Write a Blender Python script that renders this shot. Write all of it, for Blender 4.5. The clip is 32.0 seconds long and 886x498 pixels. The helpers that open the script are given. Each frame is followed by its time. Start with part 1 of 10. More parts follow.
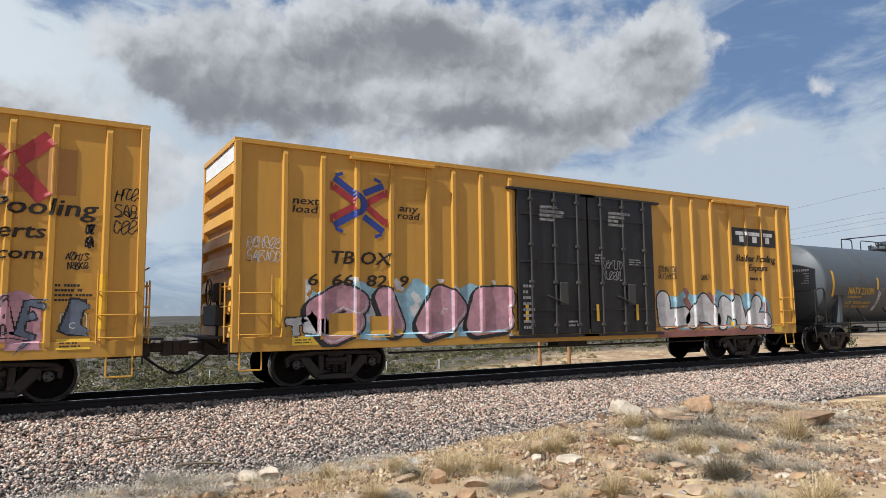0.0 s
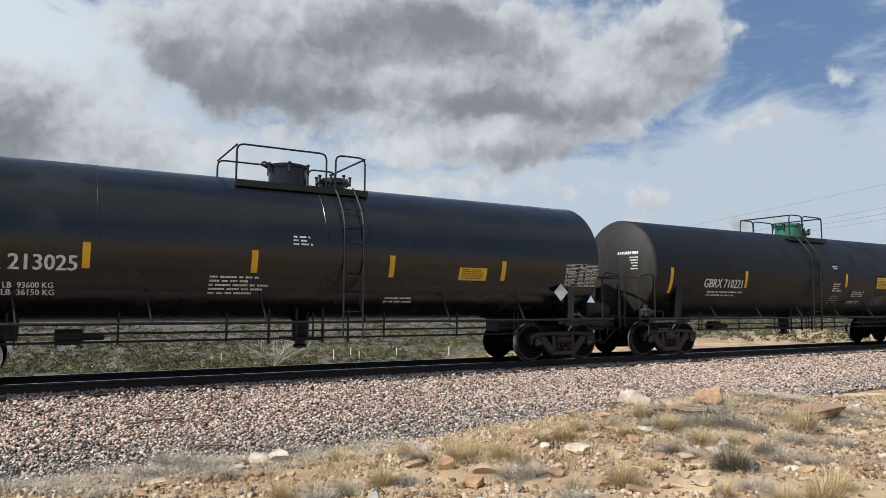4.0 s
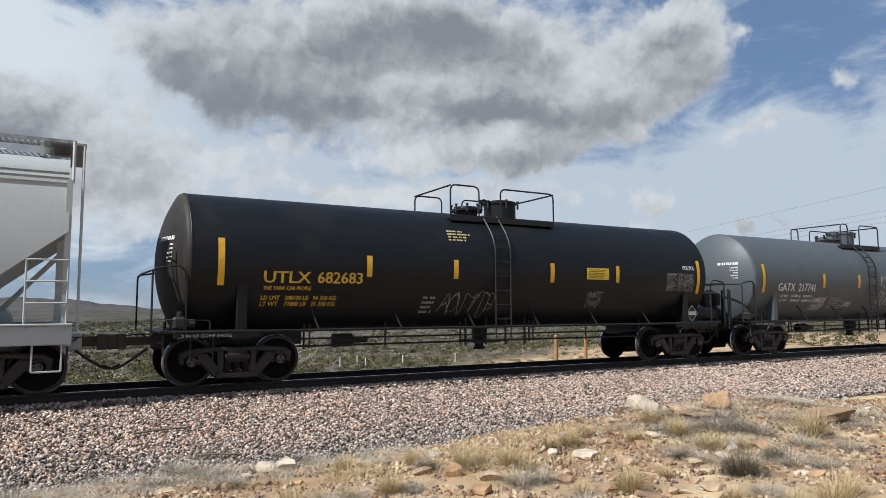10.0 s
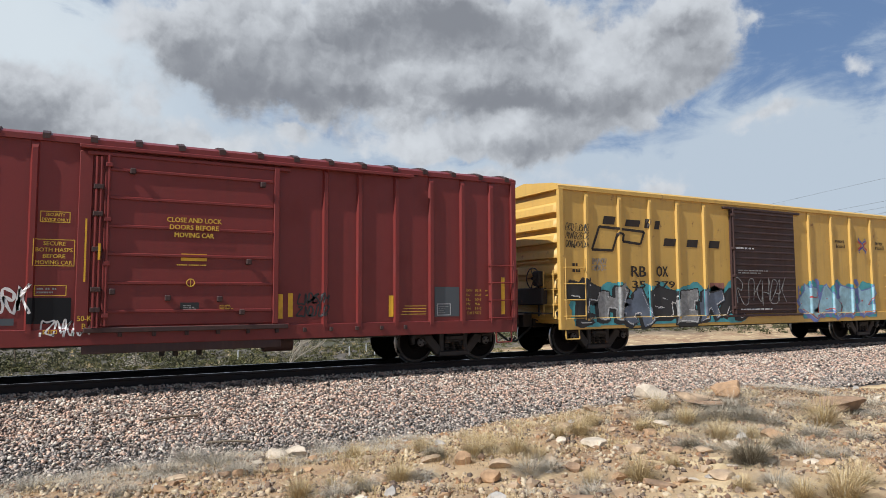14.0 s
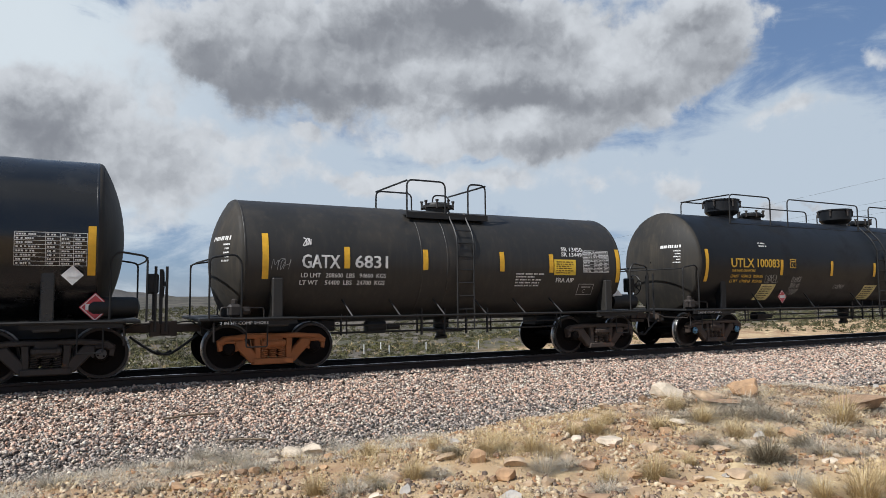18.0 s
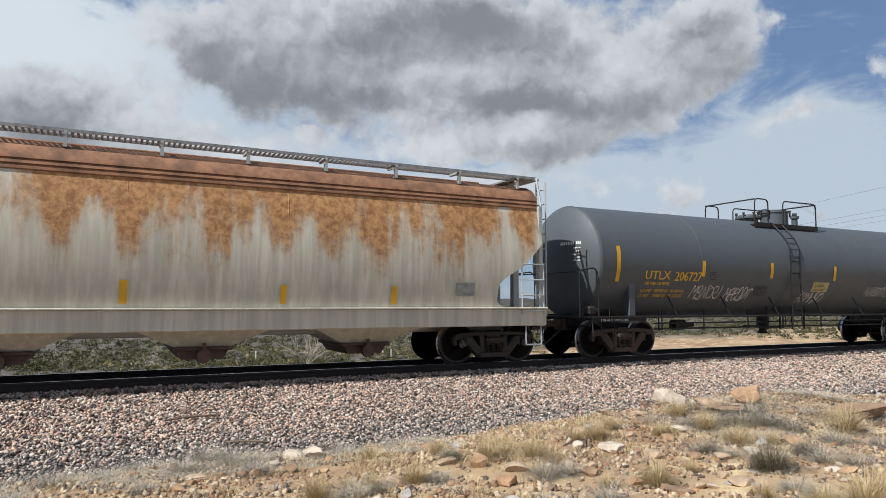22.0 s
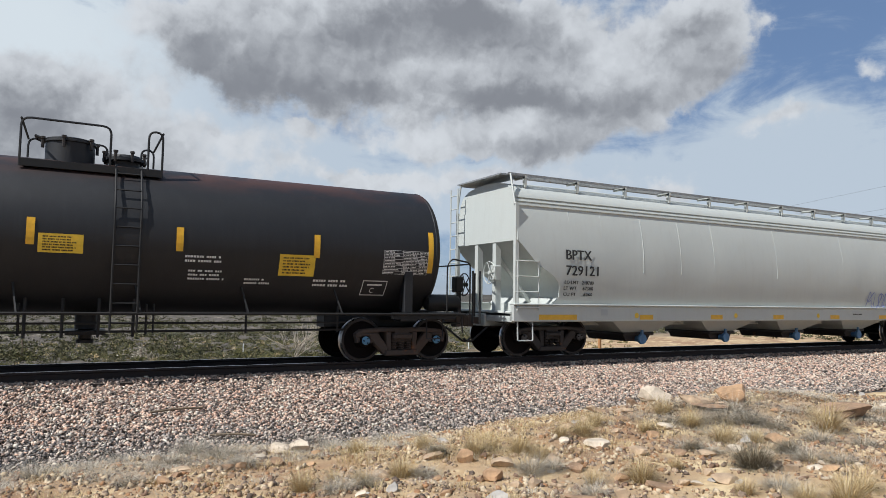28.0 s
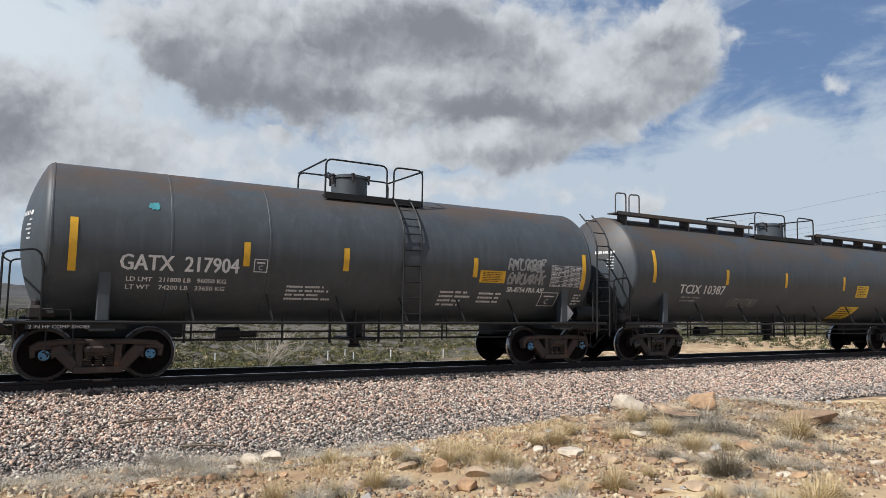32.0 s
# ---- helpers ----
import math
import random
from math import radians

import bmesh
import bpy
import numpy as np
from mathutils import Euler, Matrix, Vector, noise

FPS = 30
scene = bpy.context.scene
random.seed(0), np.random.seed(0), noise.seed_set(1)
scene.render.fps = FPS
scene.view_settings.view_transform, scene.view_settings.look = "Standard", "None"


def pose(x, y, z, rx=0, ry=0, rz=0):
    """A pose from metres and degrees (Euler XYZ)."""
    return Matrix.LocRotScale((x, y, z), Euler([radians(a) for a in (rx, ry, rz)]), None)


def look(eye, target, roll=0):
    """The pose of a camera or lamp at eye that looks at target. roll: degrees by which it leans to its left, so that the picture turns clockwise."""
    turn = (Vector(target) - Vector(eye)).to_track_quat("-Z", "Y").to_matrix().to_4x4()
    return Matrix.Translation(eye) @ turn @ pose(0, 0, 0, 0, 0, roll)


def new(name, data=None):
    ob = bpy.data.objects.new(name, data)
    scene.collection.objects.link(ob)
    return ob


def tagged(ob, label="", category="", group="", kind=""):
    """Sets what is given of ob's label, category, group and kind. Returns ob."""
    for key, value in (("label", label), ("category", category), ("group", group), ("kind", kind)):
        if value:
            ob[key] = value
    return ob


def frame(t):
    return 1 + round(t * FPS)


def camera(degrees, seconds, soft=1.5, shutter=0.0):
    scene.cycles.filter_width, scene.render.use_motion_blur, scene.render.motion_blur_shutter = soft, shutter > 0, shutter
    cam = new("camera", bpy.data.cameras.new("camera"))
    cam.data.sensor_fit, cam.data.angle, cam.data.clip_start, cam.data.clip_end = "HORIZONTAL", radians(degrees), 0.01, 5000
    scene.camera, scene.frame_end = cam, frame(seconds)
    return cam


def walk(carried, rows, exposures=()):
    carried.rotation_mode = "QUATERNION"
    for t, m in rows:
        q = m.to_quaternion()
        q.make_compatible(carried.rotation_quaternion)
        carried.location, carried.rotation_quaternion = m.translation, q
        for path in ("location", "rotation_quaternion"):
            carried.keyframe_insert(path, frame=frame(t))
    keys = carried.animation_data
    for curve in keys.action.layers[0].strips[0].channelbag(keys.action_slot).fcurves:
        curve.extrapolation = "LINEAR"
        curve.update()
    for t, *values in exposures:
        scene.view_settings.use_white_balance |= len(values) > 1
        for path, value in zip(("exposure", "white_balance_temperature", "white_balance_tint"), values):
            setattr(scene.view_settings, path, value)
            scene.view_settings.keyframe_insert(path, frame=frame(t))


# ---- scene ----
# metres: x along the track, y away from the viewer, z = 0 on the rail head
EYE = (0.0, 0.0, 1.46)
TRACK_Y = 15.33
SPEED = 15.76
cam = camera(66.51, 32.0, soft=0.4)
PATH = [
    (0, 95.707, 0.564, -30.868),
    (0.5, 95.472, 0.527, -30.862),
    (1, 95.167, 0.393, -30.779),
    (1.5, 94.947, 0.196, -30.663),
    (2, 94.795, -0.056, -30.483),
    (2.5, 94.716, -0.292, -30.321),
    (3, 94.691, -0.333, -30.157),
    (3.5, 94.648, -0.371, -30.090),
    (5.5, 94.653, -0.003, -29.595),
    (6, 94.698, -0.176, -29.554),
    (6.5, 94.807, -0.288, -29.735),
    (7, 94.926, -0.358, -30.080),
    (7.5, 95.075, -0.376, -30.404),
    (8, 95.200, -0.297, -30.583),
    (8.5, 95.335, -0.127, -30.518),
    (9, 95.380, 0.023, -30.227),
    (9.5, 95.360, 0.185, -29.890),
    (10, 95.195, 0.251, -29.495),
    (10.5, 94.977, 0.383, -29.220),
    (11, 94.724, 0.346, -28.992),
    (11.5, 94.552, 0.333, -28.859),
    (12, 94.437, 0.290, -28.848),
    (12.5, 94.351, 0.229, -28.900),
    (13, 94.293, 0.212, -28.956),
    (13.5, 94.270, 0.235, -28.947),
    (14, 94.262, 0.244, -28.756),
    (14.5, 94.322, 0.249, -28.543),
    (16.5, 94.417, 0.375, -28.138),
    (17, 94.299, 0.456, -27.940),
    (17.5, 94.189, 0.521, -27.758),
    (18, 94.129, 0.396, -27.549),
    (18.5, 94.120, 0.249, -27.512),
    (19, 94.169, 0.104, -27.542),
    (19.5, 94.280, 0.122, -27.634),
    (20, 94.432, 0.054, -27.658),
    (20.5, 94.553, -0.053, -27.637),
    (21, 94.592, -0.148, -27.489),
    (21.5, 94.584, -0.141, -27.401),
    (22, 94.459, -0.138, -27.342),
    (22.5, 94.370, -0.101, -27.329),
    (23, 94.215, -0.038, -27.443),
    (23.5, 94.051, 0.042, -27.624),
    (24, 93.841, 0.012, -28.047),
    (24.5, 93.597, -0.007, -28.623),
    (25, 93.289, -0.064, -29.123),
    (25.5, 93.101, -0.068, -29.378),
    (27.5, 93.809, -0.717, -28.314),
    (28, 94.064, -0.903, -28.283),
    (28.5, 94.293, -1.138, -28.503),
    (29, 94.467, -1.231, -28.910),
    (29.5, 94.560, -1.260, -29.404),
    (30, 94.562, -1.270, -29.775),
    (30.5, 94.563, -1.236, -30.008),
    (31, 94.601, -1.199, -30.125),
    (31.5, 94.717, -1.121, -30.213),
    (32, 94.848, -0.964, -30.413),
]
walk(cam, [(t, pose(*EYE, a, b, c)) for t, a, b, c in PATH])

# ---- light ----
SUN = Vector((-0.66, -0.11, 0.743)).normalized()
sun = new("sun", bpy.data.lights.new("sun", "SUN"))
sun.data.energy, sun.data.angle, sun.data.color = 5.0, radians(0.6), (0.99, 0.98, 0.972)
sun.matrix_basis = look((0, 0, 60), Vector((0, 0, 60)) - SUN)
scene.view_settings.exposure = 0.15


class Nodes:
    """Short hand for node trees."""

    def __init__(self, tree):
        self.tree = tree
        tree.nodes.clear()

    def add(self, kind, ins=None):
        n = self.tree.nodes.new(kind)
        for k, v in (ins or {}).items():
            if isinstance(v, bpy.types.NodeSocket):
                self.tree.links.new(v, n.inputs[k])
            else:
                n.inputs[k].default_value = v
        return n

    def math(self, op, a, b=0.0, clamp=False):
        n = self.add("ShaderNodeMath", {0: a, 1: b})
        n.operation, n.use_clamp = op, clamp
        return n.outputs[0]

    def mix(self, f, a, b, blend="MIX"):
        n = self.add("ShaderNodeMix")
        n.data_type, n.blend_type = "RGBA", blend
        for k, v in ((0, f), (6, a), (7, b)):
            if isinstance(v, bpy.types.NodeSocket):
                self.tree.links.new(v, n.inputs[k])
            else:
                n.inputs[k].default_value = v if k == 0 or len(v) == 4 else (*v, 1)
        return n.outputs[2]

    def ramp(self, f, a, b, lo=0.0, hi=1.0, smooth=True):
        n = self.add("ShaderNodeMapRange", {0: f, 1: a, 2: b, 3: lo, 4: hi})
        n.interpolation_type = "SMOOTHSTEP" if smooth else "LINEAR"
        return n.outputs[0]

    def noise(self, vec, scale, detail=4.0, rough=0.55, dist=0.0, out=0):
        return self.add("ShaderNodeTexNoise", {"Vector": vec, "Scale": scale, "Detail": detail, "Roughness": rough,
                                               "Distortion": dist}).outputs[out]

    def scaled(self, vec, sc, off=(0, 0, 0)):
        return self.add("ShaderNodeMapping", {"Vector": vec, "Scale": sc, "Location": off}).outputs[0]


# ---- sky: blue with broken grey and white clouds ----
def build_world():
    world = bpy.data.worlds.new("world")
    scene.world = world
    world.use_nodes = True
    g = Nodes(world.node_tree)
    d = g.add("ShaderNodeTexCoord").outputs["Generated"]
    elev = math.asin(SUN.z)
    sky = g.add("ShaderNodeTexSky")
    sky.sky_type, sky.sun_disc, sky.sun_elevation = "NISHITA", False, elev
    sky.sun_rotation, sky.altitude = math.atan2(SUN.x, SUN.y), 1400
    sky.air_density, sky.dust_density, sky.ozone_density = 1.0, 0.6, 1.5
    x, y, z = g.add("ShaderNodeSeparateXYZ", {0: d}).outputs
    deg = 180 / math.pi
    az = g.math("MULTIPLY", g.math("ARCTAN2", x, y), deg)
    el = g.math("MULTIPLY", g.math("ARCSINE", z), deg)
    wx, wy, wz = g.add("ShaderNodeSeparateXYZ", {0: g.noise(d, 7.0, 7, 0.6, 0.0, 1)}).outputs
    az = g.math("ADD", az, g.math("MULTIPLY", g.math("SUBTRACT", wx, 0.5), 11.0))
    el = g.math("ADD", el, g.math("MULTIPLY", g.math("SUBTRACT", wy, 0.5), 8.0))

    def field(blobs):
        total = None
        for a, e, ra, re, k in blobs:
            u = g.math("DIVIDE", g.math("SUBTRACT", az, a), ra)
            v = g.math("DIVIDE", g.math("SUBTRACT", el, e), re)
            r = g.math("ADD", g.math("MULTIPLY", u, u), g.math("MULTIPLY", v, v))
            q = g.math("MULTIPLY", g.math("EXPONENT", g.math("MULTIPLY", r, -1.0)), k)
            total = q if total is None else g.math("ADD", total, q)
        return total

    # azimuth and height in degrees, half widths, weight
    bank_blobs = [(11.2, 18.3, 5.3, 3.4, 0.9), (6.8, 20.8, 4.3, 2.9, 0.8), (17.2, 20.4, 6.7, 4.3, 0.9), (24.0, 22.8, 9.6, 3.4, 1.0), (32.4, 23.6, 5.7, 2.4, 0.9), (21.6, 17.0, 5.3, 1.9, 0.9), (33.7, 17.9, 7.2, 2.2, 1.0), (40.4, 18.4, 6.2, 1.9, 0.9),
                  (41.3, 15.0, 6.2, 1.7, 0.9), (35.1, 13.2, 5.3, 1.7, 0.85), (27.9, 13.6, 2.9, 1.2, 0.5), (38.6, 22.0, 4.3, 1.4, 0.75), (50.7, 19.6, 3.8, 2.2, 0.9), (48.3, 22.2, 2.9, 1.7, 0.8), (45.4, 17.1, 3.4, 1.9, 0.6), (-3.6, 13.1, 5.3, 3.4, 1.0)]
    puff_blobs = [(0.1, 11.0, 3.8, 1.7, 0.6), (-4.1, 7.2, 4.3, 1.9, 0.6), (10.0, 12.2, 4.3, 1.1, 0.55), (15.9, 13.2, 2.2, 0.9, 0.5), (4.2, 14.9, 1.1, 0.6, 0.45), (21.6, 9.8, 2.6, 0.7, 0.8), (46.9, 8.5, 2.4, 1.1, 0.8), (42.5, 9.6, 1.9, 0.9, 0.5),
                  (39.8, 9.3, 1.2, 0.7, 0.5), (53.3, 6.9, 1.6, 0.6, 0.75), (56.6, 7.5, 1.1, 0.3, 0.6), (60.6, 16.8, 2.2, 1.1, 0.7), (55.7, 14.0, 4.3, 0.9, 0.4), (52.9, 13.3, 2.9, 0.8, 0.35), (44.7, 6.6, 2.9, 0.7, 0.5), (72, 12, 7, 3, 0.8), (28, 17, 12, 5, 0.3), (40, 20, 12, 5, 0.35), (46, 19, 7, 4, 0.25), (30, 12.5, 9, 2, 0.3), (-2, 12.0, 8, 4.5, 0.5), (3, 9.5, 9, 2.5, 0.55), (14, 10.3, 6, 1.4, 0.55), (26, 9.3, 4, 1.2, 0.7), (33, 9.3, 4, 1.0, 0.5)]
    banks = g.math("ADD", field(bank_blobs), field(puff_blobs))
    dark = field([(-3.6, 12.5, 4.8, 2.4, 0.7), (13.5, 16.7, 5.3, 1.9, 0.55), (24.0, 22.8, 10.5, 2.4, 0.6), (32.9, 23.8, 5.7, 1.9, 0.8), (21.6, 16.1, 4.8, 1.1, 0.6), (31.3, 17.0, 4.3, 1.1, 0.6), (37.1, 16.1, 4.3, 1.0, 0.55), (34.6, 12.5, 4.3, 1.0, 0.5),
                  (6.8, 20.8, 2.9, 2.4, 0.4), (53.3, 6.8, 1.6, 0.6, 0.9), (56.6, 7.4, 1.1, 0.4, 0.8), (48.2, 8.0, 1.9, 0.7, 0.5), (55.7, 13.8, 4.3, 0.7, 0.4), (-4.4, 6.8, 3.8, 1.9, 0.4), (10.8, 15.6, 2.9, 1.0, 0.4), (47.8, 20.7, 2.9, 0.7, 0.3), (43.0, 18.0, 10.0, 4.5, 0.3), (-1.0, 11.0, 8.0, 4.0, 0.4), (4.0, 8.6, 9.0, 1.6, 0.3)])
    soft = field([(-3.8, 19.5, 7.7, 4.3, 1.1), (2.3, 16.5, 6.2, 3.8, 1.2), (10.0, 11.1, 14.4, 2.9, 0.8), (57.4, 9.0, 10.5, 2.9, 0.8), (38.4, 9.4, 14.4, 1.9, 0.6), (55.7, 13.8, 7.7, 1.9, 0.35), (59.0, 5.1, 14.4, 2.9, 0.8), (24.0, 7.2, 43.1, 2.9, 0.6), (26.0, 13.0, 34.0, 7.0, 0.3), (45.0, 20.0, 10.0, 5.0, 0.3), (54.0, 12.0, 14.0, 4.0, 0.2)])
    clear = field([(57.5, 18.8, 5.3, 2.4, 0.6), (43.7, 19.5, 2.2, 0.6, 0.45), (49.7, 14.9, 2.4, 1.4, 0.35), (21.6, 11.7, 3.8, 0.8, 0.5), (58.8, 15.0, 4.3, 1.4, 0.25), (17.3, 13.9, 2.4, 0.5, 0.35), (31.2, 11.2, 2.4, 0.5, 0.3), (41.4, 19.1, 1.9, 0.4, 0.4), (61.8, 19.4, 2.9, 1.9, 0.3)])
    # what stands above a place in the bank shades it
    el_here, el = el, g.math("ADD", el, 1.5)
    above = field(bank_blobs)
    el = el_here
    # beyond the view the same broken cover goes on
    zc = g.math("ADD", g.math("MAXIMUM", z, 0.0), 0.15)
    flat = g.add("ShaderNodeCombineXYZ", {0: g.math("DIVIDE", x, zc), 1: g.math("DIVIDE", y, zc), 2: 0.0}).outputs[0]
    broken = g.ramp(g.noise(flat, 0.8, 6, 0.6), 0.46, 0.66)
    wide = g.math("MULTIPLY", broken, g.math("MAXIMUM", g.ramp(g.math("ABSOLUTE", g.math("SUBTRACT", az, 30.0)), 50, 75), g.ramp(el, 28, 36)))
    bend = g.add("ShaderNodeVectorMath", {0: g.noise(d, 18.0, 5, 0.6, 0.0, 1), 1: (0.07, 0.07, 0.07)})
    bend.operation = "MULTIPLY"
    warp = g.add("ShaderNodeVectorMath", {0: d, 1: bend.outputs[0]})

    def puffs(shift):
        p = g.add("ShaderNodeVectorMath", {0: warp.outputs[0], 1: tuple(SUN * shift)}).outputs[0]
        out = None
        for sc, k in ((13.0, 0.6), (31.0, 0.3), (70.0, 0.14)):
            q = g.math("MULTIPLY", g.add("ShaderNodeTexVoronoi", {"Vector": p, "Scale": sc}).outputs["Distance"], -k)
            out = q if out is None else g.math("ADD", out, q)
        return out

    lump = g.math("ADD", puffs(0.0), 0.5)
    lit = g.math("SUBTRACT", lump, g.math("ADD", puffs(0.018), 0.5))
    small = g.math("SUBTRACT", g.noise(d, 15.0, 7, 0.56), 0.5)
    thick = g.math("ADD", g.math("SUBTRACT", g.math("ADD", banks, wide), clear), g.math("ADD", g.math("MULTIPLY", small, 1.5), g.math("MULTIPLY", lump, 0.4)))
    cover = g.ramp(thick, 0.16, 0.66)
    up = g.math("ADD", above, g.math("MULTIPLY", small, 0.5))
    shade = g.math("ADD", g.math("MULTIPLY", g.math("ADD", dark, wide), 0.6), g.math("MULTIPLY", g.ramp(up, 0.1, 1.5), 0.7))
    shade = g.math("SUBTRACT", g.math("ADD", shade, g.math("MULTIPLY", g.math("SUBTRACT", g.noise(d, 9.0, 4, 0.5), 0.5), 0.75)), g.math("MULTIPLY", lit, 0.9))
    body = g.mix(g.ramp(shade, -0.25, 1.2, 0.0, 1.0), (6.8, 7.2, 7.7), (2.5, 2.68, 3.05))
    streak = g.noise(g.scaled(d, (1.0, 1.0, 2.6)), 8.0, 7, 0.62, 0.5)
    veil = g.math("ADD", g.math("SUBTRACT", soft, g.math("MULTIPLY", clear, 0.6)), g.math("MULTIPLY", g.math("SUBTRACT", streak, 0.5), 2.2))
    blue = g.mix(0.65, sky.outputs[0], (1.6, 2.65, 4.8))
    blue = g.mix(g.ramp(veil, -0.15, 0.75, 0.0, 0.95), blue, g.mix(g.ramp(az, 14.0, -4.0), (5.3, 6.2, 7.2), (7.2, 8.0, 8.6)))
    col = g.mix(cover, blue, body)
    bg = g.add("ShaderNodeBackground", {0: col, 1: 0.086})
    g.add("ShaderNodeOutputWorld", {0: bg.outputs[0]})


build_world()
# ---- materials ----
def material(name):
    m = bpy.data.materials.new(name)
    m.use_nodes = True
    g = Nodes(m.node_tree)
    return m, g, g.add("ShaderNodeTexCoord").outputs["Object"]


def finish(g, col, rough, metal=0.0, bump=None, strength=0.3, dist=0.01, spec=0.5):
    ins = {"Base Color": col if isinstance(col, bpy.types.NodeSocket) else (*col, 1), "Roughness": rough,
           "Metallic": metal, "Specular IOR Level": spec}
    if bump is not None:
        ins["Normal"] = g.add("ShaderNodeBump", {"Height": bump, "Strength": strength, "Distance": dist}).outputs[0]
    bsdf = g.add("ShaderNodeBsdfPrincipled", ins)
    g.add("ShaderNodeOutputMaterial", {0: bsdf.outputs[0]})


def paint(name, col, dirt=(0.16, 0.13, 0.1), amount=0.35, rough=0.45, rust=0.0, streak=0.3, waves=0.0, spec=0.5):
    """Painted steel: dust in blotches, vertical streaks, rust spots, plates that are not quite flat."""
    m, g, v = material(name)
    blot = g.ramp(g.noise(v, 0.9, 6, 0.65), 0.4, 0.75)
    run = g.ramp(g.noise(g.scaled(v, (5.0, 5.0, 0.35)), 1.6, 5, 0.6), 0.45, 0.8)
    fine = g.noise(v, 38.0, 3, 0.6)
    f = g.math("MULTIPLY", g.math("ADD", g.math("MULTIPLY", blot, 1 - streak), g.math("MULTIPLY", run, streak)), amount)
    c = g.mix(f, col, dirt)
    c = g.mix(g.ramp(fine, 0.3, 0.7, 0.0, 0.12), c, tuple(k * 0.6 for k in col))
    if rust > 0:
        r = g.math("MULTIPLY", g.ramp(g.noise(v, 2.6, 8, 0.7), 0.62 - 0.12 * rust, 0.75 - 0.1 * rust), 1.0)
        c = g.mix(r, c, g.mix(g.noise(v, 14.0, 4), (0.1, 0.035, 0.015), (0.26, 0.1, 0.035)))
    h = g.math("ADD", g.math("MULTIPLY", fine, 0.06), g.math("MULTIPLY", g.noise(g.scaled(v, (1, 1, 0.5)), 0.8, 2), waves))
    finish(g, c, g.ramp(blot, 0.0, 1.0, rough, min(1, rough + 0.2)), 0.0, h, 0.35, 0.03, spec)
    return m


def plain(name, col, rough=0.5, metal=0.0, var=0.25, scale=6.0):
    m, g, v = material(name)
    n = g.noise(v, scale, 6, 0.65)
    c = g.mix(g.ramp(n, 0.3, 0.7), tuple(k * (1 - var) for k in col), tuple(min(1, k * (1 + var * 0.6)) for k in col))
    finish(g, c, g.ramp(n, 0.2, 0.8, max(0.05, rough - 0.1), min(1, rough + 0.12)), metal, g.noise(v, scale * 8, 3), 0.2, 0.004)
    return m


def island(name, cols, rough=0.85, grain=25.0, strength=0.4):
    """Loose pieces, each in its own tint."""
    m, g, v = material(name)
    r = g.add("ShaderNodeNewGeometry").outputs["Random Per Island"]
    n = g.add("ShaderNodeValToRGB", {0: r})
    ramp = n.color_ramp
    ramp.interpolation = "CONSTANT"
    while len(ramp.elements) < len(cols):
        ramp.elements.new(1.0)
    for i, c in enumerate(cols):
        ramp.elements[i].position = i / len(cols)
        ramp.elements[i].color = (*c, 1)
    sp = g.noise(v, grain, 4, 0.7)
    c = g.mix(g.ramp(sp, 0.3, 0.7), n.outputs[0], g.mix(0.45, n.outputs[0], (0.02, 0.018, 0.016)))
    finish(g, c, rough, 0.0, sp, strength, 0.01, 0.25)
    return m


def rusted_hull(name):
    """Faded grey paint, rust coming down from the roof in runs."""
    m, g, v = material(name)
    sep = g.add("ShaderNodeSeparateXYZ", {0: v}).outputs
    z = sep[2]
    run = g.noise(g.scaled(v, (1.5, 1.0, 0.2)), 1.1, 7, 0.62)
    blot = g.noise(g.scaled(v, (1, 1, 0.6)), 0.9, 8, 0.66)
    level = g.math("ADD", g.math("MULTIPLY", run, 0.75), g.math("MULTIPLY", blot, 0.55))
    hi = g.ramp(z, 1.2, 3.7, -0.10, 0.2)
    f = g.ramp(g.math("ADD", level, hi), 0.68, 0.86)
    rust = g.mix(g.ramp(g.noise(v, 7.0, 6, 0.7), 0.35, 0.65), (0.27, 0.12, 0.042), (0.51, 0.285, 0.115))
    base = g.mix(g.ramp(g.noise(g.scaled(v, (6, 6, 0.3)), 1.2, 5, 0.6), 0.35, 0.7), (0.46, 0.44, 0.36), (0.62, 0.585, 0.48))
    finish(g, g.mix(f, base, rust), 0.62, 0.0, g.noise(v, 30, 4), 0.25, 0.01)
    return m


def dark_top(name, col, top, z0=3.3, z1=4.0):
    """Paint whose upper side is weathered to bare brown primer."""
    m, g, v = material(name)
    z = g.add("ShaderNodeSeparateXYZ", {0: v}).outputs[2]
    n = g.noise(g.scaled(v, (0.7, 1.0, 1.6)), 1.1, 7, 0.65)
    f = g.math("MULTIPLY", g.ramp(z, z0, z1), g.ramp(n, 0.36, 0.62))
    blot = g.noise(v, 1.1, 6, 0.65)
    run = g.ramp(g.noise(g.scaled(v, (5, 5, 0.3)), 1.5, 5, 0.6), 0.45, 0.8, 0, 0.35)
    c = g.mix(run, g.mix(g.ramp(blot, 0.3, 0.7), tuple(k * 0.75 for k in col), col), tuple(k * 1.6 + 0.004 for k in col))
    finish(g, g.mix(f, c, top), 0.55, 0.0, g.noise(v, 34, 4), 0.2, 0.01)
    return m


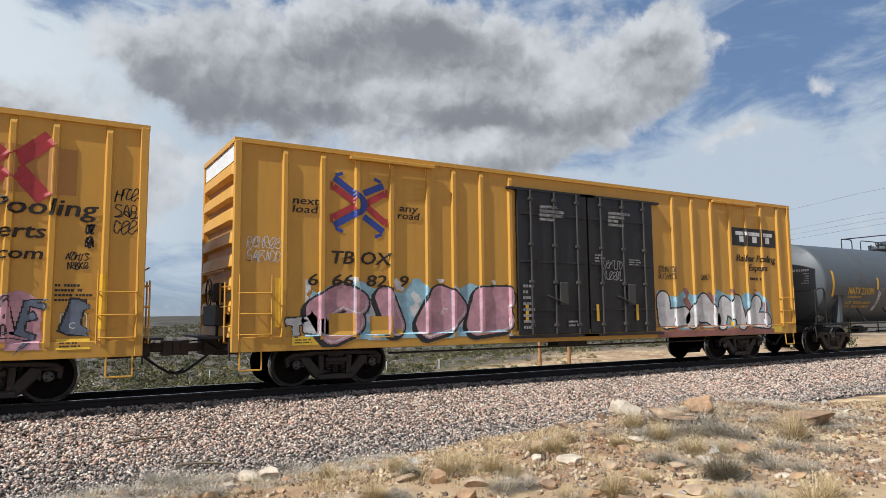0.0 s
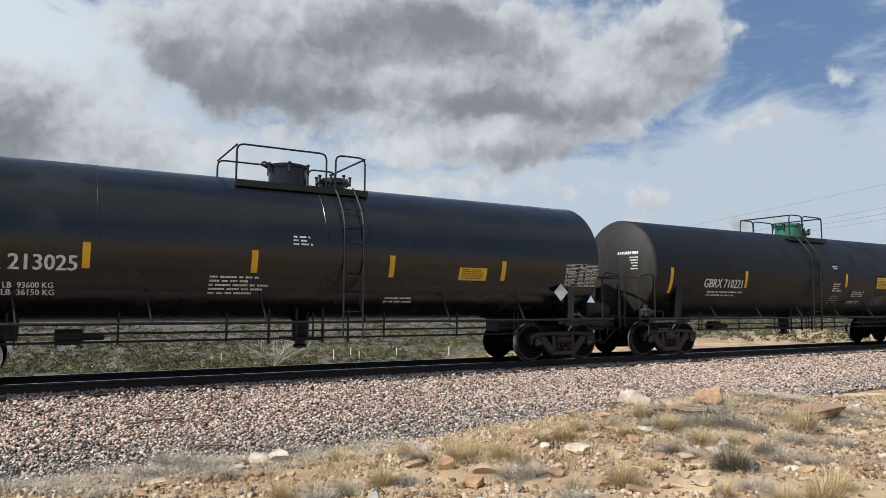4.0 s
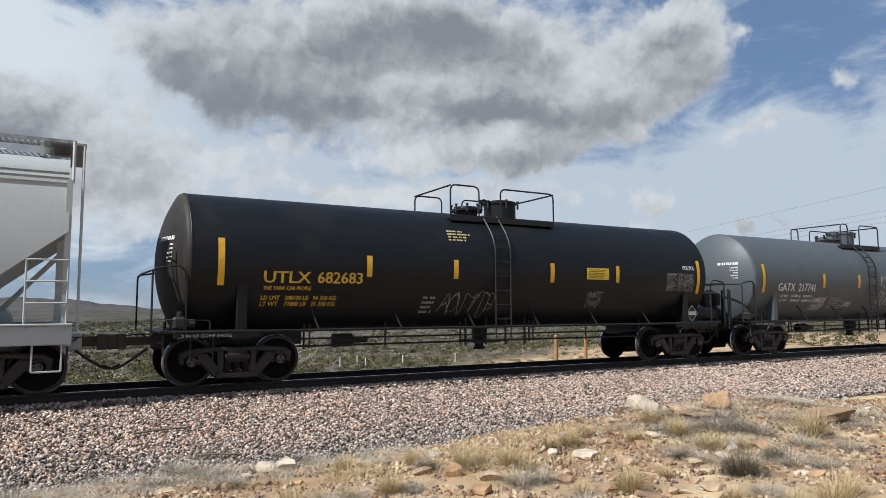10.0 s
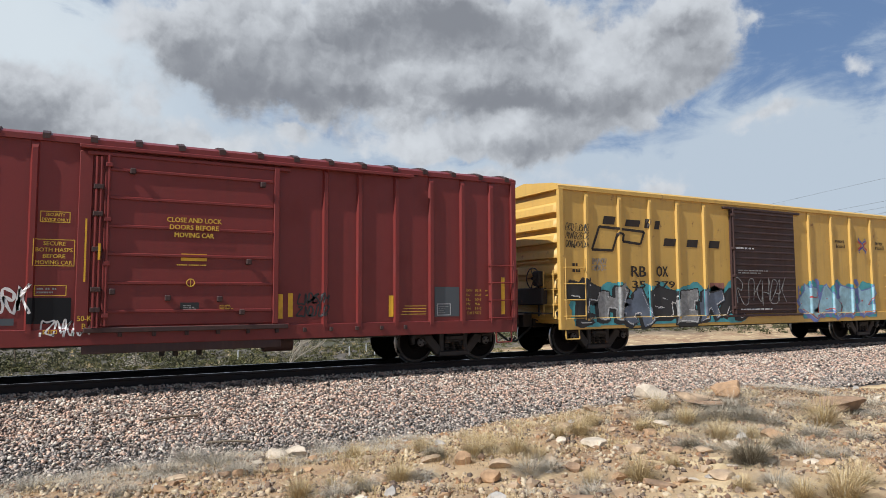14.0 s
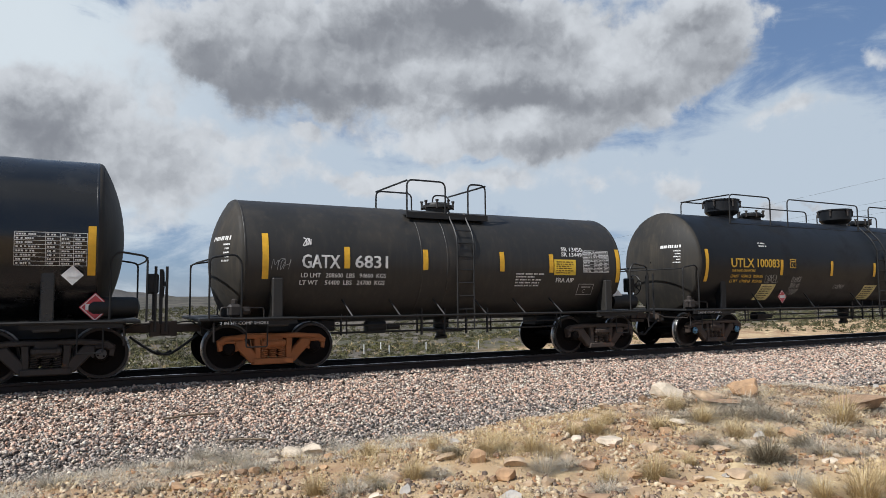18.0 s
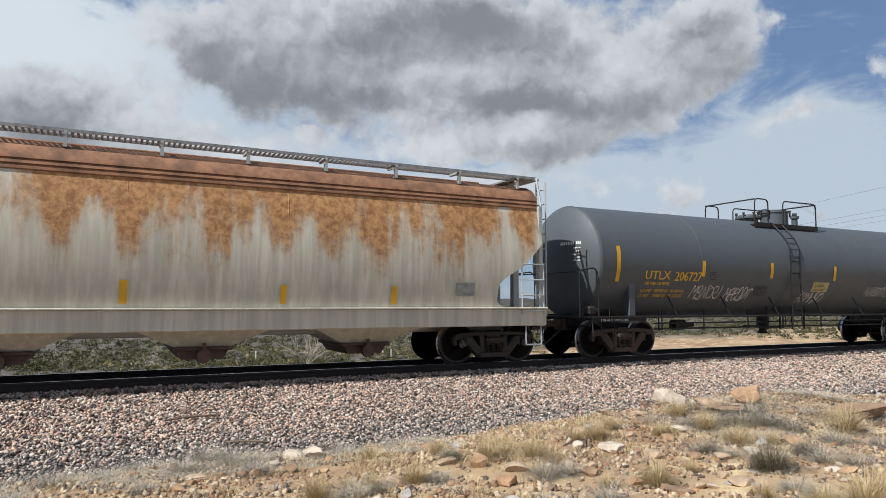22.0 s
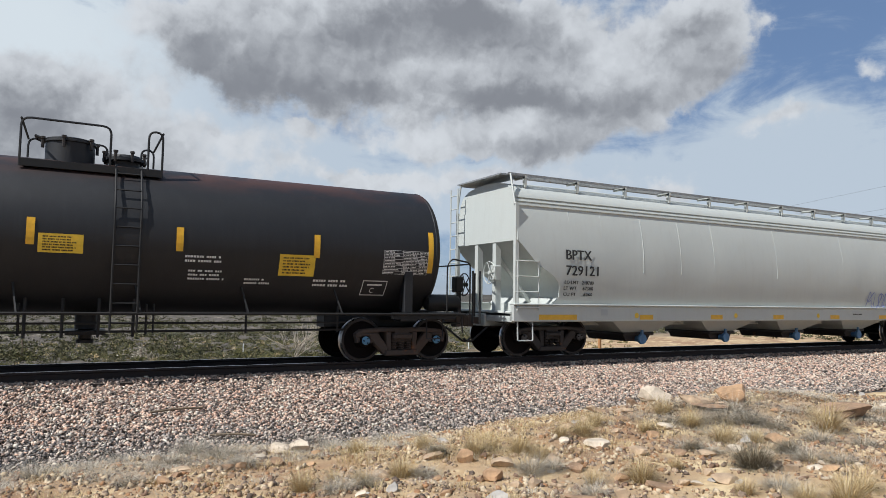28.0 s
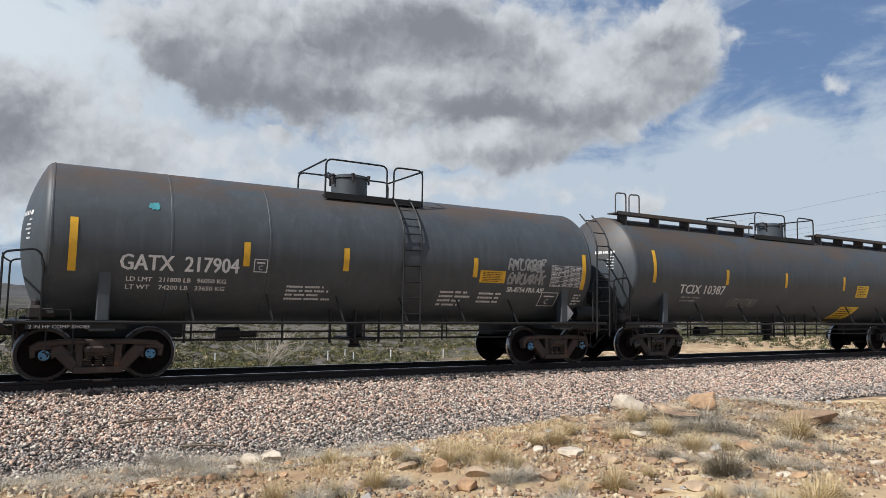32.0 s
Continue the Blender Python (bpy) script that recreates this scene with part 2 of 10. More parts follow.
BLACK = paint("black_paint", (0.005, 0.0062, 0.008), (0.013, 0.013, 0.0135), 0.4, 0.2, waves=0.2, spec=0.6)
BLACK_DULL = paint("dull_black_paint", (0.006, 0.0072, 0.009), (0.0145, 0.0145, 0.015), 0.45, 0.42, waves=0.2, spec=0.28)
CHARCOAL = paint("charcoal_paint", (0.019, 0.022, 0.024), (0.04, 0.036, 0.032), 0.45, 0.48, waves=0.25, spec=0.35)
SLATE = paint("slate_grey_paint", (0.075, 0.09, 0.1), (0.09, 0.086, 0.08), 0.5, 0.5, streak=0.5, waves=0.25)
SLATE_WORN = dark_top("worn_slate_paint", (0.058, 0.068, 0.075), (0.085, 0.056, 0.036))
SLATE_BROWN = dark_top("brown_topped_slate_paint", (0.055, 0.066, 0.076), (0.075, 0.055, 0.04), 2.6, 3.6)
BLACK_WORN = dark_top("worn_black_paint", (0.009, 0.01, 0.012), (0.06, 0.024, 0.016), 3.4, 4.0)
UMBER = paint("umber_paint", (0.056, 0.046, 0.038), (0.085, 0.067, 0.054), 0.5, 0.48, waves=0.2)
OLIVE = paint("dusty_black_paint", (0.016, 0.0155, 0.014), (0.06, 0.048, 0.036), 0.6, 0.5, streak=0.6)
# heads of black tanks: tan dust, lightened to carry the sun that strikes them
LIT_DUSTY_HEAD = paint("sunlit_dusty_black_paint", (0.02, 0.019, 0.017), (0.07, 0.058, 0.042), 0.8, 0.6, streak=0.5, spec=0.3)
LIGHT_GREY = paint("light_grey_paint", (0.41, 0.435, 0.43), (0.3, 0.29, 0.26), 0.25, 0.45, streak=0.7, waves=0.6)
WHITE_GREY = paint("off_white_paint", (0.48, 0.508, 0.48), (0.35, 0.34, 0.3), 0.25, 0.45, streak=0.7, waves=0.6)
RUST_HULL = rusted_hull("rust_streaked_hull")
RUST_ROOF = plain("rusted_roof", (0.26, 0.13, 0.07), 0.8, 0, 0.45, 3.0)
YELLOW = paint("yellow_paint", (0.6, 0.31, 0.045), (0.33, 0.19, 0.07), 0.45, 0.45, streak=0.6, waves=0.5)
YELLOW_PALE = paint("faded_yellow_paint", (0.62, 0.38, 0.09), (0.36, 0.22, 0.09), 0.5, 0.5, rust=0.15, streak=0.6, waves=0.5)
RED = paint("oxide_red_paint", (0.185, 0.022, 0.019), (0.1, 0.024, 0.02), 0.5, 0.45, streak=0.6, waves=0.5)
RED_DARK = paint("weathered_brown_door_paint", (0.045, 0.02, 0.018), (0.12, 0.06, 0.04), 0.5, 0.6, streak=0.6)
DOOR_BLACK = paint("black_door_paint", (0.011, 0.011, 0.012), (0.05, 0.045, 0.04), 0.4, 0.45, streak=0.6)
GEAR = paint("dark_fittings_paint", (0.011, 0.0115, 0.012), (0.03, 0.026, 0.022), 0.5, 0.5, spec=0.35)
DOOR_ROD = paint("worn_rod_paint", (0.045, 0.043, 0.04), (0.12, 0.1, 0.08), 0.5, 0.5)
IRON = paint("dirty_cast_iron", (0.024, 0.02, 0.018), (0.062, 0.046, 0.037), 0.6, 0.55, rust=0.05, spec=0.4)
IRON_BROWN = paint("rusty_cast_iron", (0.05, 0.036, 0.028), (0.095, 0.06, 0.042), 0.7, 0.75, rust=0.3)
IRON_ORANGE = paint("orange_rusted_iron", (0.32, 0.11, 0.035), (0.2, 0.08, 0.03), 0.6, 0.8)
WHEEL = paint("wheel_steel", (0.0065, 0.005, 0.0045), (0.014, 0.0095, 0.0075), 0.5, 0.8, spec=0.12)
# rim face slightly paler than the rest of the wheel
RIM = plain("paler_wheel_rim", (0.028, 0.022, 0.019), 0.55, 0.3, 0.4, 5.0)
TREAD = plain("polished_tread", (0.45, 0.44, 0.43), 0.3, 1.0, 0.2)
CAP_BLUE = plain("blue_bearing_cap", (0.09, 0.24, 0.38), 0.5)
CAP_GREY = plain("grey_bearing_cap", (0.07, 0.065, 0.06), 0.5)
BRIGHT = plain("white_enamel", (0.72, 0.72, 0.7), 0.55, 0, 0.12)
INK = plain("black_lettering", (0.022, 0.022, 0.022), 0.6, 0, 0.2)
BROWN_INK = plain("dark_brown_lettering", (0.022, 0.013, 0.008), 0.6)
LETTER = plain("white_lettering", (0.68, 0.68, 0.66), 0.6, 0, 0.18, 9.0)
LETTER_DIM = plain("faded_lettering", (0.3, 0.3, 0.29), 0.7, 0, 0.35, 9.0)
LETTER_YELLOW = plain("yellow_lettering", (0.68, 0.42, 0.05), 0.6, 0, 0.2, 9.0)
REFLECT = plain("yellow_reflective_tape", (0.72, 0.4, 0.025), 0.4, 0, 0.15, 5.0)
SIGN_YELLOW = plain("yellow_sign", (0.76, 0.5, 0.04), 0.45, 0, 0.12)
SIGN_CREAM = plain("weathered_cream_sign", (0.55, 0.48, 0.22), 0.6, 0, 0.3, 8.0)
SIGN_RED = plain("red_placard", (0.55, 0.06, 0.07), 0.5, 0, 0.2)
SPRAY_BLUE = plain("blue_spray_paint", (0.08, 0.13, 0.22), 0.6, 0, 0.3, 3.0)
SPRAY_SKY = plain("light_blue_spray_paint", (0.3, 0.5, 0.58), 0.6, 0, 0.3, 3.0)
SPRAY_PINK = plain("pink_spray_paint", (0.55, 0.29, 0.33), 0.6, 0, 0.3, 3.0)
SPRAY_WHITE = plain("white_spray_paint", (0.66, 0.64, 0.62), 0.6, 0, 0.25, 3.0)
SPRAY_GREY = plain("slate_spray_paint", (0.13, 0.16, 0.21), 0.6, 0, 0.3, 3.0)
SPRAY_RED = plain("red_spray_paint", (0.5, 0.05, 0.05), 0.6, 0, 0.3, 3.0)
SPRAY_TEAL = plain("teal_spray_paint", (0.07, 0.33, 0.36), 0.6, 0, 0.3, 3.0)
SPRAY_VIOLET = plain("violet_blue_spray_paint", (0.16, 0.2, 0.45), 0.6, 0, 0.3, 3.0)
SPRAY_RUST = plain("brick_spray_paint", (0.32, 0.13, 0.1), 0.6, 0, 0.3, 3.0)
GRATE = plain("galvanised_grating", (0.32, 0.33, 0.33), 0.5, 0.5, 0.3, 12.0)
GATE_RED = plain("red_outlet_gate", (0.3, 0.05, 0.045), 0.6, 0, 0.4)
GATE_BROWN = plain("dark_outlet_gate", (0.1, 0.06, 0.045), 0.7, 0, 0.4)
GATE_BLUE = plain("blue_outlet_cap", (0.08, 0.2, 0.36), 0.5)
GREEN = plain("green_dome_paint", (0.03, 0.14, 0.08), 0.45)
ROPE = plain("rubber_hose", (0.02, 0.02, 0.02), 0.7)


# ---- mesh tools ----
class Shape:
    """Collects vertices and faces of one mesh."""

    def __init__(self):
        self.v, self.f, self.mi = [], [], []

    def put(self, verts, faces, mi=0):
        o = len(self.v)
        self.v += [tuple(p) for p in verts]
        self.f += [tuple(o + i for i in q) for q in faces]
        self.mi += [mi] * len(faces)
        return self

    def box(self, x0, x1, y0, y1, z0, z1, mi=0, b=0.0):
        if b > 0:
            b = min(b, 0.45 * min(x1 - x0, y1 - y0, z1 - z0))
            lv = [(z0, b), (z0 + b, 0), (z1 - b, 0), (z1, b)]
            ring = []
            for z, i in lv:
                ring += [(x0 + b, y0 + i, z), (x1 - b, y0 + i, z), (x1 - i, y0 + b, z), (x1 - i, y1 - b, z),
                         (x1 - b, y1 - i, z), (x0 + b, y1 - i, z), (x0 + i, y1 - b, z), (x0 + i, y0 + b, z)]
            fs = [tuple(range(7, -1, -1)), tuple(range(24, 32))]
            for k in range(3):
                fs += [(8 * k + i, 8 * k + (i + 1) % 8, 8 * k + 8 + (i + 1) % 8, 8 * k + 8 + i) for i in range(8)]
            return self.put(ring, fs, mi)
        vs = [(x, y, z) for z in (z0, z1) for x, y in ((x0, y0), (x1, y0), (x1, y1), (x0, y1))]
        return self.put(vs, [(3, 2, 1, 0), (4, 5, 6, 7), (0, 1, 5, 4), (1, 2, 6, 5), (2, 3, 7, 6), (3, 0, 4, 7)], mi)

    def tube(self, pts, r, n=6, mi=0, cap=True):
        """A round bar along a line of points."""
        pts = [Vector(p) for p in pts]
        base = len(self.v)
        side = None
        for i, p in enumerate(pts):
            a = pts[max(i - 1, 0)]
            c = pts[min(i + 1, len(pts) - 1)]
            d = (c - a).normalized()
            if side is None:
                side = d.orthogonal().normalized()
            else:
                side = (side - d * side.dot(d)).normalized()
            up = d.cross(side)
            for k in range(n):
                t = 2 * math.pi * k / n
                self.v.append(tuple(p + (side * math.cos(t) + up * math.sin(t)) * r))
        for i in range(len(pts) - 1):
            for k in range(n):
                a, b = base + i * n + k, base + i * n + (k + 1) % n
                self.f.append((a, b, b + n, a + n))
                self.mi.append(mi)
        if cap:
            self.f.append(tuple(base + k for k in range(n - 1, -1, -1)))
            self.f.append(tuple(base + (len(pts) - 1) * n + k for k in range(n)))
            self.mi += [mi, mi]
        return self

    def lathe(self, prof, axis="z", at=(0, 0, 0), n=24, mi=0, close=True):
        """Spins (radius, height) pairs about an axis."""
        base = len(self.v)
        for r, h in prof:
            for k in range(n):
                t = 2 * math.pi * k / n
                a, b = r * math.cos(t), r * math.sin(t)
                p = {"z": (a, b, h), "x": (h, a, b), "y": (a, h, b)}[axis]
                self.v.append((p[0] + at[0], p[1] + at[1], p[2] + at[2]))
        flip = axis == "y"
        for i in range(len(prof) - 1):
            for k in range(n):
                a, b = base + i * n + k, base + i * n + (k + 1) % n
                q = (a, b, b + n, a + n)
                self.f.append(q[::-1] if flip else q)
                self.mi.append(mi)
        if close:
            lo = tuple(base + k for k in range(n - 1, -1, -1))
            hi = tuple(base + (len(prof) - 1) * n + k for k in range(n))
            self.f += [lo[::-1], hi[::-1]] if flip else [lo, hi]
            self.mi += [mi, mi]
        return self

    def slab(self, poly, y0, y1, mi=0):
        """A plate with an outline in x and z (anticlockwise seen from the viewer's side), between two depths."""
        n = len(poly)
        vs = [(x, y0, z) for x, z in poly] + [(x, y1, z) for x, z in poly]
        fs = [tuple(range(n)), tuple(range(2 * n - 1, n - 1, -1))]
        fs += [(i, n + i, n + (i + 1) % n, (i + 1) % n) for i in range(n)]
        return self.put(vs, fs, mi)

    def cast(self, poly, y0, y1, b, mi=0):
        """A slab whose edges on the viewer's side are chamfered."""
        n = len(poly)
        inner = []
        for i in range(n):
            (ax, az), (px, pz), (cx, cz) = poly[i - 1], poly[i], poly[(i + 1) % n]
            u, w = Vector((px - ax, pz - az)).normalized(), Vector((cx - px, cz - pz)).normalized()
            m = Vector((-u.y - w.y, u.x + w.x))
            m = m / max(0.6, m.length_squared / 2)
            inner.append((px + m.x * b, pz + m.y * b))
        vs = [(x, y0, z) for x, z in inner] + [(x, y0 + b, z) for x, z in poly] + [(x, y1, z) for x, z in poly]
        fs = [tuple(range(n)), tuple(range(3 * n - 1, 2 * n - 1, -1))]
        for k in (0, n):
            fs += [(k + i, k + n + i, k + n + (i + 1) % n, k + (i + 1) % n) for i in range(n)]
        return self.put(vs, fs, mi)

    def plate(self, poly, x0, x1, mi=0):
        """A plate with an outline in y and z, between two x."""
        n = len(poly)
        vs = [(x0, y, z) for y, z in poly] + [(x1, y, z) for y, z in poly]
        fs = [tuple(range(n - 1, -1, -1)), tuple(range(n, 2 * n))]
        fs += [(i, (i + 1) % n, n + (i + 1) % n, n + i) for i in range(n)]
        return self.put(vs, fs, mi)

    def sheet(self, rows, mi=0):
        """A grid of points."""
        n = len(rows[0])
        vs = [p for r in rows for p in r]
        fs = [(i * n + k, i * n + k + 1, (i + 1) * n + k + 1, (i + 1) * n + k) for i in range(len(rows) - 1) for k in range(n - 1)]
        return self.put(vs, fs, mi)

    def mesh(self, name, mats, smooth=35.0):
        me = bpy.data.meshes.new(name)
        me.from_pydata(self.v, [], self.f)
        for m in mats if isinstance(mats, (list, tuple)) else [mats]:
            me.materials.append(m)
        if any(self.mi):
            me.polygons.foreach_set("material_index", self.mi)
        if smooth:
            me.polygons.foreach_set("use_smooth", [True] * len(self.f))
            me.set_sharp_from_angle(angle=radians(smooth))
        me.update()
        return me


def arc(p, q, c, n=5):
    """Points that round the corner c between p and q."""
    p, q, c = Vector(p), Vector(q), Vector(c)
    return [tuple((1 - t) ** 2 * p + 2 * t * (1 - t) * c + t * t * q) for t in (k / n for k in range(n + 1))]


def bent(points, r=0.12):
    """A line with its inner corners rounded."""
    pts = [Vector(p) for p in points]
    out = [tuple(pts[0])]
    for a, c, b in zip(pts, pts[1:], pts[2:]):
        ra = min(r, 0.48 * (a - c).length)
        rb = min(r, 0.48 * (b - c).length)
        out += arc(c + (a - c).normalized() * ra, c + (b - c).normalized() * rb, c, 4)
    return out + [tuple(pts[-1])]


def part(name, shape, mats, parent, label="", smooth=35.0):
    """Links a shape, or a finished mesh, as one mesh object under a thing or a part."""
    me = shape if isinstance(shape, bpy.types.Mesh) else shape.mesh(name, mats, smooth)
    ob = new(name, me)
    ob.parent = parent
    if label:
        tagged(ob, label)
    return ob


def thing(name, label, category, m=None, group="", kind=""):
    ob = new(name)
    if m is not None:
        ob.matrix_basis = m
    return tagged(ob, label, category, group, kind)


def lone(name, shape, mats, label, category, m=None, group="", kind="", smooth=35.0):
    ob = new(name, shape if isinstance(shape, bpy.types.Mesh) else shape.mesh(name, mats, smooth))
    if m is not None:
        ob.matrix_basis = m
    return tagged(ob, label, category, group, kind)
# ---- ground, track bed and distance ----
def smooth01(a, b, x):
    t = np.clip((x - a) / (b - a), 0, 1)
    return t * t * (3 - 2 * t)


def wave(x, y, k, seed=0.0):
    return (np.sin(x * k + seed) * np.cos(y * k * 1.13 + 1.7 * seed) + 0.5 * np.sin(x * k * 2.3 + y * k * 1.9 + seed * 3.1)) / 1.5


def ground_height(x, y):
    """Height of the natural ground, in metres from the rail head."""
    x, y = np.asarray(x, float), np.asarray(y, float)
    near = -0.86 + (10.4 - y) * 0.085 + 0.05 * wave(x, y, 1.1) + 0.025 * wave(x, y, 3.3, 2.0)
    near = near + 0.5 * np.exp(-((x - 10.5) / 4.2) ** 2 - ((y - 8.4) / 1.6) ** 2) + 0.12 * np.exp(-((x - 5.5) / 1.6) ** 2 - ((y - 7.6) / 1.0) ** 2)
    near = np.where(y < 0, -0.0 + 0.03 * wave(x, y, 0.8), near)
    away = y - 20.0
    fall = -1.0 - 3.6 * smooth01(0, 32, away) - 2.8 * smooth01(30, 110, away) + 2.6 * smooth01(25, 90, x) * smooth01(0, 60, away)
    rise = 2.6 * smooth01(110, 260, away) + 8.5 * smooth01(300, 1200, away)
    left = 2.4 * np.exp(-((x - 5) / 45) ** 2 - ((away - 105) / 40) ** 2)
    far = fall + rise + left + 0.35 * wave(x, y, 0.07) * smooth01(8, 60, away) + 0.12 * wave(x, y, 0.4, 1.0) * smooth01(5, 20, away)
    return np.where(y > 20.0, far, np.where(y > 10.4, -0.9, near))


def ballast_height(y):
    d = np.abs(np.asarray(y, float) - TRACK_Y)
    return np.where(d < 1.0, -0.215, -0.215 - (np.maximum(d - 1.0, 0)) * 0.164)


def ground_material():
    m, g, v = material("desert_soil")
    a = g.noise(v, 0.35, 6, 0.6)
    b = g.noise(v, 3.0, 7, 0.7)
    c = g.noise(v, 24.0, 5, 0.7)
    col = g.mix(g.ramp(a, 0.38, 0.62), (0.3, 0.18, 0.1), (0.46, 0.33, 0.19))
    col = g.mix(g.ramp(b, 0.42, 0.7, 0, 0.6), col, (0.27, 0.2, 0.14))
    col = g.mix(g.ramp(g.noise(v, 0.9, 5, 0.6), 0.54, 0.64, 0, 0.85), col, (0.66, 0.52, 0.31))
    col = g.mix(g.ramp(c, 0.5, 0.8, 0, 0.6), col, (0.56, 0.44, 0.28))
    col = g.mix(g.ramp(g.noise(v, 70.0, 3, 0.7), 0.55, 0.75, 0, 0.5), col, (0.13, 0.09, 0.06))
    y = g.add("ShaderNodeSeparateXYZ", {0: v}).outputs[1]
    x = g.add("ShaderNodeSeparateXYZ", {0: v}).outputs[0]
    # grey-brown stony scrubland beyond the track, with pale bare patches; a pale dirt flat nearer on the +x side
    side = g.math("DIVIDE", x, g.math("MAXIMUM", y, 1.0))
    wander = g.math("MULTIPLY", g.math("SUBTRACT", g.noise(v, 0.04, 4, 0.6), 0.5), 40.0)
    flat = g.math("MULTIPLY", g.ramp(side, 0.5, 0.7), g.ramp(g.math("ADD", y, wander), 74, 60))
    back = g.math("MULTIPLY", g.ramp(y, 17, 20), g.math("SUBTRACT", 1.0, g.math("MULTIPLY", flat, 0.9)))
    big = g.noise(g.scaled(v, (1, 0.5, 1)), 0.09, 6, 0.65)
    bits = g.noise(g.scaled(v, (1, 0.4, 1)), 0.55, 5, 0.7)
    specks = g.noise(g.scaled(v, (1, 0.35, 1)), 1.1, 4, 0.75)
    stony = g.mix(g.ramp(b, 0.4, 0.62), (0.075, 0.064, 0.054), (0.14, 0.122, 0.102))
    stony = g.mix(g.ramp(big, 0.5, 0.62, 0, 0.8), stony, (0.07, 0.07, 0.04))
    stony = g.mix(g.ramp(bits, 0.56, 0.66, 0, 0.8), stony, (0.29, 0.245, 0.19))
    stony = g.mix(g.ramp(specks, 0.54, 0.6, 0, 0.85), stony, (0.028, 0.028, 0.02))
    plainland = g.mix(g.ramp(g.noise(v, 0.035, 7, 0.75), 0.42, 0.58), (0.032, 0.032, 0.026), (0.1, 0.088, 0.072))
    stony = g.mix(g.ramp(y, 220, 420), stony, plainland)
    col = g.mix(back, col, stony)
    finish(g, col, 0.95, 0.0, g.math("ADD", g.math("MULTIPLY", b, 0.6), g.math("MULTIPLY", c, 0.4)), 0.5, 0.06, 0.2)
    return m


SOIL = ground_material()
BALLAST = island("crushed_ballast", [(0.76, 0.5, 0.37), (0.6, 0.47, 0.385), (0.84, 0.6, 0.455), (0.22, 0.17, 0.145), (0.85, 0.74, 0.6), (0.72, 0.46, 0.34), (0.4, 0.29, 0.23),
                                     (0.13, 0.11, 0.095), (0.84, 0.62, 0.48), (0.54, 0.44, 0.37), (0.32, 0.245, 0.205), (0.86, 0.78, 0.65)], 0.85, 40.0, 0.3)
BALLAST_GREY = island("grey_ballast", [(0.34, 0.31, 0.28), (0.54, 0.47, 0.41), (0.16, 0.145, 0.132), (0.56, 0.46, 0.38), (0.13, 0.12, 0.11),
                                       (0.41, 0.35, 0.3), (0.66, 0.56, 0.47), (0.28, 0.23, 0.2)], 0.85, 40.0, 0.3)
RAIL_SIDE = plain("rail_side", (0.022, 0.014, 0.011), 0.8, 0.0, 0.4, 10.0)
RAIL_TOP = plain("rail_head", (0.5, 0.48, 0.46), 0.28, 1.0, 0.1)
TIE = plain("creosoted_timber", (0.06, 0.045, 0.035), 0.9, 0.0, 0.4, 8.0)
ROCK_MATS = [plain("pale_rock", (0.56, 0.47, 0.36), 0.9, 0, 0.3, 5.0), plain("tan_rock", (0.44, 0.32, 0.21), 0.9, 0, 0.35, 5.0),
             plain("brown_rock", (0.28, 0.18, 0.11), 0.9, 0, 0.4, 5.0), plain("grey_rock", (0.4, 0.37, 0.33), 0.9, 0, 0.35, 5.0), plain("orange_rock", (0.4, 0.25, 0.14), 0.9, 0, 0.4, 5.0)]


def build_ground():
    def axis(a, b, step, grow, far):
        out, s = list(np.arange(a, b, step)), step
        while out[-1] < far:
            s *= grow
            out.append(out[-1] + s)
        return out

    right = axis(0, 22, 0.35, 1.1, 4000)
    xs = np.array(sorted({-v for v in right if v > 0} | set(right)))
    yb = axis(20.3, 60, 1.0, 1.09, 4000)
    yn = list(np.arange(2.0, 10.6, 0.25))
    yb2 = [-v for v in axis(1.0, 6.0, 1.0, 1.2, 1500)][::-1]
    ys = np.array(yb2 + [0.0] + yn + [12.0, 19.0] + yb)
    gx, gy = np.meshgrid(xs, ys)
    gz = ground_height(gx, gy)
    pts = np.stack([gx, gy, gz], -1)
    sh = Shape()
    sh.sheet([[tuple(p) for p in row] for row in pts.tolist()])
    lone("ground", sh, SOIL, "dry tan desert soil with pale gravel patches", "ground", kind="structure", smooth=180)


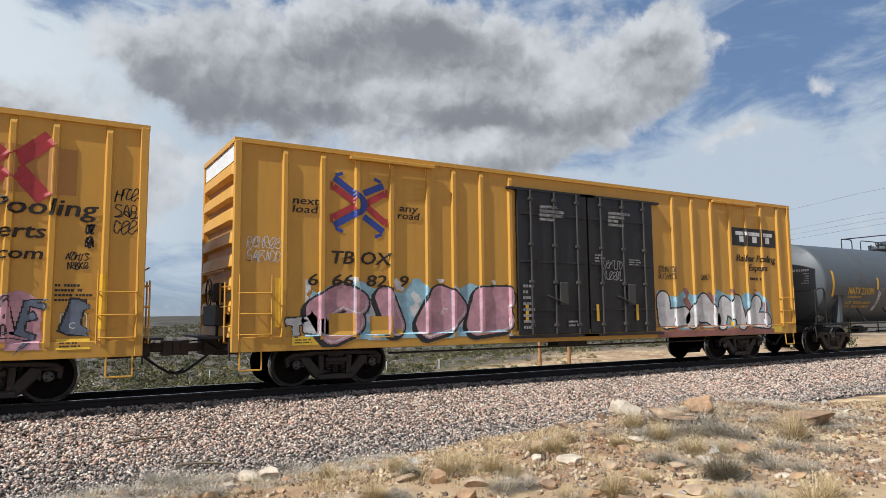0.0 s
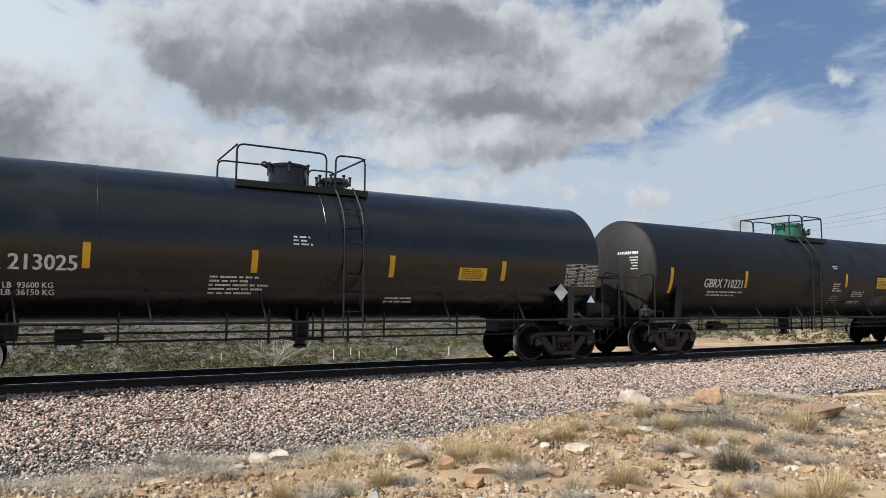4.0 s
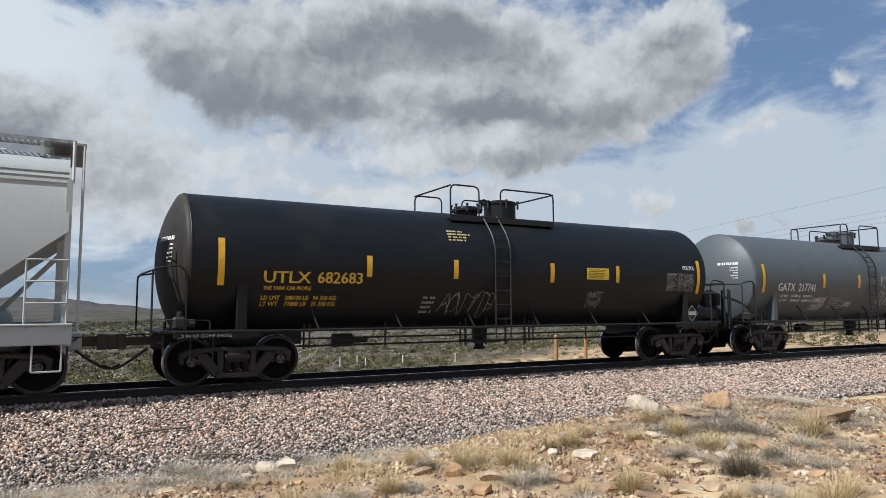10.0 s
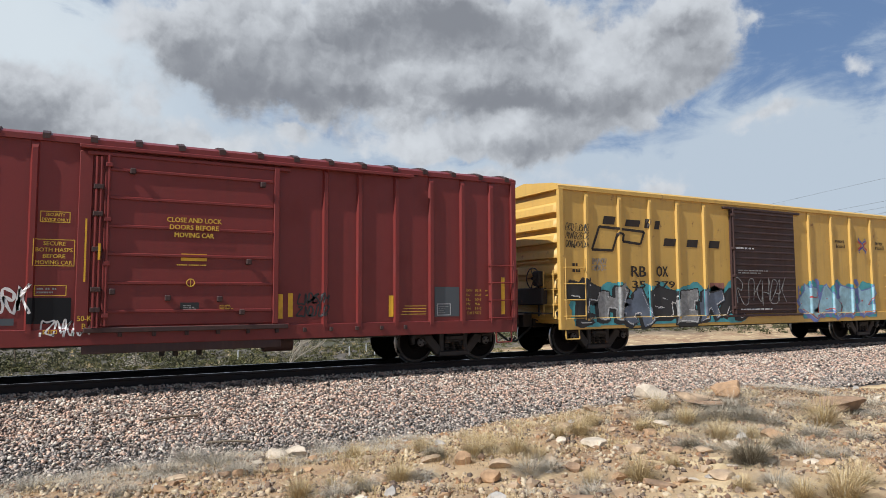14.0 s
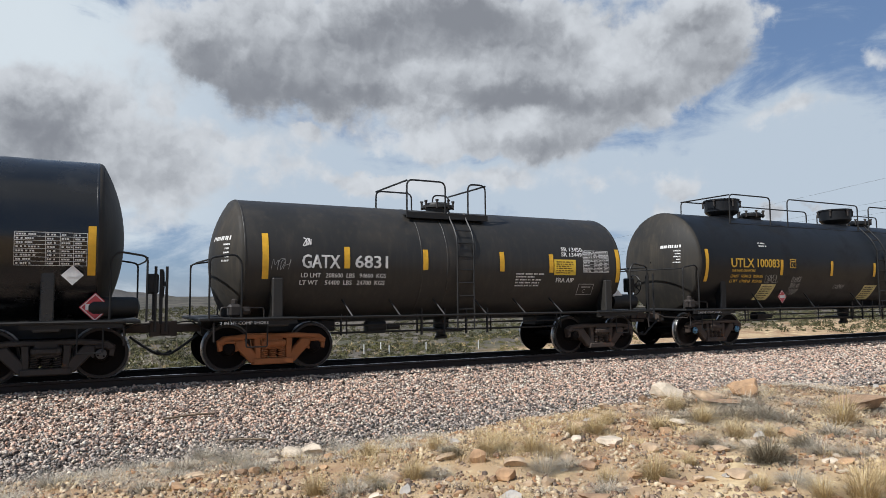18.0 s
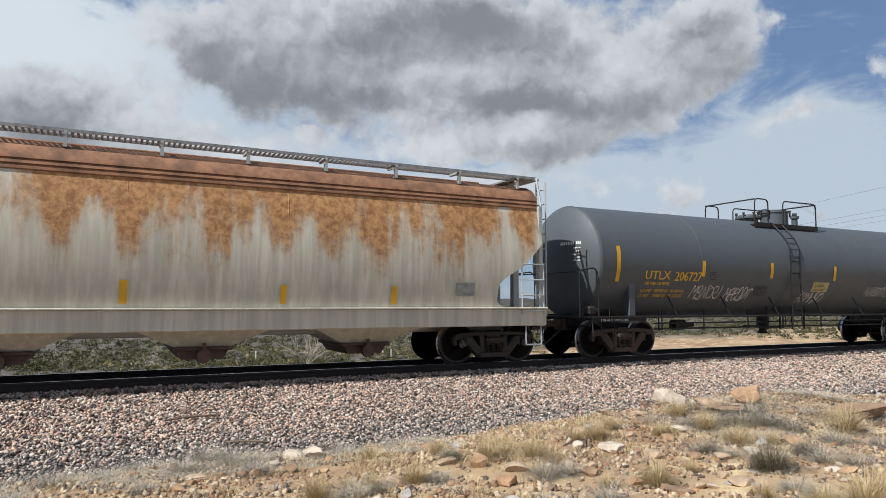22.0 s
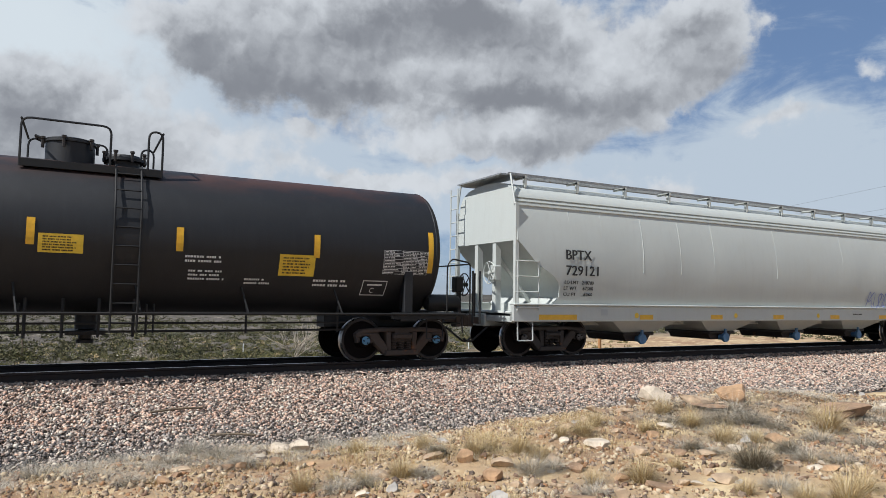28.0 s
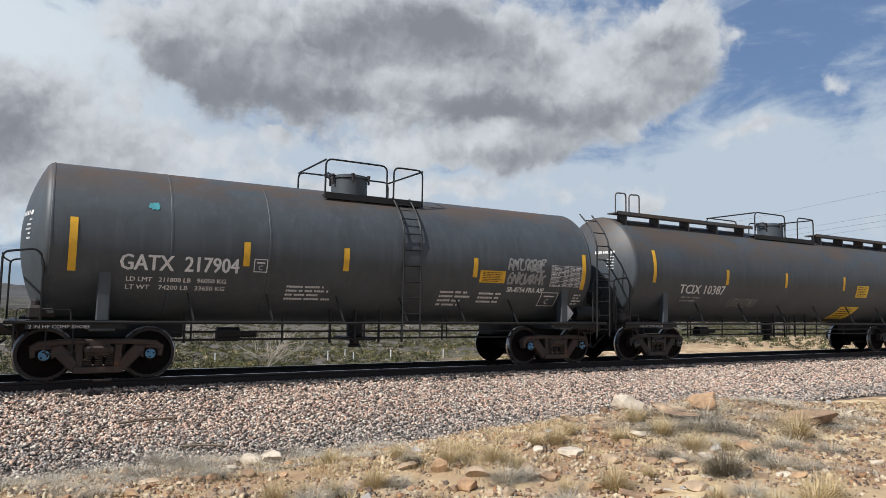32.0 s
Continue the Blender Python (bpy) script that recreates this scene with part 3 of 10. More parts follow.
def build_track_bed():
    xs = np.concatenate([np.arange(-300, -20, 14), np.arange(-20, 60, 1.5), np.arange(60, 900, 20)])
    offs = [-5.4, -5.0, -4.0, -3.0, -2.0, -1.0, -0.4, 0.4, 1.0, 2.0, 3.0, 4.0, 5.4]
    rows = [[(float(x), TRACK_Y + o, float(ballast_height(TRACK_Y + o)) - 0.05) for o in offs] for x in xs]
    # fines coloured dark to stand for the shade in gaps between stones
    bed = lone("track_bed", Shape().sheet(rows), plain("gap_shade_fines", (0.09, 0.075, 0.066), 0.95, 0, 0.5, 30.0),
               "crushed pinkish stone railway embankment", "track bed", kind="structure", smooth=180)
    prof = [(-0.075, -0.19), (0.075, -0.19), (0.075, -0.172), (0.02, -0.15), (0.012, -0.06), (0.036, -0.045), (0.037, -0.012),
            (0.028, 0.0), (-0.028, 0.0), (-0.037, -0.012), (-0.036, -0.045), (-0.012, -0.06), (-0.02, -0.15), (-0.075, -0.172)]
    for s in (-1, 1):
        sh = Shape()
        yc = TRACK_Y + s * 0.755
        n = len(prof)
        x0, x1 = -300.0, 900.0
        sh.put([(x, yc + y, z - 0.033) for x in (x0, x1) for y, z in prof], [(i, (i + 1) % n, n + (i + 1) % n, n + i) for i in range(n)])
        sh.mi[7] = 1
        lone("rail", sh, [RAIL_SIDE, RAIL_TOP], "rust-brown steel rail with a polished running head", "rail", group="rails of the track", kind="structure", smooth=40)
    tie = Shape().box(-0.115, 0.115, -1.295, 1.295, -0.37, -0.195, 0, 0.012).mesh("tie", TIE)
    first = None
    for k in range(170):
        ob = new("tie", tie)
        ob.matrix_basis = pose(-22 + k * 0.52, TRACK_Y + random.uniform(-0.02, 0.02), -0.035 + random.uniform(-0.004, 0.0), 0, 0, random.uniform(-0.6, 0.6))
        ob.parent = bed


def stones(xyz, size, seed, flat=0.75, tumble=0.5):
    """Angular stones at the given places: vertices and triangles as arrays."""
    rng = np.random.default_rng(seed)
    n = len(xyz)
    base = np.array([(-1, -1, -1), (1, -1, -1), (1, 1, -1), (-1, 1, -1), (-1, -1, 1), (1, -1, 1), (1, 1, 1), (-1, 1, 1)], float) * 0.6
    tri = np.array([(0, 2, 1), (0, 3, 2), (4, 5, 6), (4, 6, 7), (0, 1, 5), (0, 5, 4), (1, 2, 6), (1, 6, 5), (2, 3, 7), (2, 7, 6), (3, 0, 4), (3, 4, 7)])
    v = base[None] * rng.uniform(0.35, 1.3, (n, 8, 3))
    v *= np.array([1.0, 0.8, flat]) * rng.uniform(0.75, 1.25, (n, 1, 3))
    q = rng.normal(size=(n, 4))
    q[:, 1:3] *= tumble
    q /= np.linalg.norm(q, axis=1)[:, None]
    w, a, b, c = q.T
    rot = np.stack([1 - 2 * (b * b + c * c), 2 * (a * b - w * c), 2 * (a * c + w * b), 2 * (a * b + w * c), 1 - 2 * (a * a + c * c),
                    2 * (b * c - w * a), 2 * (a * c - w * b), 2 * (b * c + w * a), 1 - 2 * (a * a + b * b)], 1).reshape(n, 3, 3)
    v = np.einsum("nij,nkj->nki", rot, v) * np.asarray(size)[:, None, None] + np.asarray(xyz)[:, None, :]
    return v.reshape(-1, 3), (tri[None] + (np.arange(n) * 8)[:, None, None]).reshape(-1, 3)


def array_mesh(name, v, f, mat):
    me = bpy.data.meshes.new(name)
    k = f.shape[1]
    me.vertices.add(len(v))
    me.vertices.foreach_set("co", v.astype(np.float32).ravel())
    me.loops.add(f.size)
    me.loops.foreach_set("vertex_index", f.astype(np.int32).ravel())
    me.polygons.add(len(f))
    me.polygons.foreach_set("loop_start", np.arange(0, f.size, k, dtype=np.int32))
    me.materials.append(mat)
    me.update(calc_edges=True)
    return me


def build_ballast():
    rng = np.random.default_rng(5)

    def band(n, x0, x1, y0, y1, s0, s1, power=1.0):
        x = x0 + (x1 - x0) * rng.random(n) ** power
        y = rng.uniform(y0, y1, n)
        z = ballast_height(y) - 0.014 + rng.uniform(-0.034, 0.03, n)
        return np.stack([x, y, z], 1), s0 + (s1 - s0) * rng.random(n) ** 1.4

    sets = [band(80000, -4, 16, 10.1, 14.42, 0.02, 0.05), band(44000, 16, 45, 10.6, 14.42, 0.026, 0.058, 1.4), band(9000, 45, 130, 11, 14.42, 0.05, 0.09, 1.6),
            band(2500, -9, -4, 10.1, 14.42, 0.025, 0.05), band(3000, -6, 50, 16.3, 17.6, 0.03, 0.06), band(7000, -4, 40, 14.3, 14.53, 0.022, 0.05, 1.3)]
    p = np.concatenate([s[0] for s in sets])
    s = np.concatenate([s[1] for s in sets])
    drift = p[:, 1] + 0.35 * wave(p[:, 0], p[:, 1], 0.9, 2.0) + 0.2 * wave(p[:, 0], p[:, 1], 2.7, 5.0)
    grey = rng.random(len(p)) < 0.1 + 0.75 * (1 - smooth01(10.6, 12.2, drift))
    for name, pick, mat, lab in (("ballast", ~grey, BALLAST, "loose pinkish and grey crushed stone ballast"), ("dark_ballast", grey, BALLAST_GREY, "darker grey ballast stones at the foot of the slope")):
        v, f = stones(p[pick], s[pick] * 1.08, 11, 0.5, 0.3)
        lone(name, array_mesh(name, v, f, mat), None, lab, "ballast", kind="stuff")


build_ground()
build_track_bed()
build_ballast()
# ---- rocks, grass and scrub before the track ----
STRAW = island("straw_grass", [(0.62, 0.45, 0.2), (0.72, 0.55, 0.28), (0.46, 0.34, 0.17), (0.66, 0.52, 0.32), (0.38, 0.28, 0.15), (0.74, 0.62, 0.4)], 0.9, 30.0, 0.1)
SCRUB = island("grey_scrub", [(0.46, 0.41, 0.32), (0.58, 0.52, 0.42), (0.34, 0.29, 0.22), (0.5, 0.46, 0.38), (0.64, 0.57, 0.45), (0.27, 0.23, 0.18)], 0.9, 30.0, 0.1)
DARK_SCRUB = island("dark_scrub", [(0.24, 0.2, 0.14), (0.34, 0.29, 0.2), (0.16, 0.135, 0.095), (0.42, 0.36, 0.25)], 0.9, 30.0, 0.1)
LEAF = island("desert_leaf", [(0.07, 0.075, 0.03), (0.1, 0.1, 0.045), (0.13, 0.12, 0.06), (0.085, 0.085, 0.05), (0.16, 0.14, 0.07)], 0.9, 6.0, 0.1)
LEAF_GREEN = island("fresh_leaf", [(0.13, 0.13, 0.04), (0.1, 0.11, 0.035), (0.17, 0.15, 0.05), (0.2, 0.17, 0.06)], 0.9, 6.0, 0.1)
PEBBLE = island("loose_pebble", [(0.42, 0.3, 0.18), (0.56, 0.43, 0.28), (0.24, 0.15, 0.1), (0.64, 0.52, 0.36), (0.38, 0.21, 0.11), (0.46, 0.34, 0.23), (0.3, 0.22, 0.16), (0.15, 0.11, 0.085)], 0.9, 30.0, 0.3)
TWIG = plain("dead_wood", (0.16, 0.12, 0.08), 0.9, 0, 0.4, 9.0)
BARK_PALE = plain("pale_bare_branch", (0.42, 0.36, 0.28), 0.9, 0, 0.3, 9.0)


def rock_shape(seed, sx, sy, sz, detail=2):
    """An angular boulder: a ball cut by a few planes and roughened."""
    bm = bmesh.new()
    bmesh.ops.create_icosphere(bm, subdivisions=detail + 1, radius=1.0)
    rnd = random.Random(seed)
    cuts = [(Vector((rnd.gauss(0, 1), rnd.gauss(0, 1), rnd.gauss(0, 0.8))).normalized(), rnd.uniform(0.36, 0.74)) for _ in range(13)]
    sh = Vector((rnd.uniform(0, 50), rnd.uniform(0, 50), 0))
    for v in bm.verts:
        for n, d in cuts:
            k = v.co.dot(n) - d
            if k > 0:
                v.co -= n * k * 0.97
        v.co += v.co.normalized() * 0.07 * noise.noise(v.co * 2.6 + sh) + v.co.normalized() * 0.03 * noise.noise(v.co * 7 + sh)
    span = [max(abs(v.co[k]) for v in bm.verts) for k in range(3)]
    for v in bm.verts:
        v.co = Vector((v.co.x * sx / span[0], v.co.y * sy / span[1], v.co.z * sz / span[2]))
    me = bpy.data.meshes.new("rock")
    bm.to_mesh(me)
    bm.free()
    me.polygons.foreach_set("use_smooth", [True] * len(me.polygons))
    me.set_sharp_from_angle(angle=radians(20))
    return me


ROCK_WORDS = ["pale cream weathered limestone rock", "tan sandstone rock", "brown sandstone rock", "flat grey rock", "rust-orange sandstone rock"]


def put_rock(x, y, half_w, half_h, kind, seed, flat=1.0):
    me = rock_shape(seed, half_w * 1.05, half_w * 0.8, half_h * 1.2, 2 if half_w > 0.12 else 1)
    me.materials.append(ROCK_MATS[kind])
    ob = new("rock", me)
    ob.matrix_basis = pose(x, y, float(ground_height(x, y)) + half_h * 0.55, random.uniform(-8, 8), random.uniform(-8, 8), random.uniform(-18, 18) - 25)
    tagged(ob, ROCK_WORDS[kind] + " lying on dry gravelly soil", "rock", "rocks beside the track")


def build_rocks():
    k = 0
    for spots in (
            [(2.62, 9.72, 0.2, 0.075, 0), (2.9, 9.66, 0.2, 0.11, 0), (8.73, 8.58, 0.284, 0.155, 0), (9.08, 7.98, 0.357, 0.102, 1), (9.58, 7.67, 0.233, 0.166, 4), (8.35, 8.7, 0.12, 0.08, 2), (7.68, 8.73, 0.197, 0.049, 2), (7.9, 8.44, 0.205, 0.049, 1),
             (7.49, 8.01, 0.139, 0.046, 2), (11.12, 6.78, 0.495, 0.121, 2), (10.43, 6.77, 0.184, 0.053, 2), (9.88, 6.37, 0.149, 0.07, 1), (8.41, 6.07, 0.176, 0.071, 4), (7.13, 7.01, 0.106, 0.051, 4), (7.93, 6.55, 0.175, 0.052, 2), (7.62, 7.28, 0.134, 0.045, 0)],
            [(6.02, 6.91, 0.176, 0.055, 0), (5.99, 6.82, 0.078, 0.031, 2), (6.14, 6.63, 0.054, 0.039, 0), (5.63, 6.83, 0.095, 0.045, 1), (6.27, 6.42, 0.115, 0.061, 1), (6.68, 6.15, 0.097, 0.047, 2), (6.93, 5.93, 0.117, 0.047, 1), (7.25, 5.78, 0.099, 0.071, 0),
             (7.53, 5.54, 0.1, 0.056, 0), (5.97, 5.09, 0.054, 0.047, 1), (5.9, 4.82, 0.147, 0.052, 1), (5.69, 4.99, 0.082, 0.026, 0), (5.99, 4.72, 0.049, 0.033, 3), (6.81, 4.69, 0.106, 0.05, 1), (7.58, 4.87, 0.054, 0.031, 0), (7.17, 4.52, 0.109, 0.036, 4)],
            [(6.72, 4.27, 0.061, 0.027, 0), (7.79, 4.58, 0.069, 0.031, 0), (9.49, 5.68, 0.094, 0.038, 1), (6.26, 3.93, 0.057, 0.032, 0), (5.27, 5.01, 0.189, 0.038, 2), (4.56, 4.86, 0.072, 0.058, 1), (4.2, 5.03, 0.143, 0.046, 2), (4.4, 6.65, 0.137, 0.062, 1),
             (4.13, 7.03, 0.105, 0.091, 4), (4.02, 6.29, 0.11, 0.077, 4), (3.81, 6.42, 0.071, 0.052, 2), (3.9, 6.34, 0.058, 0.045, 2), (4.1, 5.94, 0.078, 0.044, 1), (4.29, 5.9, 0.079, 0.057, 1), (5.1, 6.84, 0.073, 0.037, 1), (5.0, 6.53, 0.092, 0.056, 1)],
            [(6.23, 7.81, 0.085, 0.051, 1), (3.87, 7.4, 0.129, 0.057, 1), (3.41, 8.25, 0.077, 0.046, 1), (2.67, 8.39, 0.114, 0.03, 4), (2.86, 6.33, 0.06, 0.054, 3), (3.56, 6.67, 0.065, 0.033, 4), (3.55, 5.47, 0.114, 0.057, 3), (1.2, 8.94, 0.155, 0.031, 1),
             (1.12, 8.62, 0.067, 0.037, 2), (0.9, 8.45, 0.044, 0.044, 3), (5.04, 6.12, 0.102, 0.061, 2), (9.0, 7.63, 0.299, 0.04, 2), (3.25, 5.91, 0.076, 0.035, 4), (2.94, 6.03, 0.064, 0.029, 1), (2.52, 6.3, 0.059, 0.03, 0), (1.98, 8.19, 0.065, 0.029, 2)]):
        for x, y, a, b, m in spots:
            put_rock(x, y, a, b, m, 100 + k)
            k += 1
    rnd = random.Random(77)
    n = 0
    while n < 225:
        x, y = rnd.uniform(0.5, 15), rnd.uniform(4.2, 10.2)
        if math.degrees(math.atan2(x, y)) > 68:
            continue
        a = rnd.choice((0.03, 0.035, 0.04, 0.045, 0.05, 0.06, 0.07, 0.09, 0.1))
        put_rock(x, y, a, a * rnd.uniform(0.25, 0.7), rnd.choice((0, 1, 1, 2, 2, 1, 4, 4, 3)), 300 + n)
        n += 1
    rng = np.random.default_rng(21)
    m = 42000
    x, y = rng.uniform(-2, 17, m), 3.6 + 6.9 * rng.random(m) ** 0.8
    patch = wave(x, y, 1.6, 4.0) + 0.6 * rng.random(m)
    keep = patch > -0.25
    x, y = x[keep], y[keep]
    p = np.stack([x, y, ground_height(x, y) + 0.004], 1)
    v, f = stones(p, 0.009 + 0.055 * rng.random(len(p)) ** 3.2, 23)
    lone("pebbles", array_mesh("pebbles", v, f, PEBBLE), None, "loose tan and cream pebbles on dry soil", "pebbles", kind="stuff")


def blades(places, seed, count, radius, height, width, droop=0.55):
    """Tufts of bent blades: one strip of two pieces each."""
    rng = np.random.default_rng(seed)
    v, f = [], []
    base = 0
    for (x, y, z, k) in places:
        n = int(count * rng.uniform(0.7, 1.2))
        a = rng.uniform(0, 2 * np.pi, n)
        r = radius * k * np.sqrt(rng.random(n)) * 0.45
        h = height * k * rng.uniform(0.45, 1.1, n)
        out = droop * h * rng.uniform(0.2, 1.3, n)
        b = a + rng.normal(0, 0.5, n)
        rx, ry = x + r * np.cos(a), y + r * np.sin(a)
        w = width * rng.uniform(0.6, 1.3, n)
        px, py = -np.sin(b) * w, np.cos(b) * w
        ox, oy = np.cos(b) * out, np.sin(b) * out
        zz = np.full(n, z - 0.015)
        q = np.stack([np.stack([rx - px, ry - py, zz], 1), np.stack([rx + px, ry + py, zz], 1),
                      np.stack([rx + ox * 0.35 - px * 0.8, ry + oy * 0.35 - py * 0.8, zz + h * 0.62], 1), np.stack([rx + ox * 0.35 + px * 0.8, ry + oy * 0.35 + py * 0.8, zz + h * 0.62], 1),
                      np.stack([rx + ox, ry + oy, zz + h], 1)], 1)
        v.append(q.reshape(-1, 3))
        i = base + np.arange(n)[:, None] * 5
        f.append(np.concatenate([i + np.array([[0, 1, 3]]), i + np.array([[0, 3, 2]]), i + np.array([[2, 3, 4]])]))
        base += n * 5
    return np.concatenate(v), np.concatenate(f)


def tuft_mesh(seed, count, length, width, upright, mat):
    """A round tuft: thin blades that spring from one crown and bow outwards."""
    rng = np.random.default_rng(seed)
    a = rng.uniform(0, 2 * np.pi, count)
    rise = np.radians(np.clip(rng.normal(upright, 20, count), 8, 88))
    ln = length * rng.uniform(0.45, 1.1, count) * (0.7 + 0.5 * np.sin(rise))
    r0 = 0.28 * length * np.sqrt(rng.random(count))
    b = a + rng.normal(0, 0.45, count)
    side = np.stack([-np.sin(b), np.cos(b), np.zeros(count)], 1) * (width * rng.uniform(0.6, 1.3, count))[:, None]
    out = np.stack([np.cos(b), np.sin(b), np.zeros(count)], 1)
    p = np.stack([r0 * np.cos(a), r0 * np.sin(a), np.full(count, -0.012)], 1)
    q, ang, rows = p, rise, []
    for k in range(4):
        w = (1.0, 0.9, 0.65, 0.08)[k]
        rows += [q - side * w, q + side * w]
        q = q + (out * np.cos(ang)[:, None] + np.array([0, 0, 1.0]) * np.sin(ang)[:, None]) * (ln / 3)[:, None]
        ang = ang - rng.uniform(-0.1, 0.7, count)
    v = np.stack(rows, 1).reshape(-1, 3)
    v[:, 2] = np.maximum(v[:, 2], -0.02)
    i = np.arange(count)[:, None] * 8
    f = np.concatenate([i + np.array([[2 * k, 2 * k + 1, 2 * k + 3, 2 * k + 2]]) for k in range(3)])
    return array_mesh("tuft", v, f, mat)


def build_grass():
    rnd = random.Random(9)

    def spots(n, x0, x1, y0, y1, k0, k1, test=None):
        out = []
        while len(out) < n:
            x, y = rnd.uniform(x0, x1), rnd.uniform(y0, y1)
            if math.degrees(math.atan2(x, y)) < 70 and (test is None or test(x, y)):
                out.append((x, y, float(ground_height(x, y)), rnd.uniform(k0, k1)))
        return out

    crest = lambda x, y: wave(np.array(x), np.array(y), 1.3, 1.0) + rnd.uniform(-0.5, 0.5) > 0.15
    v, f = blades(spots(170, -2, 16, 4.0, 10.5, 0.35, 0.85, crest) + spots(70, 3, 7.5, 6.6, 9.4, 0.5, 0.95), 31, 90, 0.5, 0.17, 0.0018, 1.3)
    lone("dry_grass", array_mesh("dry_grass", v, f, STRAW), None, "clumps of dry straw-coloured bunch grass", "grass", kind="stuff")
    mat_of = lambda x, y: wave(np.array(x), np.array(y), 1.1, 3.0) + rnd.uniform(-0.5, 0.5) > 0.1
    grey = spots(110, -2.5, 16, 4.2, 10.7, 0.35, 0.8, mat_of) + spots(190, 7.5, 12.5, 6.3, 8.3, 0.5, 1.0) + spots(260, -2, 5, 8.7, 10.7, 0.4, 0.9)
    v, f = blades(grey, 32, 170, 0.75, 0.12, 0.0014, 1.9)
    lone("grey_scrub", array_mesh("grey_scrub", v, f, SCRUB), None, "tangles of low grey dry scrub", "scrub", kind="stuff")
    v, f = blades(spots(1300, -2, 16, 3.8, 10.6, 0.3, 0.6), 33, 16, 0.5, 0.1, 0.0016, 1.6)
    lone("sparse_grass", array_mesh("sparse_grass", v, f, STRAW), None, "thin scattered dry grass stalks", "grass", kind="stuff")
    # tufts and bushes that stand out one by one: place and half width
    straw = [(3.42, 8.78, 0.2), (2.14, 7.0, 0.22), (4.09, 8.06, 0.19), (4.37, 7.23, 0.22), (4.84, 6.95, 0.24), (4.92, 6.64, 0.19), (6.24, 7.45, 0.25), (6.79, 7.85, 0.22), (5.33, 5.42, 0.26), (8.08, 7.22, 0.25), (8.22, 7.9, 0.24), (7.76, 6.37, 0.26), (9.85, 6.22, 0.37),
             (6.04, 3.66, 0.27), (5.62, 4.37, 0.15), (5.75, 3.84, 0.18), (3.26, 6.98, 0.23), (6.64, 3.86, 0.2), (4.87, 5.64, 0.16), (5.97, 5.54, 0.14), (7.2, 7.24, 0.17), (2.72, 6.88, 0.14), (2.57, 7.27, 0.13), (8.15, 6.18, 0.17), (5.83, 7.42, 0.18), (4.66, 7.29, 0.15)]
    ashen = [(1.14, 9.62, 0.29), (1.53, 10.36, 0.31), (1.81, 9.74, 0.34), (1.94, 8.93, 0.28), (2.41, 6.64, 0.25), (2.81, 6.87, 0.19), (3.5, 6.89, 0.2), (4.01, 7.59, 0.18), (4.59, 6.36, 0.27), (4.85, 6.29, 0.21), (8.41, 7.35, 0.28), (8.74, 7.15, 0.33), (9.07, 6.96, 0.34),
             (9.25, 6.67, 0.29), (9.1, 5.88, 0.32), (7.71, 5.13, 0.28), (7.79, 4.77, 0.23), (7.02, 6.37, 0.2), (7.09, 5.99, 0.22), (4.48, 5.2, 0.24), (6.1, 4.36, 0.23), (6.0, 4.06, 0.19), (9.41, 5.45, 0.28), (8.0, 7.47, 0.23), (-0.39, 9.77, 0.25), (0.31, 10.6, 0.23),
             (0.6, 8.45, 0.22), (2.72, 9.62, 0.21), (3.44, 9.99, 0.25), (3.4, 10.5, 0.24), (9.22, 7.33, 0.3)]
    dim = [(6.58, 5.0, 0.33), (7.89, 5.5, 0.2), (3.98, 7.47, 0.15), (2.69, 6.58, 0.12), (7.13, 6.29, 0.16)]
    for kind, places, mat, words, up, count, wide in (("grass_tuft", straw, STRAW, "dry straw-coloured grass tuft on stony soil", 54, 440, 0.0042), ("scrub_bush", ashen, SCRUB, "low grey wispy dry scrub on stony soil", 34, 460, 0.0036),
                                                      ("dark_bush", dim, DARK_SCRUB, "dark rounded dead scrub bush on gravelly soil", 50, 900, 0.004)):
        meshes = [tuft_mesh(500 + 7 * k + count, count * 2, 1.0, wide * 1.05, up, mat) for k in range(5)]
        for k, (x, y, half) in enumerate(places):
            ob = lone(kind, meshes[k % 5], None, words, "grass tuft" if kind == "grass_tuft" else "bush")
            tall = half * (1.15 if kind == "grass_tuft" else 0.95)
            ob.matrix_basis = Matrix.LocRotScale((x, y, float(ground_height(x, y)) - 0.01), Euler((0, 0, rnd.uniform(0, 6.28))), (half * 1.25, half * 1.25, tall * 1.15))
    for x, y, turn, ln in ((1.55, 12.25, 8, 0.85), (2.2, 10.9, -25, 0.7)):
        s = Shape().tube([(-ln / 2, 0, 0), (-ln * 0.1, 0.02, 0.015), (ln * 0.2, -0.01, 0.02), (ln / 2, 0.03, 0.0)], 0.02, 6)
        lone("stick", s, TWIG, "weathered dark stick on the ballast slope", "stick", pose(x, y, float(ballast_height(y)) + 0.05, 0, 0, turn))


# ---- scrubland and ridge beyond the track ----
def far_spot(az, dist):
    x, y = dist * math.sin(radians(az)), dist * math.cos(radians(az))
    return x, y, float(ground_height(x, y))


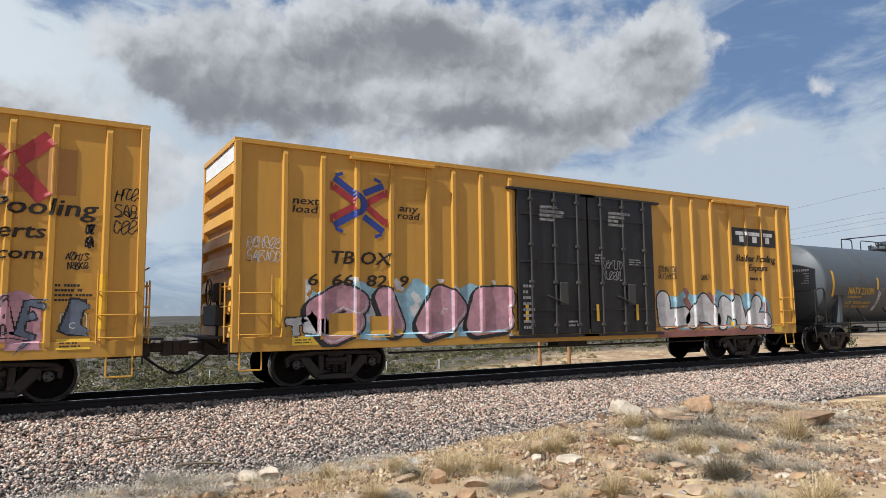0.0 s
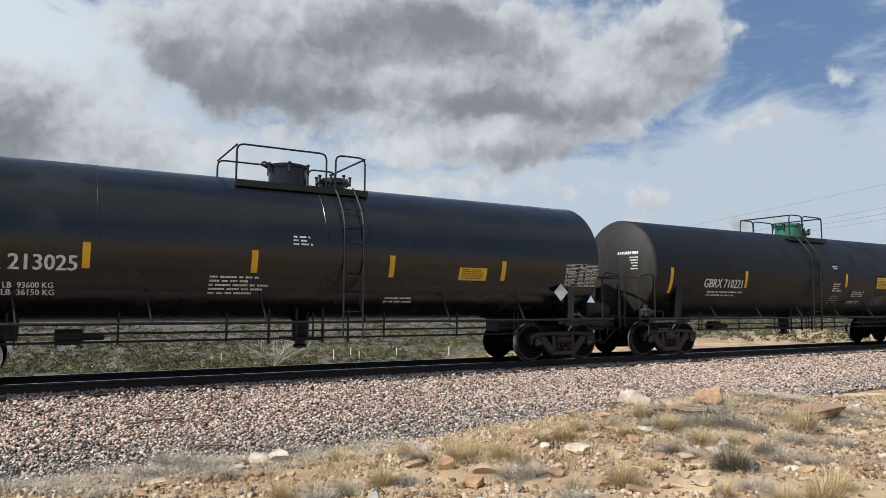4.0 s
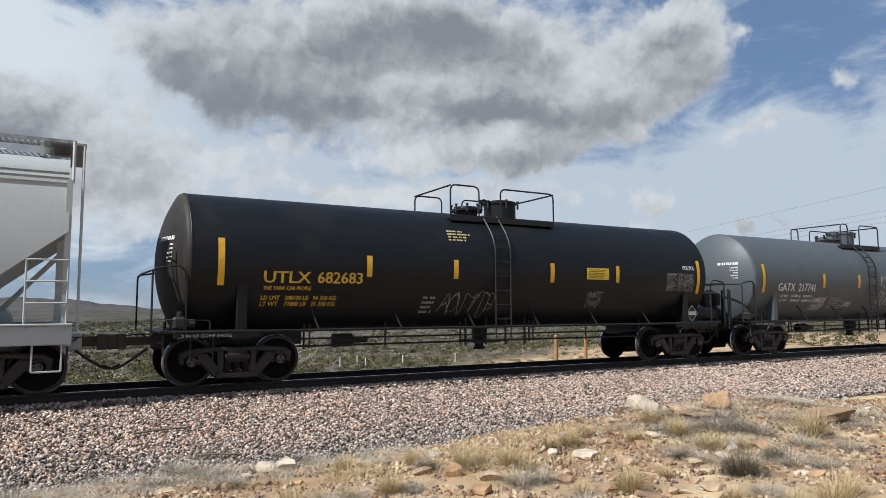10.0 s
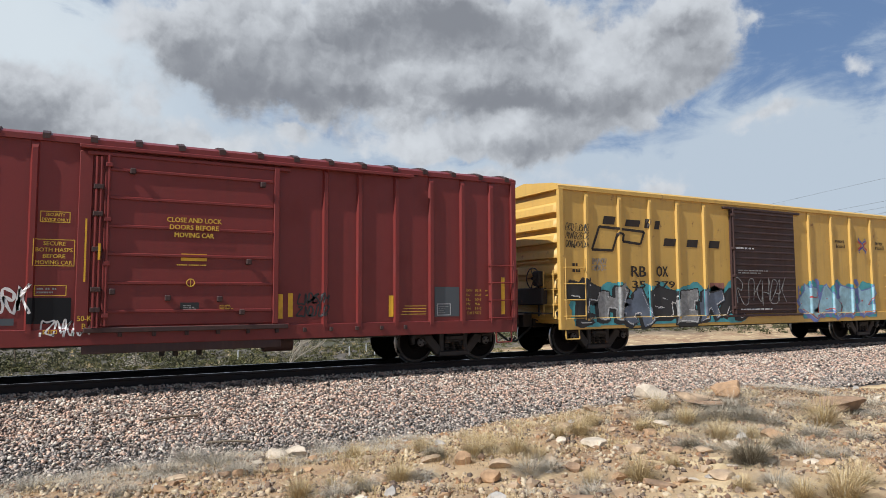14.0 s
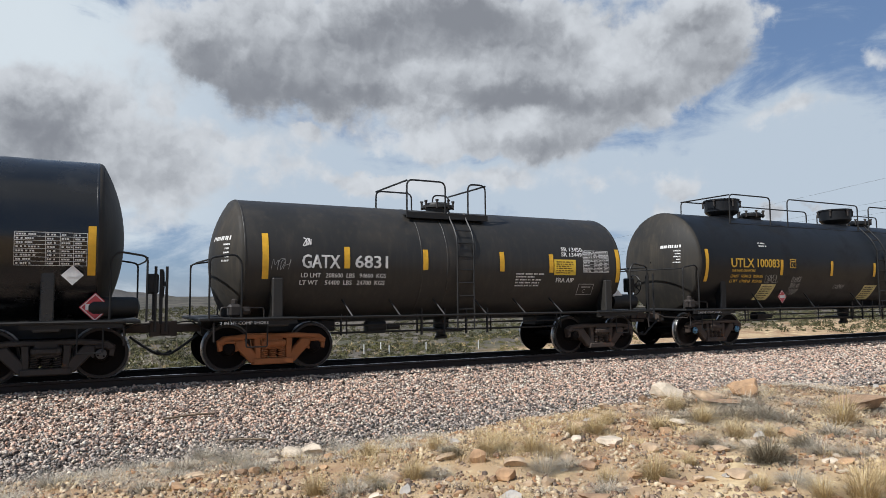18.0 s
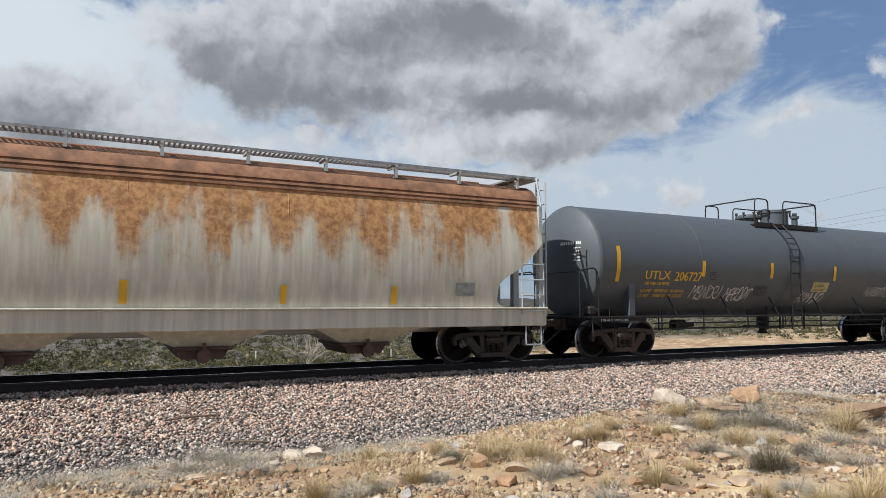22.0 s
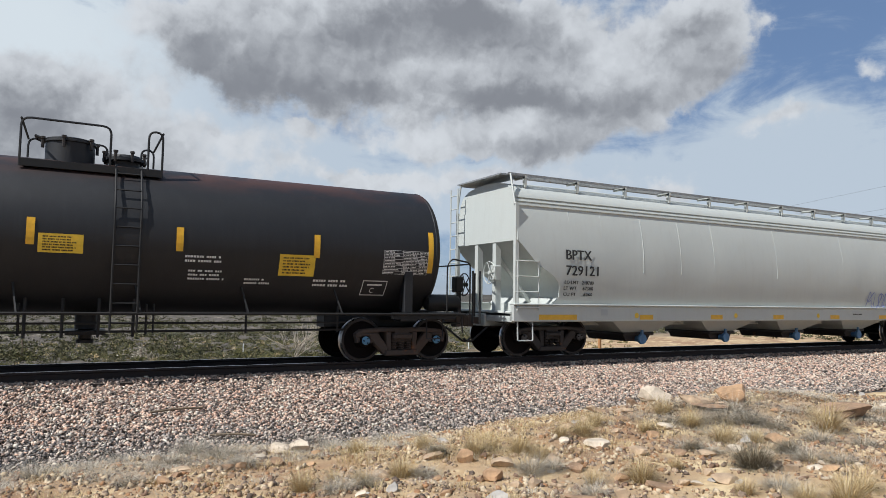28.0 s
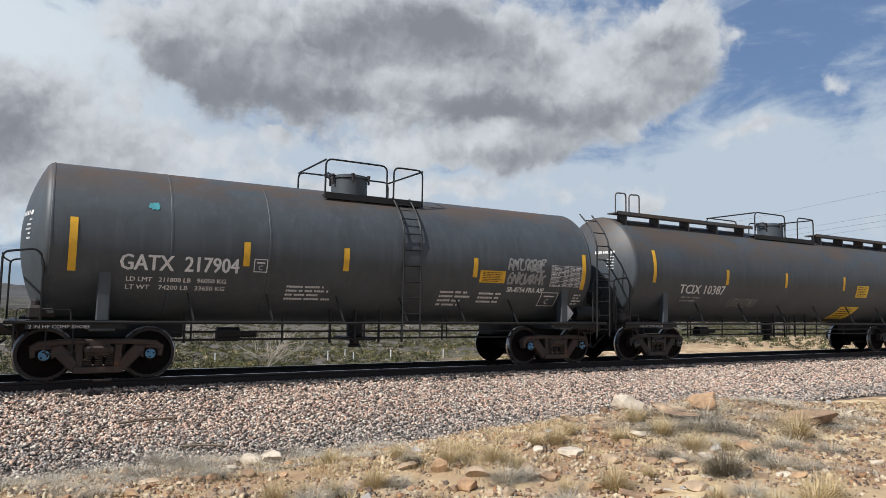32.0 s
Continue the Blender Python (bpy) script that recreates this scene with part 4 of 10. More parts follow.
def clumps(places, seed, leaves, size):
    """Bushes as clouds of small leaf triangles."""
    rng = np.random.default_rng(seed)
    n = len(places)
    p = np.array(places)
    d = rng.normal(size=(n, leaves, 3))
    d /= np.linalg.norm(d, axis=2)[:, :, None]
    lump = 1 + 0.35 * np.sin(d[:, :, 0] * 4 + rng.uniform(0, 6, (n, 1))) * np.cos(d[:, :, 1] * 5 + rng.uniform(0, 6, (n, 1)))
    r = rng.random((n, leaves)) ** 0.45 * lump
    c = d * r[:, :, None] * np.array([1.0, 1.0, 0.62]) * p[:, None, 3:4]
    c[:, :, 2] = np.abs(c[:, :, 2]) * 1.15
    c += p[:, None, :3]
    tri = rng.normal(size=(n, leaves, 3, 3)) * size * p[:, None, None, 3:4]
    v = (c[:, :, None, :] + tri).reshape(-1, 3)
    return v, np.arange(len(v)).reshape(-1, 3)


def build_distance():
    rnd = random.Random(14)
    far = []
    while len(far) < 11000:
        az, dist = rnd.uniform(-9, 62), 58 + 380 * rnd.random() ** 1.3
        x, y, z = far_spot(az, dist)
        if y < 34 or (az > 30 and dist < 95) or wave(np.array(x), np.array(y), 0.09, 2.0) + rnd.uniform(-0.7, 0.7) < -0.35:
            continue
        far.append((x, y, z, rnd.uniform(0.25, 0.75) * (0.7 + dist / 300)))
    v, f = clumps(far, 51, 34, 0.17)
    lone("far_shrubs", array_mesh("far_shrubs", v, f, LEAF), None, "scattered low olive-green desert shrubs on a slope", "shrubs", kind="stuff")
    for k in range(34):
        az = -6 + k * 0.7 + rnd.uniform(-0.3, 0.3)
        x, y, z = far_spot(az, rnd.uniform(62, 80))
        v, f = clumps([(0, 0, 0, rnd.uniform(0.5, 1.15))], 60 + k, 520, 0.05)
        ob = lone("desert_shrub", array_mesh("desert_shrub", v, f, LEAF_GREEN if k % 3 else LEAF), None, "dense yellow-green desert shrub beyond the rails", "shrub", group="shrubs beyond the rails")
        ob.location = (x, y, z - 0.05)
    low = []
    while len(low) < 1500:
        x, y = rnd.uniform(-12, 75), 52 + 45 * rnd.random() ** 1.2
        if x / y > 0.95 or wave(np.array(x), np.array(y), 0.5, 2.0) + rnd.uniform(-0.6, 0.6) < -0.2:
            continue
        low.append((x, y, float(ground_height(x, y)), rnd.uniform(0.5, 1.3)))
    v, f = blades(low[:420], 71, 40, 0.5, 0.42, 0.009, 0.9)
    lone("verge_grass", array_mesh("verge_grass", v, f, STRAW), None, "sparse straw grass on the verge beyond the rails", "grass", kind="stuff")
    v, f = clumps([(a, b, c, k * 0.42) for a, b, c, k in low[420:]], 72, 80, 0.1)
    lone("verge_plants", array_mesh("verge_plants", v, f, LEAF_GREEN), None, "low yellow-green weeds on the verge beyond the rails", "weeds", kind="stuff")
    # a juniper and a pale bare bush
    for az, dist, size, mat, name, words in ((6.2, 76, 2.3, LEAF, "juniper", "dark green rounded juniper"), (-3.4, 70, 2.6, LEAF, "juniper", "dark green juniper bush"), (4.4, 68, 1.5, SCRUB, "bare_bush", "pale grey leafless bush")):
        x, y, z = far_spot(az, dist)
        v, f = clumps([(0, 0, 0, size)], int(az * 10) + 400, 900, 0.035)
        o = thing(name, words + " below the embankment", "bush", pose(x, y, z - 0.05))
        part("crown", array_mesh("crown", v, f, mat), None, o)
        part("trunk", Shape().tube([(0, 0, -0.1), (0.05, 0, size * 0.4), (-0.05, 0.05, size * 0.8)], 0.07, 6), TWIG, o)
    x, y, z = far_spot(16.0, 66)
    o = thing("bare_tree", "pale leafless shrubby tree below the embankment", "tree", pose(x, y, z - 0.1))
    tr = random.Random(5)

    def limb(p, d, ln, r, level, shape):
        q = [Vector(p)]
        for _ in range(4):
            d = (d + Vector((tr.gauss(0, 0.18), tr.gauss(0, 0.18), tr.gauss(0.05, 0.1)))).normalized()
            q.append(q[-1] + d * ln / 4)
        shape.tube(q, r, 4)
        if level:
            for _ in range(4):
                k = tr.choice(q[1:])
                limb(k, (d + Vector((tr.gauss(0, 0.7), tr.gauss(0, 0.7), tr.gauss(0.2, 0.4)))).normalized(), ln * 0.55, r * 0.55, level - 1, shape)

    for k in range(7):
        s = Shape()
        a = tr.uniform(0, 6.28)
        limb((0, 0, 0), Vector((math.cos(a) * 0.8, math.sin(a) * 0.8, 0.8)).normalized(), 2.9, 0.05, 2, s)
        part("limb", s, BARK_PALE, o)
    # fence beyond the track: two stout posts, then slim white ones
    for az, dist in ((38.9, 27.0), (41.3, 27.6)):
        x, y = dist * math.sin(radians(az)), dist * math.cos(radians(az))
        z = 1.46 + dist * math.tan(radians(-4.15))
        base = float(ground_height(x, y))
        lone("fence_post", Shape().lathe([(0.07, base - 0.2), (0.065, z + 0.95), (0.03, z + 0.99)], "z", n=10), plain("orange_brown_post", (0.4, 0.2, 0.08), 0.85, 0, 0.3, 8.0), "weathered orange-brown wooden fence post", "post", pose(x, y, 0), "fence posts")
    for az, dist in ((20.9, 74), (22.3, 76), (23.0, 72), (26.1, 74), (12.0, 72), (30.5, 78)):
        x, y, z = far_spot(az, dist)
        lone("marker_post", Shape().box(-0.045, 0.045, -0.045, 0.045, -0.2, 1.05, 0, 0.01), BRIGHT, "slim white painted marker post in scrubland", "post", pose(x, y, z), "marker posts")
    # wires of a power line that runs off into the distance
    for k, (az, el, dist, back) in enumerate(((63.2, 6.97, 60, 17.5), (63.7, 6.6, 61, 17.5), (63.7, 6.2, 62, 17.5), (63.2, 8.6, 60, 17.5))):
        p = Vector((dist * math.sin(radians(az)), dist * math.cos(radians(az)), 1.46 + dist * math.tan(radians(el))))
        d = Vector((math.sin(radians(back)), math.cos(radians(back)), 0))
        pts = []
        for i in range(41):
            u = -60 + 12 * i
            sag = 1.1 * (((u % 90) / 45 - 1) ** 2) - 1.1
            pts.append(p + d * u + Vector((0, 0, sag * 0.35)))
        lone("power_line", Shape().tube(pts, 0.008, 4, cap=False), INK, "thin dark overhead power wire against the sky", "wire", group="wires of the power line")
    # ridge along the skyline; its scrub colours are darkened for the cloud shade over it
    rows = []
    for a in np.arange(-70, 110, 0.5):
        top = 0.93 * float(smooth01(9, -2, a)) + 0.12 + 0.05 * math.sin(a * 1.7) + 0.03 * math.sin(a * 4.1) + 0.18 * math.exp(-((a - 32) / 5) ** 2)
        r = 2200
        sx, sy = math.sin(radians(a)), math.cos(radians(a))
        hz = 1.46 + r * math.tan(radians(max(top, 0.05)))
        rows.append([(sx * r * q, sy * r * q, 1.46 + (hz - 1.46) * k - (1 - k) * 10) for q, k in ((0.55, 0.0), (0.75, 0.3), (0.9, 0.62), (0.97, 0.78), (0.985, 0.97), (1.0, 1.0), (1.4, 1.0), (1.8, -0.2))])
    m, g, vv = material("cloud_shaded_ridge_scrub")
    n1 = g.noise(vv, 0.05, 8, 0.8)
    finish(g, g.mix(g.ramp(n1, 0.35, 0.65), (0.024, 0.025, 0.024), (0.085, 0.074, 0.066)), 0.95)
    lone("ridge", Shape().sheet(rows), m, "low brown mesa ridge on the skyline", "ridge", kind="structure", smooth=180)


build_rocks()
build_grass()
build_distance()
# ---- running gear ----
def build_truck_meshes(iron, cap):
    """Shared meshes of one kind of truck: bolster, side frame, springs, wheelset."""
    b = Shape().box(-0.2, 0.2, -1.1, 1.1, 0.42, 0.72, 0, 0.03).lathe([(0.2, 0.72), (0.2, 0.86)], "z", n=12)
    fr = Shape()
    # cast side frame: top chord, two diagonals, two columns and a spring seat, round open windows
    fr.cast([(-1.1, 0.53), (-0.99, 0.53), (-0.86, 0.618), (-0.5, 0.642), (0.5, 0.642), (0.86, 0.618), (0.99, 0.53), (1.1, 0.53), (1.13, 0.61), (1.0, 0.702), (0.55, 0.742), (-0.55, 0.742), (-1.0, 0.702), (-1.13, 0.61)], -1.1, -0.92, 0.025)
    for s in (-1, 1):
        def side_of(pts):
            return [(s * x, z) for x, z in pts][::s]
        fr.cast(side_of([(0.34, 0.13), (0.46, 0.15), (0.8, 0.514), (0.78, 0.618), (0.6, 0.634), (0.52, 0.538), (0.34, 0.32)]), -1.09, -0.93, 0.025)
        fr.cast(side_of([(0.26, 0.22), (0.37, 0.22), (0.4, 0.65), (0.26, 0.65)]), -1.095, -0.925, 0.02)
        fr.cast(side_of([(1.02, 0.42), (1.1, 0.4), (1.13, 0.57), (1.02, 0.586)]), -1.08, -0.94, 0.015)
        fr.cast(side_of([(0.74, 0.538), (0.79, 0.42), (0.75, 0.4), (0.66, 0.49)]), -1.08, -0.94, 0.01)
        fr.box(*sorted((s * 0.77, s * 1.01)), -1.12, -0.93, 0.555, 0.62, 0, 0.025)
    fr.cast([(-0.42, 0.11), (0.42, 0.11), (0.4, 0.235), (-0.4, 0.235)], -1.13, -0.9, 0.02)
    fr.box(-0.25, 0.25, -1.16, -0.93, 0.48, 0.61, 0, 0.03)
    fr.box(-0.17, 0.17, -1.175, -1.15, 0.505, 0.585, 0, 0.01)
    sp = Shape().tube([(0.066 * math.cos(t), 0.066 * math.sin(t), 0.235 + 0.25 * t / (12 * math.pi)) for t in np.arange(0, 12 * math.pi, 0.6)], 0.016, 4)
    w = Shape()
    w.tube([(0, -1.0, 0), (0, 1.0, 0)], 0.085, 10)
    prof = [(0.1, -0.88), (0.16, -0.89), (0.19, -0.82), (0.375, -0.785), (0.41, -0.8), (0.419, -0.822)]
    for s in (-1, 1):
        w.lathe([(r, s * -h) for r, h in prof], "y", n=30, mi=0, close=False)
        w.lathe([(0.419, s * 0.822), (0.425, s * 0.828), (0.477, s * 0.828)], "y", n=30, mi=3, close=False)
        w.lathe([(0.477, s * 0.828), (0.489, s * 0.80), (0.49, s * 0.735)], "y", n=30, mi=1, close=False)
        w.lathe([(0.518, s * 0.715), (0.512, s * 0.69), (0.43, s * 0.69), (0.4, s * 0.75), (0.17, s * 0.75), (0.15, s * 0.7), (0.09, s * 0.7)], "y", n=30, mi=0, close=False)
        w.lathe([(0.49, s * 0.735), (0.518, s * 0.715)], "y", n=30, mi=1, close=False)
        w.lathe([(0.13, s * 0.9), (0.13, s * 1.06), (0.11, s * 1.1)], "y", n=14, mi=0)
        w.lathe([(0.095, s * 1.1), (0.09, s * 1.13), (0.05, s * 1.14)], "y", n=14, mi=2)
        for k in range(3):
            t = 2 * math.pi * k / 3
            w.lathe([(0.018, s * 1.13), (0.018, s * 1.155)], "y", (0.058 * math.cos(t), 0, 0.058 * math.sin(t)), 6, 0)
    brake = Shape().tube([(-0.5, -0.8, 0.32), (0.5, -0.8, 0.32)], 0.035, 6).box(-0.62, -0.5, -0.95, 0.95, 0.3, 0.42).box(0.5, 0.62, -0.95, 0.95, 0.3, 0.42)
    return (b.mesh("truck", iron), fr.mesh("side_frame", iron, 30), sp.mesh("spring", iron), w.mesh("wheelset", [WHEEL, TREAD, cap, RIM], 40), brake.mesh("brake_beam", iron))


TRUCKS = {"black": build_truck_meshes(IRON, CAP_GREY), "blue": build_truck_meshes(IRON, CAP_BLUE), "brown": build_truck_meshes(IRON_BROWN, WHEEL),
          "rust_blue": build_truck_meshes(IRON_BROWN, CAP_BLUE), "orange": build_truck_meshes(IRON_ORANGE, WHEEL)}
TRUCK_LABEL = {"black": "black cast steel two-axle truck", "blue": "black cast steel truck with blue bearing caps", "brown": "rust-brown cast steel two-axle truck",
               "rust_blue": "rust-brown truck with blue bearing caps", "orange": "bright orange rusted cast truck"}
WHEELS = []
CARS = []


def add_truck(car, x, kind):
    b, fr, sp, w, br = TRUCKS[kind]
    tr = part("truck", b, None, car, TRUCK_LABEL[kind])
    tr.location = (x, 0, 0)
    for turn in (0, 180):
        o = part("side_frame", fr, None, tr)
        o.matrix_basis = pose(0, 0, 0, 0, 0, turn)
    for x in (-0.18, 0.0, 0.18):
        for y in (-1.04, 1.04):
            o = part("spring", sp, None, tr)
            o.location = (x, y, 0)
    part("brake_beam", br, None, tr)
    for dx in (-0.889, 0.889):
        o = part("wheelset", w, None, tr)
        o.location = (dx, 0, 0.457)
        WHEELS.append((o, dx))


def coupler_mesh():
    s = Shape()
    s.box(-1.25, -0.12, -0.1, 0.1, 0.78, 0.95, 0, 0.02)
    s.box(-1.25, -0.62, -0.24, 0.24, 0.68, 1.02, 0, 0.03)
    s.slab([(-0.14, 0.7), (0.16, 0.72), (0.2, 0.82), (0.18, 1.0), (-0.14, 1.02)], -0.17, 0.14)
    s.box(0.02, 0.2, 0.06, 0.2, 0.72, 1.0, 0, 0.03)
    s.tube([(-0.7, -0.62, 0.98), (-0.35, -0.6, 0.98), (-0.2, -0.3, 0.97), (-0.1, -0.12, 0.98)], 0.016, 5)
    return s.mesh("coupler", IRON_BROWN)


COUPLER = coupler_mesh()
HOSE = Shape().tube(arc((-0.5, -0.3, 0.72), (0.02, -0.24, 0.36), (-0.1, -0.34, 0.4), 6) + arc((0.02, -0.24, 0.36), (0.3, -0.2, 0.42), (0.16, -0.2, 0.3), 4), 0.028, 6).mesh("air_hose", ROPE)


LEVER = Shape().tube([(-0.6, -1.38, 1.0), (-0.6, -1.3, 0.84), (-0.6, -0.45, 0.84), (-0.3, -0.2, 1.02)], 0.018, 5).tube([(-0.6, -1.38, 1.0), (-0.6, -1.42, 0.62)], 0.018, 5).mesh("cut_lever", IRON)
ENDS = []


def join_ends():
    """Couplers of neighbouring cars meet half-way across the gap."""
    mids = {car: mid for car, mid in CARS}
    order = [car for car, _ in sorted(CARS, key=lambda p: p[1])]
    half = {car: h for car, h, *_ in ENDS}
    for car, h, s, head, hose, lever in ENDS:
        k = order.index(car) + (1 if s == 0 else -1)
        x = h
        if 0 <= k < len(order):
            gap = abs(mids[order[k]] - mids[car])
            x = (gap + h - half[order[k]]) / 2
        x = x if s == 0 else -x
        d = -1 if s == 0 else 1
        head.matrix_basis = pose(x + d * 0.12, 0, 0, 0, 0, s)
        hose.matrix_basis = pose(x + d * 0.15, 0 if s == 0 else -0.55, 0, 0, 0, s)
        lever.matrix_basis = pose(x + d * 0.2, 0, 0, 0, 0, 0) if s == 0 else pose(x + d * 0.2, 0, 0, 0, 0, 0) @ Matrix.Diagonal((-1, 1, 1, 1))


def add_ends(car, half):
    """Couplers and air hoses; half: from the car's middle to the pulling face."""
    for s in (0, 180):
        ENDS.append((car, half, s, part("coupler", COUPLER, None, car), part("air_hose", HOSE, None, car), part("cut_lever", LEVER, None, car)))


def brake_wheel(car, x, y, z, mat):
    s = Shape()
    ring = [(0, 0.28 * math.cos(t), 0.28 * math.sin(t)) for t in np.linspace(0, 2 * math.pi, 21)]
    s.tube(ring, 0.016, 5)
    for k in range(5):
        t = 2 * math.pi * k / 5
        s.tube([(0.03, 0, 0), (0, 0.28 * math.cos(t), 0.28 * math.sin(t))], 0.013, 4)
    s.lathe([(0.05, -0.02), (0.05, 0.1)], "x", n=8)
    o = part("brake_wheel", s, mat, car)
    o.location = (x, y, z)
    g = Shape().box(-0.02, 0.2, -0.13, 0.13, -0.2, 0.2, 0, 0.03)
    o = part("brake_housing", g, mat, car)
    o.location = (x + (0.1 if x < 0 else -0.28), y, z)


# ---- lettering and markings ----
def letters(text, size):
    c = bpy.data.curves.new("lettering", "FONT")
    c.body, c.size, c.resolution_u = text, size / 0.7, 2
    ob = bpy.data.objects.new("lettering", c)
    me = ob.to_mesh()
    v = np.array([q.co[:] for q in me.vertices]) if len(me.vertices) else np.zeros((0, 3))
    f = [tuple(p.vertices) for p in me.polygons]
    ob.to_mesh_clear()
    bpy.data.objects.remove(ob)
    bpy.data.curves.remove(c)
    return v, f


class Side:
    """The near side of a car: maps (x, z) on it to a place just proud of its skin."""

    def __init__(self, car, depth):
        self.car, self.depth = car, depth

    def at(self, x, z, off=0.006):
        return (x, -self.depth(x, z) - off, z)

    def text(self, text, x, z, size, mat, width=None, name="lettering", off=0.008, bold=0.0, slant=0.0):
        """Letters of that height with their foot at z, from x on, squeezed to the width."""
        v, f = letters(text, size)
        if not len(v):
            return None
        off += size * size * 0.13
        w = v[:, 0].max() - v[:, 0].min()
        k = width / w if width else 1.0
        x0 = v[:, 0].min()
        s = Shape()
        s.put([self.at(x + (p[0] - x0) * k + slant * p[1], z + p[1], off) for p in v], f)
        if bold:
            s.put([self.at(x + bold + (p[0] - x0) * k + slant * p[1], z + p[1], off + 0.002) for p in v], f)
            s.put([self.at(x + bold * 0.5 + (p[0] - x0) * k + slant * p[1], z + p[1] - bold * 0.35, off + 0.003) for p in v], f)
        return tagged(part(name, s, mat, self.car, smooth=None), kind="stuff")

    def patch(self, x0, x1, z0, z1, off=0.006, lean=0.0, shape=None):
        s = shape or Shape()
        n = max(2, int(abs(z1 - z0) / 0.12) + 1)
        rows = []
        for i in range(n):
            t = i / (n - 1)
            z = z0 + (z1 - z0) * t
            m = max(2, min(40, int(abs(x1 - x0) / 0.04)))
            rows.append([self.at(x0 + (x1 - x0) * k / m + lean * t, z, off) for k in range(m + 1)])
        return s.sheet(rows)

    def panel(self, name, x0, x1, z0, z1, mat, off=0.006, lean=0.0, label=""):
        return part(name, self.patch(x0, x1, z0, z1, off, lean), mat, self.car, label, smooth=None)

    def bars(self, x0, x1, z0, z1, rows, mat, name="stencil", seed=1, fill=0.48, lean=0.0, off=0.007):
        """Lines of writing too small to read."""
        rnd = random.Random(seed)
        s = Shape()
        h = (z1 - z0) / rows
        for r in range(rows):
            z = z1 - (r + 1) * h
            x = x0
            end = x0 + (x1 - x0) * rnd.uniform(0.6, 1.0)
            while x < end - 0.01:
                for _ in range(rnd.randint(2, 7)):
                    w = h * rnd.uniform(0.34, 0.6)
                    if x + w > end:
                        break
                    self.patch(x, x + w, z + h * 0.2, z + h * (0.2 + fill), off, 0, s)
                    x += w + 0.13 * h
                x += 0.5 * h
        o = part(name, s, mat, self.car, smooth=None)
        return tagged(o, kind="stuff") or o

    def grid(self, x0, x1, z0, z1, mat, name="data_panel", rows=5, off=0.009):
        s = Shape()
        rows, t = rows + 3, 0.008
        for r in range(rows + 1):
            z = z0 + (z1 - z0) * r / rows
            self.patch(x0, x1, z - t / 2, z + t / 2, off, 0, s)
        cuts = [0.0, 0.42, 0.62, 0.81, 1.0]
        for c in cuts:
            x = x0 + (x1 - x0) * c
            self.patch(x - t / 2, x + t / 2, z0, z1, off, 0, s)
        rnd = random.Random(int(x0 * 91 + rows * 7))
        h = (z1 - z0) / rows
        for r in range(rows):
            for a, b in zip(cuts, cuts[1:]):
                x = x0 + (x1 - x0) * (a + 0.02)
                end = x0 + (x1 - x0) * (a + (b - a) * rnd.uniform(0.5, 0.9))
                while x < end:
                    w = h * rnd.uniform(0.3, 0.55)
                    self.patch(x, x + w, z0 + h * (r + 0.28), z0 + h * (r + 0.68), off, 0, s)
                    x += w + h * rnd.choice((0.12, 0.12, 0.12, 0.45))
        return tagged(part(name, s, mat, self.car, smooth=None), kind="stuff")

    def frame_mark(self, x0, x1, z0, z1, mat):
        """A thin painted rectangle, open in the middle."""
        t = 0.014
        s = Shape()
        for a in ((x0, x1, z0, z0 + t), (x0, x1, z1 - t, z1), (x0, x0 + t, z0 + t, z1 - t), (x1 - t, x1, z0 + t, z1 - t)):
            self.patch(*a, 0.008, 0, s)
        return part("painted_frame", s, mat, self.car, smooth=None)

    def box_mark(self, x, z, w, h, mat, name="plate_mark"):
        """An empty square outline with a few marks in it."""
        s = Shape()
        t = 0.018
        for a, b, c, d in ((x, x + w, z, z + t), (x, x + w, z + h - t, z + h), (x, x + t, z, z + h), (x + w - t, x + w, z, z + h)):
            self.patch(a, b, c, d, 0.007, 0, s)
        self.patch(x + w * 0.2, x + w * 0.8, z + h * 0.66, z + h * 0.76, 0.007, 0, s)
        o = part(name, s, mat, self.car, smooth=None)
        self.text("C", x + w * 0.34, z + h * 0.18, h * 0.34, mat)
        return o

    def diamond(self, x, z, r, mat, off=0.02, inner=None):
        s = Shape()
        front = min(self.at(x, z + k * r, off)[1] for k in (-1, -0.5, 0, 0.5, 1))
        tip = (self.at(x, z + r, off)[1] - self.at(x, z - r, off)[1]) * 0.5
        p = [(x, front - tip * 0.0, z - r), (x + r, front, z), (x, front + 0.0 * tip, z + r), (x - r, front, z)]
        q = [(a, b + 0.012, c) for a, b, c in p]
        s.put(p + q, [(0, 1, 2, 3), (0, 4, 5, 1), (1, 5, 6, 2), (2, 6, 7, 3), (3, 7, 4, 0)])
        o = part("placard", s, mat, self.car, "diamond-shaped hazard placard")
        e = Shape()
        c = [Vector((q[0] - x, 0, q[2] - z)) for q in p]
        ring = [(x + q.x * g, p[0][1] - 0.003, z + q.z * g) for g in (0.84, 0.92) for q in c]
        e.put(ring, [(k, (k + 1) % 4, 4 + (k + 1) % 4, 4 + k) for k in range(4)])
        part("placard_border", e, inner or LETTER, o, smooth=None)
        k = Shape()
        for a, b, c, d in ((-0.6, 0.6, -0.2, 0.22),):
            k.put([(x + a * r, p[0][1] - 0.004, z + c * r), (x + b * r, p[0][1] - 0.004, z + c * r), (x + b * r, p[0][1] - 0.004, z + d * r), (x + a * r, p[0][1] - 0.004, z + d * r)], [(0, 1, 2, 3)])
        part("placard_bar", k, inner or LETTER, o, smooth=None)
        return o

